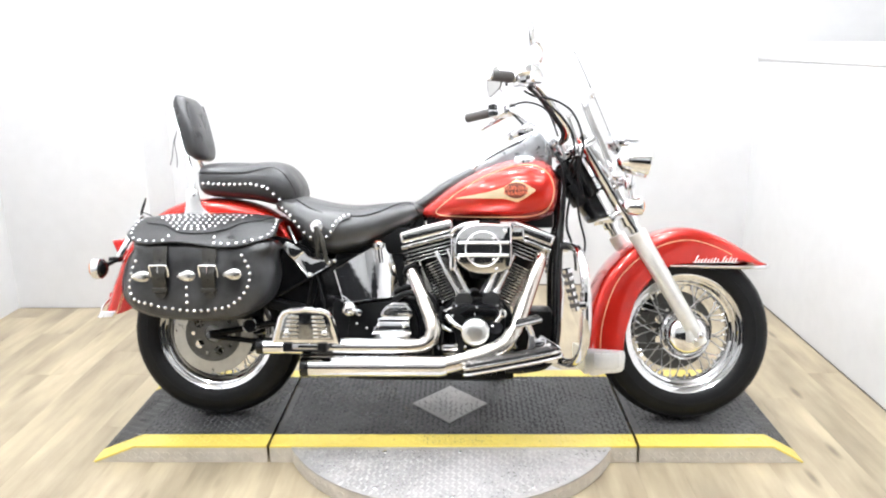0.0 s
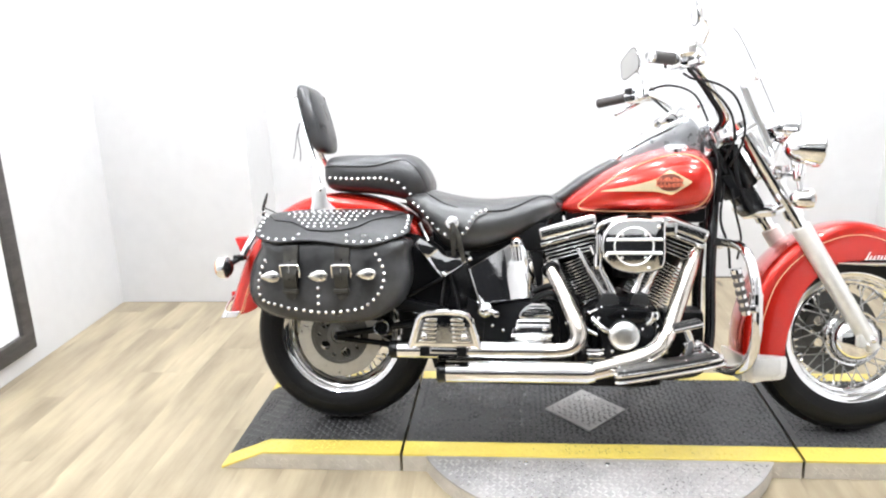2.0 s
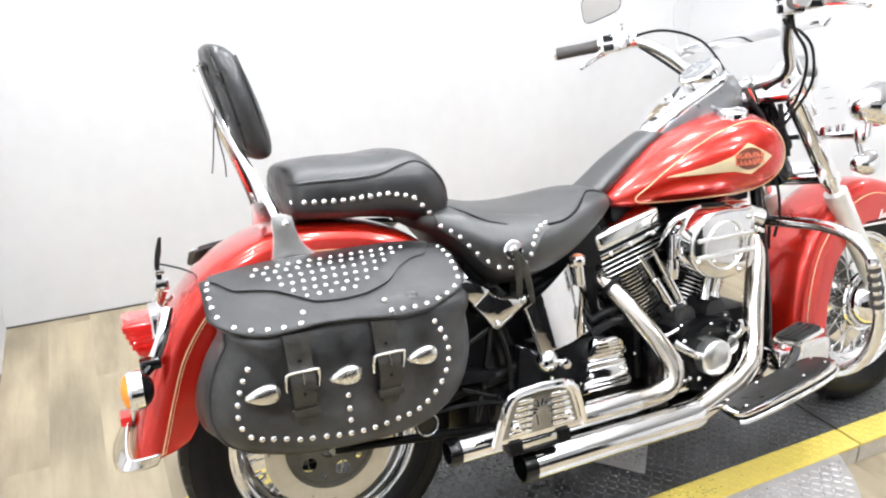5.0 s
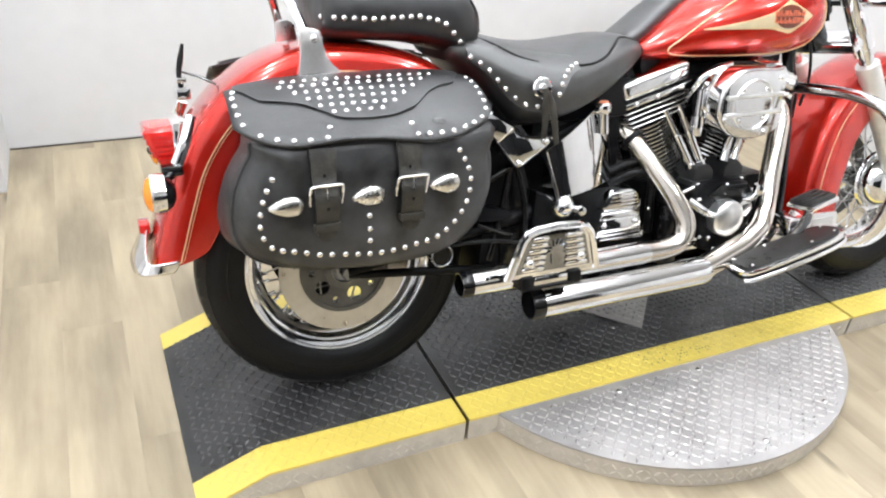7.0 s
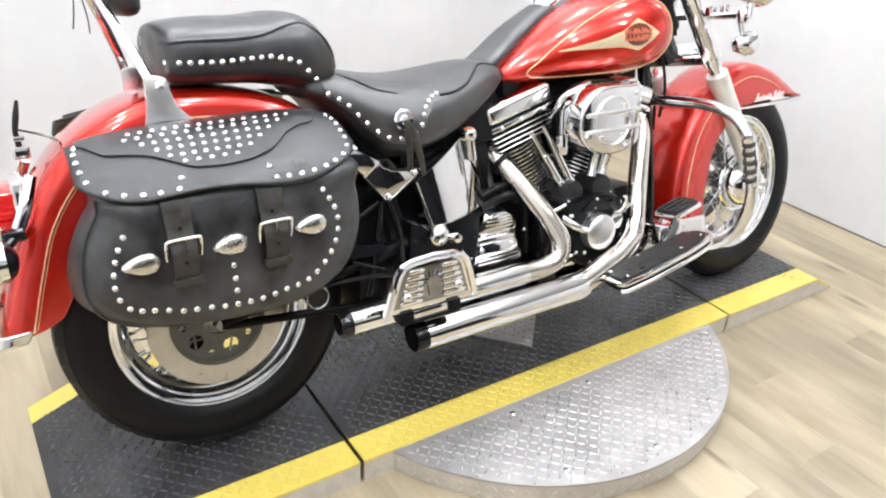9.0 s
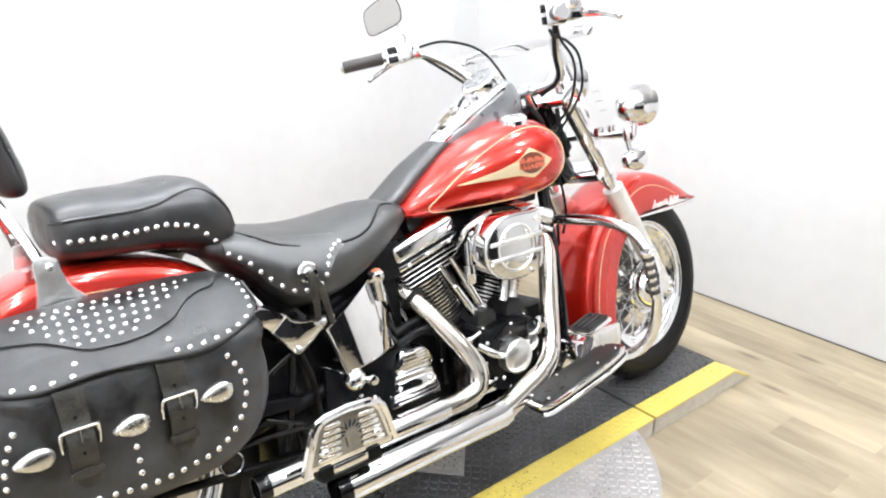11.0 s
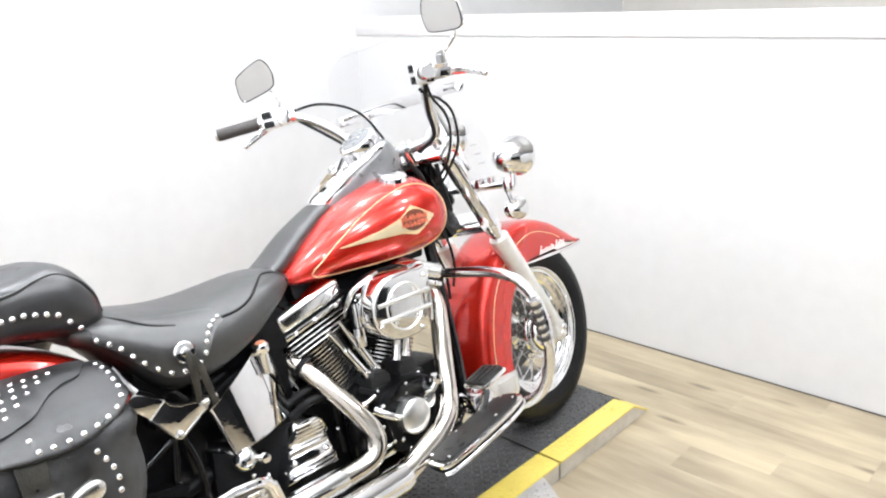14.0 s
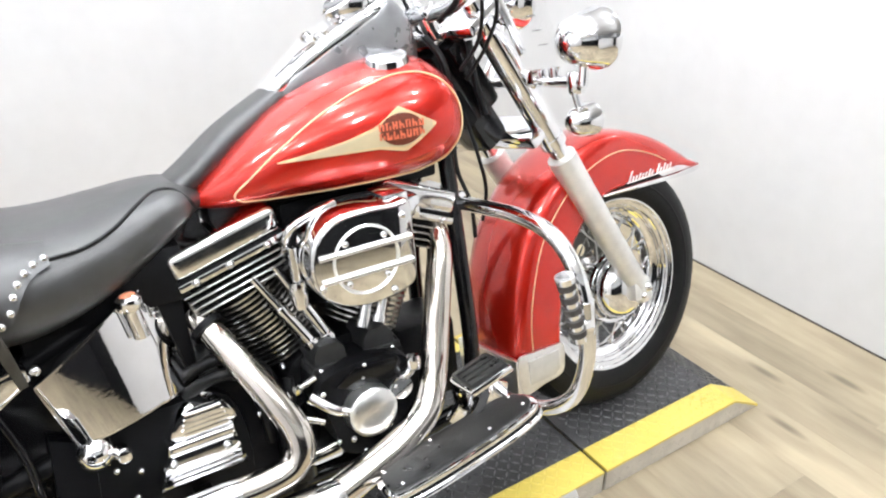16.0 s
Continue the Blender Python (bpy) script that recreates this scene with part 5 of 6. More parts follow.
part("end_cap", lathe([(0.0288, 0), (0.0288, 0.022), (0.0272, 0.026), (0.024, 0.026), (0.023, 0.0), (0.018, -0.04), (0, -0.04)], 28, along((0.203, -0.242, 0.2995), (-1, 0, 0))), BLACK, ex1, "black exhaust tip")
ex2 = cluster("front_exhaust", (0, 0, 0), None, "chrome front cylinder exhaust pipe")
part("header", tube([(1.145, -0.06, 0.605), (1.144, -0.105, 0.602), (1.130, -0.142, 0.567), (1.107, -0.163, 0.508), (1.078, -0.186, 0.428), (1.054, -0.207, 0.370), (1.020, -0.232, 0.315), (0.955, -0.249, 0.281), (0.90, -0.257, 0.265), (0.82, -0.268, 0.246), (0.78, -0.271, 0.245)], [0.021, 0.022, 0.024, 0.0255, 0.0265, 0.027, 0.028, 0.0285, 0.029, 0.030, 0.030], 22, 7), PIPE, ex2)
part("muffler", tube([(0.82, -0.272, 0.243), (0.80, -0.272, 0.241), (0.36, -0.270, 0.237)], [0.031, 0.035, 0.035], 28, 1), CHROME, ex2)
part("end_cap", lathe([(0.0353, 0), (0.0353, 0.024), (0.0335, 0.029), (0.030, 0.029), (0.029, 0.0), (0.02, -0.05), (0, -0.05)], 28, along((0.362, -0.270, 0.237), (-1, 0, 0))), BLACK, ex2, "black exhaust tip")
for x, e in ((0.52, ex1), (0.62, ex2)):
    part("hanger", box((x - 0.015, -0.245, 0.26), (x + 0.015, -0.12, 0.275), 0.002), MATT, e)

# Oil tank and gearbox.
oil = cluster("oil_tank", (0, 0, 0), None, "chrome oil tank behind the engine")
plan = smooth_path([(0.424, -0.166, 0), (0.455, -0.1675, 0), (0.485, -0.1655, 0), (0.515, -0.159, 0), (0.545, -0.149, 0), (0.575, -0.136, 0), (0.602, -0.118, 0), (0.622, -0.096, 0), (0.634, -0.066, 0), (0.638, 0.10, 0)], 5)
topz = line((0.424, 0.549), (0.515, 0.602), (0.572, 0.633), (0.612, 0.642))
cover = []
for p in plan:
    lean = 0.034
    z1, z0 = topz(p.x), 0.437 + 0.12 * (p.x - 0.424) * (1 if p.x < 0.56 else 0.9)
    cover.append([(p.x + lean * (1 - k), p.y + 0.0035 * k, z0 + (z1 - z0) * k) for k in (0, 0.012, 0.25, 0.5, 0.75, 0.988, 1)])
side = part("side_cover", loft(cover, caps=False, closed=False), CHROME, oil, "mirror-like chrome cover bent round the tank", sharp=60)
mod = side.modifiers.new("thickness", "SOLIDIFY")
mod.thickness, mod.offset = 0.003, 0
part("tank_body", slab(rounded([(0.45, 0.55), (0.53, 0.595), (0.580, 0.610), (0.590, 0.56), (0.604, 0.48), (0.58, 0.462), (0.50, 0.452), (0.47, 0.455)], 4), -0.11, 0.13, 0.015, 3), MATT, oil, "black oil tank body")
for loop_ in ([c[-1] for c in cover[:30]], [c[0] for c in cover[:30]], [cover[0][0], cover[0][3], cover[0][-1]]):
    part("cover_rim", tube(loop_, 0.0024, 6, 1), CHROME, oil)
part("back_edge", tube([(0.600, -0.085, 0.648), (0.618, -0.085, 0.656), (0.640, -0.085, 0.57), (0.655, -0.085, 0.51)], 0.0032, 8, 1), CHROME, oil, "bright edge of the rear plate")
part("filler_neck", merge(shaft((0.585, -0.148, 0.575), (0.580, -0.150, 0.625), 0.012, 16), lathe([(0.012, 0.016), (0.019, 0.012), (0.021, 0.004), (0.020, -0.006), (0.015, -0.011), (0, -0.012)], 22, along((0.579, -0.1465, 0.636), (0.08, 0.02, -1)))), CHROME, oil)
part("filler_cap", lathe([(0, -0.0035), (0.008, -0.003), (0.0125, 0.0), (0, 0.001)], 18, along((0.578, -0.1505, 0.6475), (0.08, 0.02, -1))), EMBER, oil, "orange-red filler cap dot")
box1 = cluster("gearbox", (0, 0, 0), None, "gearbox with stepped chrome covers")
part("case", slab(rounded([(0.46, 0.25), (0.45, 0.38), (0.50, 0.43), (0.62, 0.44), (0.70, 0.42), (0.72, 0.30), (0.68, 0.23)], 3), -0.135, 0.12, 0.012), MATT, box1)
part("lower_cover", slab([(0.555, 0.315), (0.70, 0.315), (0.692, 0.355), (0.682, 0.372), (0.58, 0.372), (0.567, 0.355)], -0.182, -0.13, 0.006), CHROME, box1, "stepped chrome side cover")
part("mid_cover", slab([(0.574, 0.362), (0.692, 0.362), (0.688, 0.386), (0.580, 0.386)], -0.174, -0.12, 0.007, 3), CHROME, box1)
part("top_cover", slab(rounded([(0.592, 0.385), (0.597, 0.418), (0.625, 0.437), (0.665, 0.437), (0.69, 0.42), (0.692, 0.385)], 3), -0.165, -0.05, 0.010), CHROME, box1, "domed chrome top cover")
for k in range(5):
    part("cover_rib", tube([(0.606 + 0.003 * abs(k - 1), -0.166, 0.393 + 0.0088 * k), (0.645, -0.1675, 0.393 + 0.0088 * k), (0.684 - 0.003 * abs(k - 1), -0.166, 0.393 + 0.0088 * k)], 0.0024, 6, 2), CHROME, box1)
for k in range(3):
    part("cover_rib", box((0.572, -0.1855, 0.320 + 0.010 * k), (0.690, -0.181, 0.3245 + 0.010 * k), 0.0015, 1), CHROME, box1)
for x in (0.58, 0.67):
    stud((x, -0.183, 0.36), box1, name="bolt", mesh=stud_mesh(0.008, 0.008))
part("starter", merge(lathe([(0, -0.185), (0.014, -0.182), (0.026, -0.172), (0.030, -0.155), (0.030, -0.12), (0, -0.12)], 28, pose(0.478, 0, 0.415)), lathe([(0, -0.19), (0.010, -0.188), (0.014, -0.18), (0.014, -0.16)], 18, pose(0.515, 0, 0.405))), CHROME, box1, "chrome starter cap")
for x, z in ((0.50, 0.36), (0.535, 0.345), (0.74, 0.37), (0.52, 0.30)):
    stud((x, -0.1365, z), box1, name="bolt", mesh=stud_mesh(0.0065, 0.008))
for k, pts in enumerate((((0.63, -0.12, 0.44), (0.68, -0.15, 0.47), (0.73, -0.15, 0.45), (0.75, -0.13, 0.38), (0.76, -0.12, 0.30)), ((0.60, -0.1, 0.45), (0.69, -0.13, 0.49), (0.76, -0.13, 0.45), (0.785, -0.13, 0.38)), ((0.80, -0.14, 0.42), (0.79, -0.165, 0.33), (0.80, -0.165, 0.25), (0.78, -0.15, 0.20)))):
    part("hose", tube(pts, 0.011, 10), RUBBER, box1, "black rubber hose")
part("oil_filter", shaft((0.79, -0.15, 0.23), (0.79, -0.15, 0.38), 0.032, 24), BLACK, box1, "black oil filter")

# Frame.
chassis = cluster("frame", (0, 0, 0), None, "gloss black tubular frame")
for s in (-1, 1):
    y = s * 0.10
    part("down_tube", tube([(1.225, s * 0.03, 0.86), (1.212, s * 0.06, 0.72), (1.198, y, 0.52), (1.195, s * 0.115, 0.32), (1.165, s * 0.125, 0.225), (1.08, s * 0.125, 0.20)], 0.0165, 14), BLACK, chassis)
    part("lower_rail", tube([(1.08, s * 0.125, 0.20), (0.70, s * 0.125, 0.20), (0.50, s * 0.125, 0.21), (0.42, s * 0.125, 0.26)], 0.0165, 14), BLACK, chassis)
    part("seat_post", tube([(0.70, s * 0.05, 0.74), (0.672, s * 0.07, 0.66), (0.69, s * 0.085, 0.55), (0.72, s * 0.09, 0.42)], 0.014, 12), BLACK, chassis)
    part("rear_loop", tube([(0.66, s * 0.08, 0.66), (0.52, s * 0.09, 0.60), (0.40, s * 0.095, 0.54), (0.395, s * 0.095, 0.42), (0.46, s * 0.10, 0.27)], 0.0165, 14), MATT, chassis)
    part("swingarm", merge(tube([(0.44, s * 0.11, 0.40), (0.25, s * 0.112, 0.365), (0.06, s * 0.112, 0.330), (AX_R, s * 0.112, 0.315)], [0.020, 0.014, 0.011, 0.012], 12), tube([(0.44, s * 0.11, 0.24), (0.25, s * 0.112, 0.275), (AX_R, s * 0.112, 0.308)], [0.016, 0.011, 0.009], 12), slab([(0.40, 0.26), (0.46, 0.24), (0.48, 0.42), (0.42, 0.45)], s * 0.125 - 0.012, s * 0.125 + 0.012, 0.004)), MATT, chassis, "black swingarm")
    strut = [(0.291, 0.588), (0.327, 0.615), (0.340, 0.601), (0.358, 0.592), (0.389, 0.587), (0.407, 0.592), (0.419, 0.588), (0.421, 0.575), (0.412, 0.566), (0.352, 0.529), (0.344, 0.526), (0.336, 0.530)]
    channel = [(0.249, 0.633), (0.271, 0.652), (0.327, 0.618), (0.291, 0.590)]
    y0 = s * 0.180
    part("fender_strut", slab(strut, y0 - 0.003, y0 + 0.003, 0.001), CHROME, chassis, "polished chrome fender strut")
    part("strut_rim", tube([(x, y0 + s * 0.003, z) for x, z in strut + strut[:1]], 0.0028, 6, 1), CHROME, chassis)
    part("strut_channel", slab(channel, y0 - 0.012, y0 + 0.004, 0.003), CHROME, chassis, "folded chrome channel")
    part("strut_lip", tube([(0.291, y0 + s * 0.006, 0.589), (0.327, y0 + s * 0.006, 0.616)], 0.0038, 8, 1), CHROME, chassis)
    part("strut_mount", box((0.30, min(s * 0.11, y0), 0.560), (0.36, max(s * 0.11, y0), 0.585), 0.004), MATT, chassis)
    for x, z in ((0.411, 0.579), (0.345, 0.536), (0.432, 0.585)):
        stud((x, y0 + s * 0.003, z), chassis, (0, s, 0), "strut_bolt", stud_mesh(0.0085, 0.009))
part("battery_box", box((0.42, -0.105, 0.42), (0.665, 0.13, 0.66), 0.015), MATT, chassis, "black battery box")
part("primary_cover", slab(rounded([(0.42, 0.30), (0.45, 0.24), (0.56, 0.21), (0.90, 0.22), (1.0, 0.28), (0.99, 0.38), (0.90, 0.43), (0.56, 0.42), (0.45, 0.37)], 4), 0.10, 0.19, 0.02), BLACK, chassis, "black primary drive cover")
part("coil_cover", box((0.83, 0.05, 0.46), (1.0, 0.12, 0.69), 0.012), BLACK, chassis)
part("tank_underside", box((0.74, -0.06, 0.69), (1.19, 0.06, 0.755), 0.012), MATT, chassis)
part("head_steady", box((0.66, -0.05, 0.62), (0.73, 0.05, 0.74), 0.01), MATT, chassis)
part("ignition_cover", box((0.86, -0.07, 0.64), (0.98, 0.06, 0.71), 0.01), MATT, chassis)
part("motor_mount", box((1.05, -0.07, 0.22), (1.19, 0.07, 0.40), 0.02), MATT, chassis, "black front engine mount")
part("backbone", tube([(1.22, 0, 0.88), (1.0, 0, 0.80), (0.72, 0, 0.735)], 0.025, 14), BLACK, chassis)
part("seat_pan", box((0.30, -0.12, 0.60), (0.68, 0.12, 0.70), 0.02), MATT, chassis)
part("inner_fender", slab(rounded([(0.24, 0.63), (0.34, 0.64), (0.44, 0.54), (0.50, 0.40), (0.49, 0.24), (0.36, 0.20), (0.335, 0.36), (0.30, 0.50)], 4), -0.112, 0.112, 0.01), BLACK, chassis, "black inner mudguard")
part("bag_support", slab(rounded([(0.14, 0.66), (0.30, 0.64), (0.36, 0.56), (0.34, 0.42), (0.24, 0.40), (0.15, 0.44)], 3), -0.128, -0.116, 0.003), MATT, chassis, "black bag support plate")
part("belt_cover", slab(rounded([(0.02, 0.40), (0.16, 0.42), (0.34, 0.44), (0.46, 0.42), (0.46, 0.24), (0.34, 0.21), (0.16, 0.22), (0.02, 0.25)], 4), 0.122, 0.134, 0.003), MATT, chassis, "black belt cover")
for pts in (((0.215, -0.140, 0.452), (0.28, -0.146, 0.488), (0.34, -0.150, 0.520)), ((0.30, -0.135, 0.30), (0.325, -0.140, 0.40), (0.345, -0.145, 0.52)), ((0.36, -0.14, 0.535), (0.385, -0.142, 0.44), (0.392, -0.14, 0.34))):
    part("frame_brace", tube(pts, 0.0075, 10), BLACK, chassis, "gloss black frame brace")
part("fender_stay", tube([(0.262, -0.135, 0.70), (0.278, -0.14, 0.665), (0.292, -0.15, 0.64)], 0.007, 8, flat=0.5), CHROME, chassis)
for s in (-1, 1):
    part("shock_absorber", merge(shaft((0.33, s * 0.05, 0.238), (0.62, s * 0.05, 0.232), 0.030, 20), shaft((0.31, s * 0.05, 0.238), (0.335, s * 0.05, 0.238), 0.018, 14)), MATT, chassis, "black shock absorber")
part("mud_plate", slab([(0.292, 0.30), (0.30, 0.38), (0.345, 0.40), (0.36, 0.205), (0.30, 0.205), (0.288, 0.25)], -0.105, 0.105, 0.006), MATT, chassis, "black mud plate")
part("belt_guard", slab(rounded([(0.12, 0.47), (0.25, 0.44), (0.34, 0.42), (0.33, 0.40), (0.22, 0.41), (0.12, 0.44)], 3), -0.16, -0.12, 0.004), MATT, chassis)
part("adjuster_cap", merge(lathe([(0.0215, -0.226), (0.0235, -0.2275), (0.0255, -0.226), (0.0255, -0.205), (0.0215, -0.205)], 28, pose(0.146, 0, 0.365), True)), DARKCHROME, chassis, "dark chrome ring cap")
part("adjuster_core", lathe([(0, -0.222), (0.0212, -0.222), (0.0222, -0.13), (0, -0.13)], 24, pose(0.146, 0, 0.365)), BLACK, chassis)
part("brake_caliper", box((0.05, -0.15, 0.372), (0.165, -0.095, 0.44), 0.012), MATT, chassis, "black rear brake caliper")
part("brake_line", tube([(0.10, -0.15, 0.34), (0.20, -0.175, 0.365), (0.30, -0.175, 0.36), (0.40, -0.15, 0.33)], 0.0045, 8), RUBBER, chassis)
part("link_rod", merge(shaft((0.245, -0.19, 0.41), (0.325, -0.20, 0.375), 0.004), lathe([(0, -0.206), (0.008, -0.206), (0.008, -0.19)], 10, pose(0.325, 0, 0.375))), BLACK, chassis)
part("side_stand", merge(tube([(0.93, 0.13, 0.21), (0.96, 0.22, 0.15), (1.0, 0.325, 0.072)], 0.011, 10), box((0.975, 0.305, 0.061), (1.03, 0.345, 0.071), 0.003)), CHROME, chassis, "chrome side stand")

# Footboards, pedal and engine guard.
fb = cluster("footboard", (0, 0, 0), None, "rider footboard with rubber pad and chrome edge")
FBM = Matrix.Translation((0.878, 0, 0.242)) @ Matrix.Rotation(radians(-11.5), 4, "Y") @ pose(0, 0, 0, 90)
FO = rounded([(0.0, 0.345), (0.05, 0.362), (0.16, 0.368), (0.26, 0.366), (0.315, 0.350), (0.312, 0.305), (0.27, 0.275), (0.16, 0.268), (0.05, 0.262), (0.005, 0.275)], 5)
part("base_plate", slab(FO, 0.0, 0.010, 0.003, m=FBM), CHROME, fb)
part("under_frame", slab([(0.157 + (x - 0.157) * 0.985, 0.315 + (z - 0.315) * 0.95) for x, z in FO], -0.012, 0.001, 0.002, m=FBM), MATT, fb, "black underside")
part("edge_rail", moved(tube([(x, -0.012, z) for x, z in FO[0:25]], 0.0055, 8, 1), FBM), CHROME, fb)
part("rubber_pad", slab([(0.157 + (x - 0.157) * 0.93, 0.315 + (z - 0.315) * 0.80) for x, z in FO], 0.009, 0.017, 0.003, m=FBM), PAD, fb, "worn black rubber pad")
for u, v in ((0.02, 0.29), (0.03, 0.34), (0.12, 0.283), (0.21, 0.345), (0.285, 0.30), (0.29, 0.338)):
    stud(FBM @ Vector((u, 0.017, v)), fb, (0, 0, 1), "rivet", stud_mesh(0.0045, 0.003))
part("bracket", merge(box((0.93, -0.27, 0.21), (0.97, -0.12, 0.235), 0.004), lathe([(0, -0.285), (0.014, -0.285), (0.016, -0.25), (0, -0.25)], 18, pose(1.0, 0, 0.222))), MATT, fb)
bp = cluster("brake_pedal", (0, 0, 0), None, "chrome brake pedal with a rubber pad")
part("pad", moved(box((-0.040, -0.036, -0.009), (0.040, 0.036, 0.009), 0.008), pose(1.085, -0.322, 0.402, -6, -14)), PAD, bp, "black rubber pad")
part("pad_rim", moved(box((-0.044, -0.040, -0.013), (0.044, 0.040, 0.0), 0.005), pose(1.085, -0.322, 0.402, -6, -14)), CHROME, bp)
for k in range(3):
    part("pad_rib", moved(box((-0.035, -0.004, 0.008), (0.035, 0.004, 0.0115), 0.001), pose(1.085, -0.322, 0.402, -6, -14) @ pose(0, 0.018 * (k - 1), 0)), PAD, bp)
part("arm", tube([(1.085, -0.32, 0.39), (1.10, -0.30, 0.34), (1.085, -0.27, 0.28), (1.03, -0.25, 0.25)], [0.010, 0.012, 0.012, 0.012], 10), CHROME, bp)
part("master_cylinder", merge(box((1.09, -0.26, 0.27), (1.15, -0.20, 0.33), 0.008), slab([(1.06, 0.27), (1.135, 0.34), (1.20, 0.30), (1.19, 0.245), (1.08, 0.25)], -0.235, -0.22, 0.003)), CHROME, bp, "chrome master cylinder")
pf = cluster("passenger_footboard", (0, 0, 0), None, "folded-up chrome passenger footboard")
PF = [(0.254, 0.325), (0.268, 0.372), (0.281, 0.412), (0.292, 0.427), (0.312, 0.434), (0.362, 0.438), (0.412, 0.434), (0.434, 0.427), (0.446, 0.412), (0.458, 0.372), (0.470, 0.325)]
PFM = Matrix.Translation((0, -0.306, 0.32)) @ Matrix.Rotation(radians(6), 4, "X") @ Matrix.Translation((0, 0.306, -0.32))
part("plate", slab(PF, -0.318, -0.300, 0.004, m=PFM), CHROME, pf, "polished plate")
# Plain chrome inset; its dark reflection is put in with the darker chrome colour.
part("inset_panel", slab([(0.362 + (x - 0.362) * 0.84, 0.385 + (z - 0.385) * 0.80) for x, z in PF], -0.3195, -0.316, 0.001, m=PFM), DARKCHROME, pf)
part("rim", moved(tube([(x, -0.317, z) for x, z in PF], 0.0085, 8, 1), PFM), CHROME, pf)
for k in range(6):
    z, d = 0.346 + 0.0136 * k, 0.0042 * k
    for x0, x1 in ((0.284 + d, 0.336 + 0.001 * k), (0.388 - 0.001 * k, 0.442 - d)):
        part("rib", moved(tube([(x0, -0.321, z), (x0 + 0.004, -0.322, z), (x1 - 0.004, -0.322, z), (x1, -0.321, z)], [0.0035, 0.0052, 0.0052, 0.0035], 8, 1, flat=0.7), PFM), CHROME, pf)
fan = []
for k in range(18):
    a_, r_ = radians(200 - 220 * k / 17), 0.030 if k % 2 else 0.013
    fan.append((0.362 + r_ * math.cos(a_), 0.383 + 0.95 * r_ * math.sin(a_)))
part("crest", slab(fan + [(0.370, 0.352), (0.354, 0.352)], -0.3245, -0.319, 0.001, m=PFM), DARKCHROME, pf, "raised dark chrome crest")
for x in (0.30, 0.424):
    stud(PFM @ Vector((x, -0.324, 0.362)), pf, name="bolt", mesh=stud_mesh(0.011, 0.008))
part("hinge_block", merge(box((0.285, -0.325, 0.296), (0.315, -0.285, 0.325), 0.003), box((0.40, -0.325, 0.296), (0.43, -0.285, 0.325), 0.003), box((0.29, -0.30, 0.298), (0.43, -0.22, 0.312), 0.003)), MATT, pf, "black hinge bracket")
part("hinge_bar", box((0.300, -0.327, 0.297), (0.415, -0.312, 0.303), 0.002), MATT, pf, "black hinge bar")
part("hinge_pin", box((0.315, -0.322, 0.300), (0.40, -0.300, 0.322), 0.004), CHROME, pf)
guard = cluster("engine_guard", (0, 0, 0), None, "curved chrome engine guard")
for s in (-1, 1):
    part("guard_tube", tube([(1.222, s * 0.05, 0.628), (1.236, s * 0.16, 0.632), (1.244, s * 0.26, 0.632), (1.25, s * 0.34, 0.612), (1.256, s * 0.388, 0.555), (1.262, s * 0.402, 0.47), (1.262, s * 0.395, 0.38), (1.252, s * 0.365, 0.305), (1.23, s * 0.30, 0.262), (1.205, s * 0.19, 0.245), (1.195, s * 0.12, 0.243)], 0.0150, 16), CHROME, guard)
    part("clamp", merge(lathe([(0, -0.02), (0.019, -0.02), (0.019, 0.02), (0, 0.02)], 16, along((1.259, s * 0.400, 0.488), (0, 0, 1))), box((1.225, s * 0.41 - 0.014, 0.455), (1.262, s * 0.41 + 0.014, 0.478), 0.005)), CHROME, guard)
    a, b = Vector((1.226, s * 0.425, 0.452)), Vector((1.194, s * 0.432, 0.580))
    part("peg_core", merge(shaft(a, b, 0.0125, 16), shaft(a + (b - a) * 0.92, b, 0.0165, 16)), CHROME, guard)
    for k in range(5):
        p = a + (b - a) * (0.10 + 0.18 * k)
        part("peg_ring", shaft(p, p + (b - a) * 0.085, 0.0155, 16), GRIP, guard, "black rubber ring")
part("top_clamp", box((1.20, -0.07, 0.605), (1.245, 0.07, 0.65), 0.008), CHROME, guard)
part("horn_wire", tube([(1.25, -0.04, 0.82), (1.235, -0.06, 0.70), (1.26, -0.06, 0.62), (1.27, -0.05, 0.54)], 0.0045, 8), RUBBER, chassis)
part("horn_wire", tube([(1.27, -0.05, 0.80), (1.28, -0.07, 0.72), (1.30, -0.06, 0.64), (1.292, -0.05, 0.57)], 0.004, 8), RUBBER, chassis)


# ---- front end, steered with the fork ----
def steered(name, label):
    return cluster(name, (0, 0, 0), STEER, label)


fork = steered("front_fork", "long raked fork with satin lower legs")
d = Vector((0.385, 0, -0.655)).normalized()
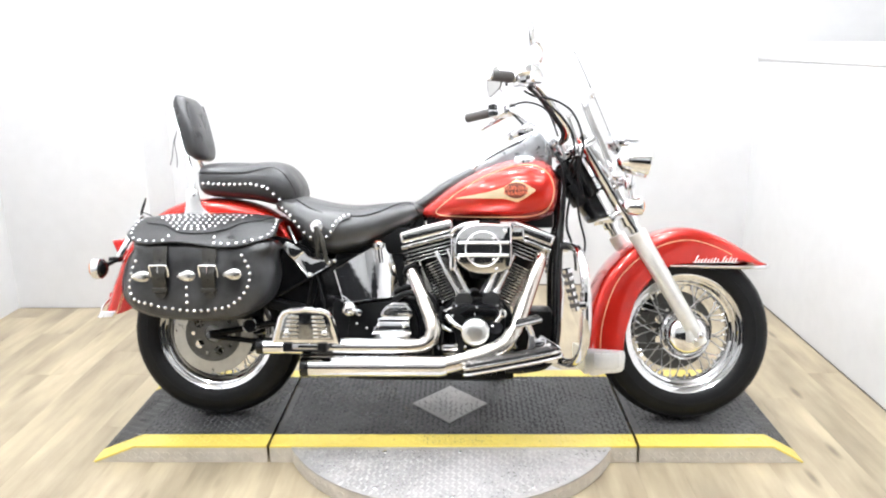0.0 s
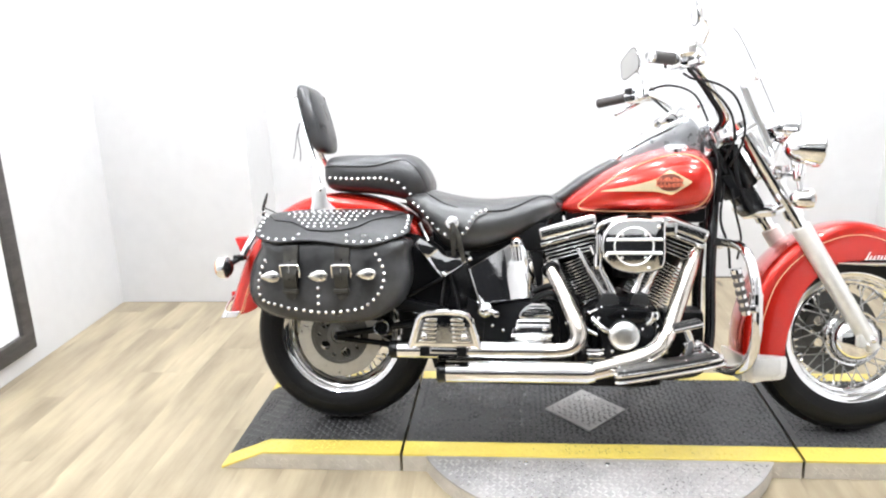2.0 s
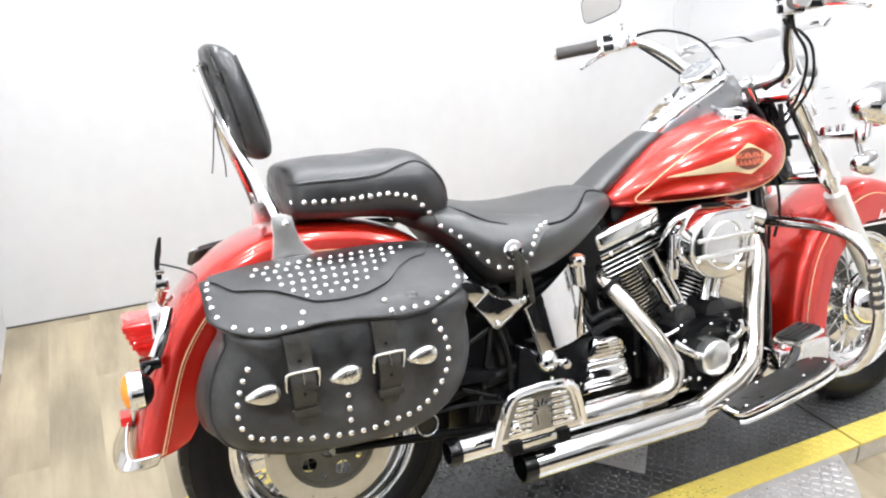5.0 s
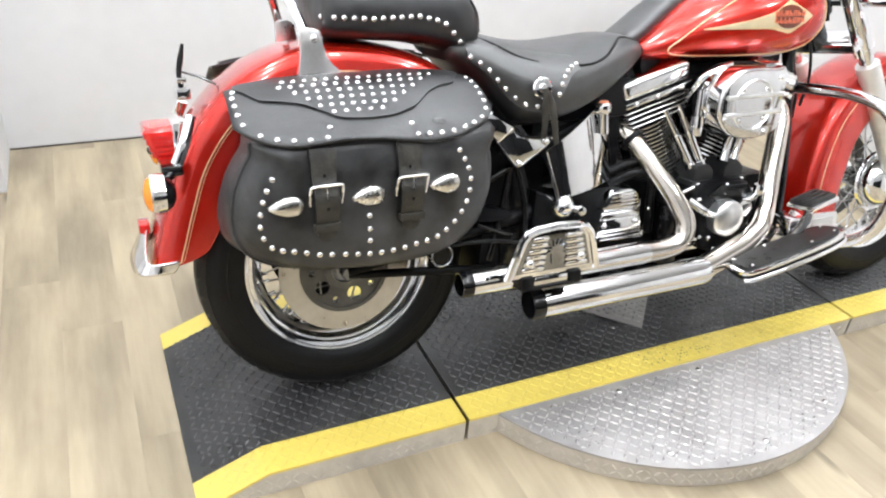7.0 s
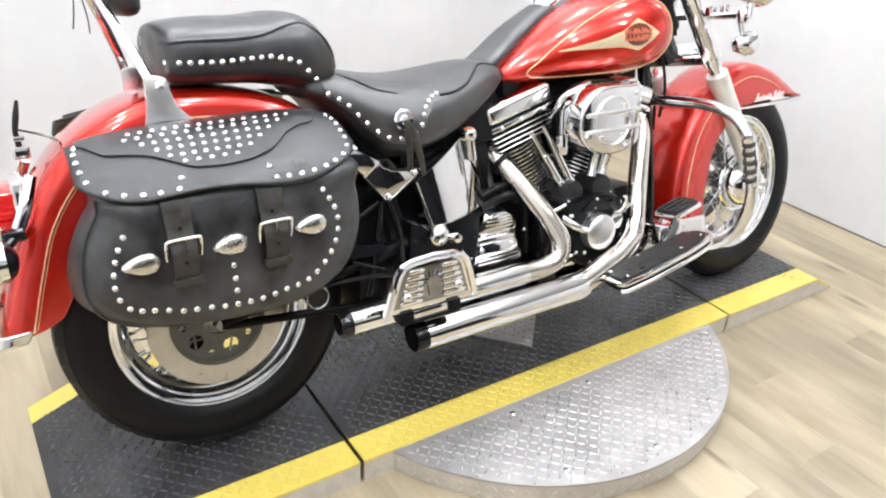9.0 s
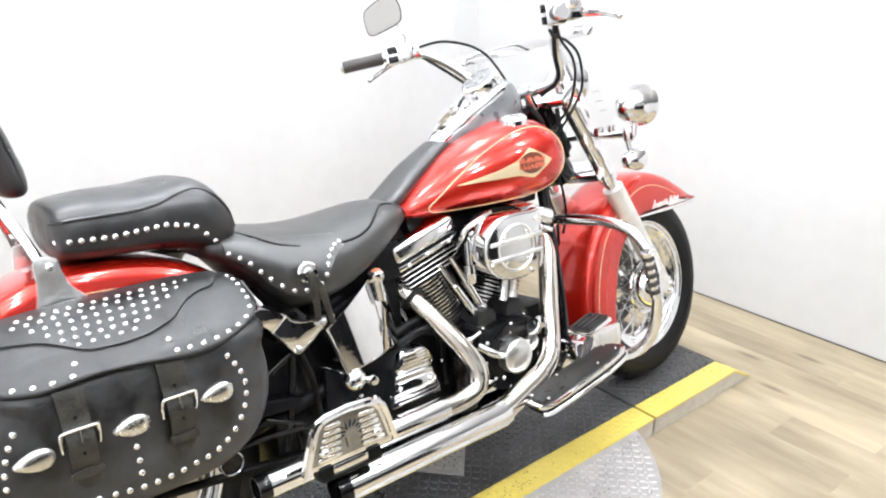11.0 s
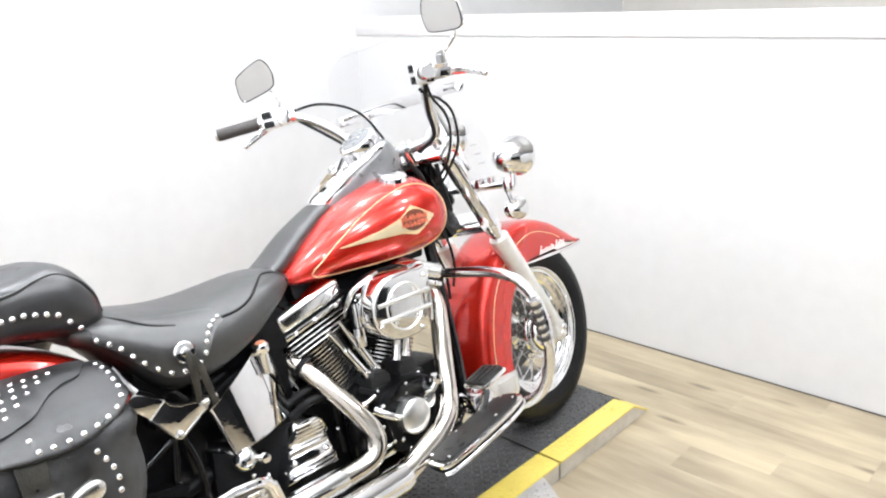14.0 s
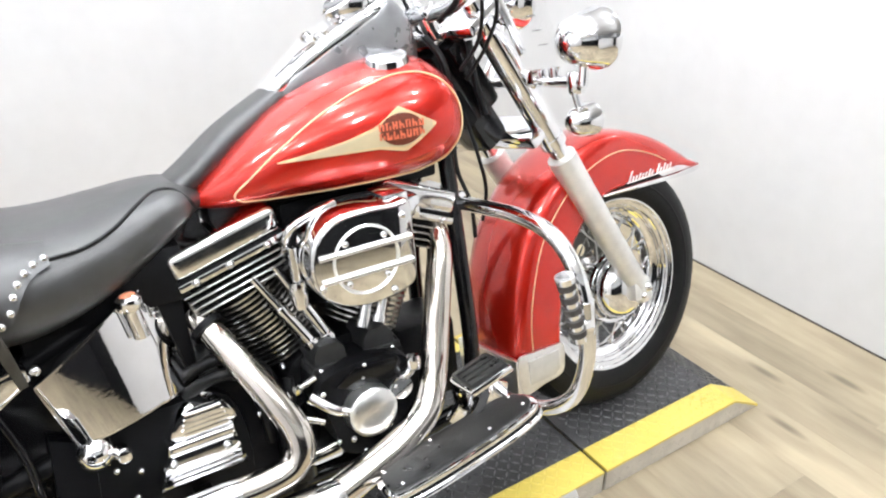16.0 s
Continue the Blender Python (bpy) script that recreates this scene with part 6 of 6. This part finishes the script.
for s in (-1, 1):
    p = Vector((1.262, s * 0.108, 1.0))
    part("upper_tube", shaft(p, p + d * 0.43, 0.0205, 20), CHROME, fork)
    part("tube_cover", merge(shaft(p + d * 0.07, p + d * 0.34, 0.0265, 22), shaft(p + d * 0.33, p + d * 0.35, 0.0285, 22)), CHROME, fork, "chrome fork cover")
    part("lower_leg", merge(shaft(p + d * 0.385, p + d * 0.42, 0.0318, 22), shaft(p + d * 0.41, p + d * 0.80, 0.0313, 22, 0.0270), shaft(p + d * 0.79, p + d * 0.835, 0.0225, 18), box((1.63, s * 0.108 - 0.022, 0.285), (1.69, s * 0.108 + 0.022, 0.335), 0.010)), CASTALU, fork, "cast satin aluminium lower leg")
    stud((1.672, s * 0.131, 0.312), fork, (0, s, 0), "axle_nut", stud_mesh(0.013, 0.012))
    stud((1.655, s * 0.131, 0.295), fork, (0, s, 0), "pinch_bolt", stud_mesh(0.007, 0.008))
part("axle", shaft((AX_F, -0.125, AZ), (AX_F, 0.125, AZ), 0.011), CHROME, fork)
part("caliper", box((1.50, 0.075, 0.38), (1.60, 0.12, 0.47), 0.012), MATT, fork, "black front brake caliper")
rk = Matrix.Translation((1.262, 0, 1.0)) @ Matrix.Rotation(math.atan2(0.385, 0.655) * -1, 4, "Y")
part("top_clamp", moved(merge(box((-0.06, -0.14, -0.045), (0.035, 0.14, -0.020), 0.010), box((-0.085, -0.05, -0.045), (0.0, 0.05, -0.015), 0.010)), rk), CHROME, fork, "chrome top clamp")
part("bottom_clamp", moved(box((-0.06, -0.125, -0.315), (0.02, 0.125, -0.285), 0.010), rk), CHROME, fork)
part("steering_neck", moved(box((-0.10, -0.045, -0.29), (-0.03, 0.045, -0.045), 0.02), rk), BLACK, fork)
part("neck_cover", moved(box((-0.072, -0.072, -0.205), (-0.024, 0.072, -0.048), 0.014), rk), BLACK, fork, "gloss black neck cover")
part("wiring_box", moved(merge(box((-0.112, -0.045, -0.215), (-0.075, 0.045, -0.13), 0.01), box((-0.118, -0.04, -0.12), (-0.07, 0.04, -0.06), 0.01)), rk), MATT, fork)
for pts in (((1.19, -0.05, 0.95), (1.205, -0.075, 0.90), (1.212, -0.075, 0.82), (1.21, -0.07, 0.75)), ((1.26, -0.092, 0.93), (1.255, -0.10, 0.86), (1.27, -0.098, 0.79))):
    part("loom", tube(pts, 0.007, 8), RUBBER, fork, "black wiring loom")

bars = steered("handlebar", "wide chrome handlebar with black grips")
for s in (-1, 1):
    if s > 0:
        bend = [(1.200, 0, 0.985), (1.203, 0.05, 0.986), (1.194, 0.095, 1.008), (1.150, 0.150, 1.088), (1.103, 0.210, 1.145), (1.062, 0.262, 1.160), (1.0, 0.335, 1.162), (0.945, 0.398, 1.158)]
        g0, g1, c = Vector((1.018, 0.314, 1.161)), Vector((0.938, 0.406, 1.156)), Vector((1.042, 0.287, 1.162))
    else:
        bend = [(1.200, 0, 0.985), (1.205, -0.07, 0.988), (1.206, -0.13, 0.996), (1.197, -0.168, 1.020), (1.144, -0.203, 1.078), (1.09, -0.248, 1.128), (1.05, -0.283, 1.142), (0.98, -0.337, 1.142), (0.893, -0.413, 1.130)]
        g0, g1, c = Vector((0.972, -0.344, 1.141)), Vector((0.892, -0.414, 1.130)), Vector((1.002, -0.318, 1.145))
    part("bar", tube(bend, 0.0150, 14), CHROME, bars)
    dv = (g1 - g0)
    grip = part("grip", tube([g0, g0 + dv * 0.5, g0 + dv], [0.0178, 0.0172, 0.0178], 18, 3), GRIP, bars, "black rubber grip")
    part("grip_end", shaft(g0 + dv * 0.99, g0 + dv * 1.05, 0.0185, 18, 0.015), CHROME, bars)
    hm = along(c, dv)
    g = 1.12 if s < 0 else 1.05
    part("switch_housing", merge(moved(box((-0.020 * g, -0.034, -0.024 * g), (0.022 * g, 0.030, 0.028 * g), 0.009), hm), moved(box((-0.03 * g, -0.055, -0.022 * g), (0.018 * g, -0.02, 0.026 * g), 0.010), hm)), CHROME, bars, "chrome switch housing")
    if s < 0:
        part("reservoir", lathe([(0, -0.004), (0.024, -0.003), (0.028, 0.002), (0.028, 0.008), (0.030, 0.010), (0.029, 0.030), (0.022, 0.038), (0, 0.040)], 28, Matrix.Translation(c + Vector((0.028, -0.020, 0.040))) @ pose(0, 0, 0, -90)), CHROME, bars, "chrome brake fluid reservoir")
    part("clamp_ring", lathe([(0.016, -0.008), (0.023, -0.007), (0.024, 0.007), (0.016, 0.008)], 18, hm @ pose(0, -0.066, 0), True), CHROME, bars)
    for k in range(2):
        part("switch", moved(box((-0.008, -0.014, -0.009), (0.008, 0.014, 0.009), 0.002), Matrix.Translation((c.x - 0.025, c.y - s * 0.016 - 0.004 * (s < 0), c.z + 0.014 - 0.027 * k)) @ hm.to_3x3().to_4x4()), BLACK, bars, "black switch button")
    fwd = Vector((0.75, s * 0.66, 0))
    part("lever_perch", merge(moved(box((-0.03, -0.03, -0.022), (0.03, 0.03, 0.026), 0.010), Matrix.Translation(c + fwd * 0.035 - dv * 0.18) @ hm.to_3x3().to_4x4())), CHROME, bars, "chrome lever perch" if s > 0 else "chrome brake reservoir")
    lp = c + fwd * 0.05
    tip = Vector((0.993, 0.364, 1.109)) if s > 0 else Vector((1.014, -0.479, 1.104))
    mid = lp + (tip - lp) * 0.5 + fwd * 0.012
    part("lever", tube([lp - dv * 0.12, lp + (tip - lp) * 0.2 + fwd * 0.008, mid, tip], [0.013, 0.014, 0.009, 0.0075], 10, 5, flat=0.6), CHROME, bars, "chrome hand lever")
    part("lever_ball", lathe([(0, -0.009), (0.006, -0.006), (0.009, 0), (0.006, 0.006), (0, 0.009)], 12, Matrix.Translation(tip)), CHROME, bars)
part("riser", merge(*[shaft((1.220, s * 0.045, 0.945), (1.203, s * 0.045, 0.985), 0.018, 16) for s in (-1, 1)], box((1.180, -0.068, 0.978), (1.227, 0.068, 1.005), 0.012)), CHROME, bars, "chrome risers and clamp")
for k in range(4):
    stud((1.188 + 0.03 * (k % 2), -0.05 + 0.1 * (k // 2), 1.005), bars, (0, 0, 1), "clamp_bolt", stud_mesh(0.006, 0.006))
for pts in (((1.07, 0.25, 1.17), (1.13, 0.17, 1.175), (1.19, 0.09, 1.13), (1.215, 0.04, 1.04), (1.235, 0.02, 0.95)), ((1.03, -0.275, 1.115), (1.065, -0.262, 1.102), (1.145, -0.239, 1.092), (1.205, -0.228, 1.053), (1.244, -0.197, 0.976), (1.251, -0.148, 0.916), (1.235, -0.10, 0.86)), ((1.04, -0.29, 1.12), (1.09, -0.262, 1.09), (1.15, -0.245, 1.05), (1.20, -0.21, 1.0), (1.225, -0.16, 0.93), (1.215, -0.11, 0.88))):
    part("cable", tube(pts, 0.0038, 8), RUBBER, bars, "black control cable")
part("bar_wire", tube([(1.085, 0.225, 1.145), (1.128, 0.155, 1.075), (1.165, 0.10, 1.01), (1.19, 0.06, 0.96)], 0.0045, 8), RUBBER, bars)
part("bar_wire", tube([(1.03, -0.298, 1.132), (1.075, -0.255, 1.108), (1.13, -0.208, 1.062), (1.182, -0.168, 1.004), (1.19, -0.10, 0.972)], 0.006, 8), RUBBER, bars, "black wiring sleeve")

for s in (-1, 1):
    mir = steered("mirror", "rounded rectangular mirror on a thin chrome stem")
    c, face = (Vector((1.032, 0.298, 1.277)), (-0.969, -0.257, -0.10)) if s > 0 else (Vector((1.026, -0.388, 1.262)), (-0.957, 0.225, -0.06))
    mm = along(c, [-v for v in face])
    mo = rounded([(s * x, z) for x, z in ((-0.064, 0.015), (-0.066, -0.026), (-0.054, -0.043), (-0.02, -0.041), (0.044, -0.028), (0.060, -0.010), (0.061, 0.022), (0.046, 0.050), (0.022, 0.055), (-0.046, 0.033))], 4)
    part("shell", loft([[(x * k, y, z * k) for x, z in mo] for y, k in ((-0.002, 1.0), (0.004, 1.01), (0.012, 0.90), (0.018, 0.55), (0.020, 0.1))]), CHROME, mir).matrix_basis = mm
    part("rim", tube([(x, -0.002, z) for x, z in mo] + [(mo[0][0], -0.002, mo[0][1])], 0.0016, 6, 1), MATT, mir, "thin dark rim").matrix_basis = mm
    part("glass", slab([(x * 0.985, z * 0.985) for x, z in mo], -0.0028, 0.002), MIRROR, mir, "mirror glass").matrix_basis = mm
    if s > 0:
        stem = [(1.055, 0.270, 1.178), (1.064, 0.262, 1.200), (1.062, 0.262, 1.225), (1.05, 0.278, 1.250)]
    else:
        stem = [(1.035, -0.318, 1.165), (1.062, -0.345, 1.185), (1.066, -0.385, 1.215), (1.042, -0.40, 1.242)]
    part("stem", tube(stem, 0.0046, 8), CHROME, mir)

head = steered("headlight", "round chrome headlight on the fork")
part("shell", lathe([(0, -0.075), (0.03, -0.070), (0.058, -0.045), (0.073, 0.0), (0.078, 0.03), (0.082, 0.036), (0.082, 0.048), (0.072, 0.05)], 48, along((1.446, 0, 1.0), (1, 0, -0.05)) @ Matrix.Scale(0.78, 4)), CHROME, head)
part("lens", lathe([(0.074, 0.046), (0.06, 0.056), (0.03, 0.062), (0, 0.064)], 48, along((1.446, 0, 1.0), (1, 0, -0.05)) @ Matrix.Scale(0.78, 4)), LENS, head, "clear glass lens")
part("mount", tube([(1.38, 0, 0.84), (1.405, 0, 0.88), (1.436, 0, 0.945)], [0.018, 0.016, 0.018], 12, 4), CHROME, head)
for s in (-1, 1):
    lamp = steered("passing_lamp", "round chrome passing lamp on the light bar")
    at = along((1.402, s * 0.252, 0.900), (1, 0, -0.04))
    part("shell", lathe([(0, -0.060), (0.02, -0.057), (0.038, -0.042), (0.050, -0.012), (0.054, 0.02), (0.058, 0.026), (0.058, 0.036), (0.05, 0.038)], 40, at), CHROME, lamp)
    part("lens", lathe([(0.052, 0.034), (0.04, 0.042), (0.02, 0.047), (0, 0.048)], 40, at), LENS, lamp, "clear glass lens")
    part("stem", shaft((1.395, s * 0.250, 0.858), (1.39, s * 0.245, 0.818), 0.010, 14), CHROME, lamp)
    sig = steered("front_turn_signal", "small chrome bullet turn signal")
    at = along((1.405, s * 0.220, 0.750), (1, 0, 0))
    part("shell", lathe([(0, -0.035), (0.014, -0.032), (0.026, -0.018), (0.031, 0.004), (0.034, 0.018), (0.034, 0.026), (0.028, 0.028)], 32, at), CHROME, sig)
    part("lens", lathe([(0.03, 0.024), (0.022, 0.034), (0.01, 0.038), (0, 0.039)], 32, at), AMBER, sig, "amber lens")
    part("stem", shaft((1.402, s * 0.220, 0.778), (1.395, s * 0.215, 0.825), 0.008, 12), CHROME, sig)
lb = steered("light_bar", "chrome light bar across the fork")
part("bar", tube([(1.392, -0.25, 0.823), (1.395, -0.15, 0.83), (1.385, -0.07, 0.835), (1.38, 0, 0.836), (1.385, 0.07, 0.835), (1.395, 0.15, 0.83), (1.392, 0.25, 0.823)], 0.011, 12), CHROME, lb)
for s in (-1, 1):
    part("bracket", box((1.36, s * 0.108 - 0.02, 0.80), (1.405, s * 0.108 + 0.02, 0.85), 0.008), CHROME, lb)
    part("lamp_mount", lathe([(0, -0.022), (0.014, -0.021), (0.017, -0.014), (0.017, 0.014), (0.014, 0.021), (0, 0.022)], 18, along((1.394, s * 0.226, 0.824), (0, 0, 1))), CHROME, lb)
    part("bar_knob", lathe([(0, -0.016), (0.011, -0.015), (0.013, -0.008), (0.013, 0.010), (0, 0.012)], 16, along((1.40, s * 0.170, 0.846), (0, 0, 1))), CHROME, lb)

ws = steered("windshield", "clear windshield on chrome brackets")
WX = lambda z: 1.385 - 0.42 * (z - 0.86)
rows = []
for z, w in ((0.845, 0.15), (0.87, 0.19), (0.93, 0.222), (1.0, 0.232), (1.08, 0.235), (1.14, 0.233), (1.20, 0.225), (1.25, 0.205), (1.28, 0.17), (1.295, 0.12)):
    front = [(WX(z) + 0.035 * (1 - (y / 0.22) ** 2), y, z) for y in np.linspace(-w, w, 19)]
    back = [(x - 0.0022, y, z) for x, y, z in front[::-1]]
    rows.append(front + back)
pane = part("pane", loft(rows), SHIELD, ws, "clear acrylic pane", sharp=60)
pane.visible_shadow = False
bp_ = smooth_path([(1.258, -0.240, 1.118), (1.278, -0.16, 1.122), (1.29, -0.06, 1.122), (1.29, 0.06, 1.122), (1.278, 0.16, 1.122), (1.258, 0.240, 1.118)], 6)
part("brace", loft([[(p.x - 0.002, p.y, p.z - 0.015), (p.x - 0.004, p.y, p.z), (p.x - 0.002, p.y, p.z + 0.015), (p.x + 0.002, p.y, p.z + 0.015), (p.x + 0.002, p.y, p.z - 0.015)] for p in bp_]), CHROME, ws, "flat chrome brace")
for s in (-1, 1):
    part("brace_end", lathe([(0, -0.010), (0.014, -0.008), (0.016, 0.0), (0.014, 0.008), (0, 0.010)], 18, along((1.262, s * 0.232, 1.119), (1, s * -0.3, 0))), CHROME, ws)
for s in (-1, 1):
    part("stay", tube([(1.272, s * 0.115, 1.12), (1.30, s * 0.12, 1.04), (1.335, s * 0.125, 0.96), (1.36, s * 0.13, 0.89)], 0.011, 8, flat=0.22), CHROME, ws)
for k in range(3):
    part("vent_slot", box((1.392 - 0.012 * k, -0.165, 0.90 + 0.028 * k), (1.395 - 0.012 * k, -0.142, 0.9025 + 0.028 * k), 0.0008), GREYPLATE, ws)
for s in (-1, 1):
    part("lower_bracket", box((1.355, s * 0.13 - 0.022, 0.83), (1.40, s * 0.13 + 0.022, 0.858), 0.004), CHROME, ws)


# Tail.
tail = cluster("tail_light", (0, 0, 0), None, "red tail light with a chrome base")
part("lens", loft([[(x0, -w, z), (x0 + 0.006, -w - 0.003, z), (-0.335, -w - 0.003, z), (-0.335, w + 0.003, z), (x0 + 0.006, w + 0.003, z), (x0, w, z)] for x0, w, z in ((-0.376, 0.036, 0.572), (-0.382, 0.042, 0.578), (-0.391, 0.049, 0.600), (-0.401, 0.053, 0.628), (-0.406, 0.054, 0.643), (-0.402, 0.050, 0.648), (-0.388, 0.042, 0.650))]), REDLENS, tail, "tapered red lens")
for s in (-1, 1):
    for k in range(6):
        z = 0.588 + 0.0095 * k
        part("lens_facet", loft([[(-0.383 - 0.0022 * k, s * (0.0505 + 0.0009 * k), z + dz), (-0.345, s * (0.0505 + 0.0009 * k), z + dz), (-0.345, s * (0.0545 + 0.0009 * k), z + dz), (-0.383 - 0.0022 * k, s * (0.0545 + 0.0009 * k), z + dz)] for dz in (0.0, 0.005)]), REDLENS, tail)
part("base", box((-0.353, -0.06, 0.57), (-0.323, 0.06, 0.66), 0.006), CHROME, tail)
for k in range(4):
    part("lens_rib", box((-0.393 - 0.0042 * k, -0.042, 0.590 + 0.0125 * k), (-0.385 - 0.0042 * k, 0.042, 0.5945 + 0.0125 * k), 0.002), REDLENS, tail)
for s in (-1, 1):
    sig = cluster("rear_turn_signal", (0, 0, 0), None, "chrome bullet turn signal with an amber lens")
    at = along((-0.392 + 0.032 * (s > 0), s * 0.182, 0.556), (-1, 0, 0)) @ Matrix.Scale(0.74, 4, (0, 1, 0))
    part("shell", lathe([(0.030, -0.012), (0.036, -0.010), (0.038, 0.010), (0.036, 0.024), (0.03, 0.024)], 32, at, True), CHROME, sig)
    part("cup", lathe([(0, -0.036), (0.014, -0.034), (0.027, -0.024), (0.034, -0.010), (0.0, -0.008)], 32, at), BLACK, sig, "black rear cup")
    part("lens", lathe([(0.034, 0.022), (0.028, 0.034), (0.014, 0.041), (0, 0.043)], 32, at), AMBER, sig, "amber lens")
    part("stem", merge(shaft((-0.39, s * 0.155, 0.562), (-0.355, s * 0.115, 0.585), 0.009, 12), box((-0.385, s * 0.118 - 0.018, 0.572), (-0.345, s * 0.118 + 0.018, 0.592), 0.006)), BLACK, sig)
    part("strap", tube([(-0.355, s * 0.114, 0.59), (-0.335, s * 0.108, 0.63), (-0.315, s * 0.085, 0.675)], 0.011, 8, flat=0.35), CHROME, sig, "curved chrome strap")
plate = cluster("plate_bracket", (0, 0, 0), None, "thin black plate bracket on the mudguard")
part("blade", tube([(-0.318, 0.0, 0.695), (-0.322, 0.004, 0.74), (-0.315, 0.010, 0.772), (-0.308, 0.014, 0.80)], [0.006, 0.005, 0.006, 0.003], 8, 4, flat=0.5), BLACK, plate)
part("stay", tube([(-0.318, 0.004, 0.748), (-0.28, -0.01, 0.735), (-0.255, -0.02, 0.722)], 0.0022, 8), BLACK, plate)
part("clip", merge(box((-0.335, -0.02, 0.695), (-0.305, 0.02, 0.72), 0.005), box((-0.33, -0.012, 0.728), (-0.31, 0.012, 0.738), 0.003)), CHROME, plate)


# ---- floor planks ----
PW, PL = 0.15, 1.22
PLANKS = {}


def plank_mesh(length):
    """A plank of the given length, cut once and shared by all that are as long."""
    key = round(length, 2)
    if key not in PLANKS:
        me = finish(box((0.0001, 0.0001, -0.005), (PW - 0.0001, key - 0.0001, 0.0), 0.0002, 1))
        me.materials.append(PLANK)
        PLANKS[key] = me
    return PLANKS[key]


rng = random.Random(7)
x = X1 - 27 * PW
while x < X1 - 0.01:
    stop = round((YB if x > XJ - 0.05 else YJ) - 0.01, 2)
    y = round(Y0 + 1.42 - rng.choice([0.0, 0.24, 0.48, 0.72, 0.96]), 2)
    while y < stop - 0.02:
        size = min(PL, stop - y)
        ob = new("plank", plank_mesh(size))
        ob.parent, ob.location = floor, (x, y, 0)
        y = round(y + PL, 2)
    x += PW
part("far_planks", box((X0, Y0, -0.005), (X1, Y0 + 1.44, -0.0008)), PLANK, floor, kind="stuff")
part("edge_planks", box((X0 - 0.02, Y0 + 1.44, -0.005), (X1 - 27 * PW, YJ, -0.0001)), PLANK, floor, kind="stuff")
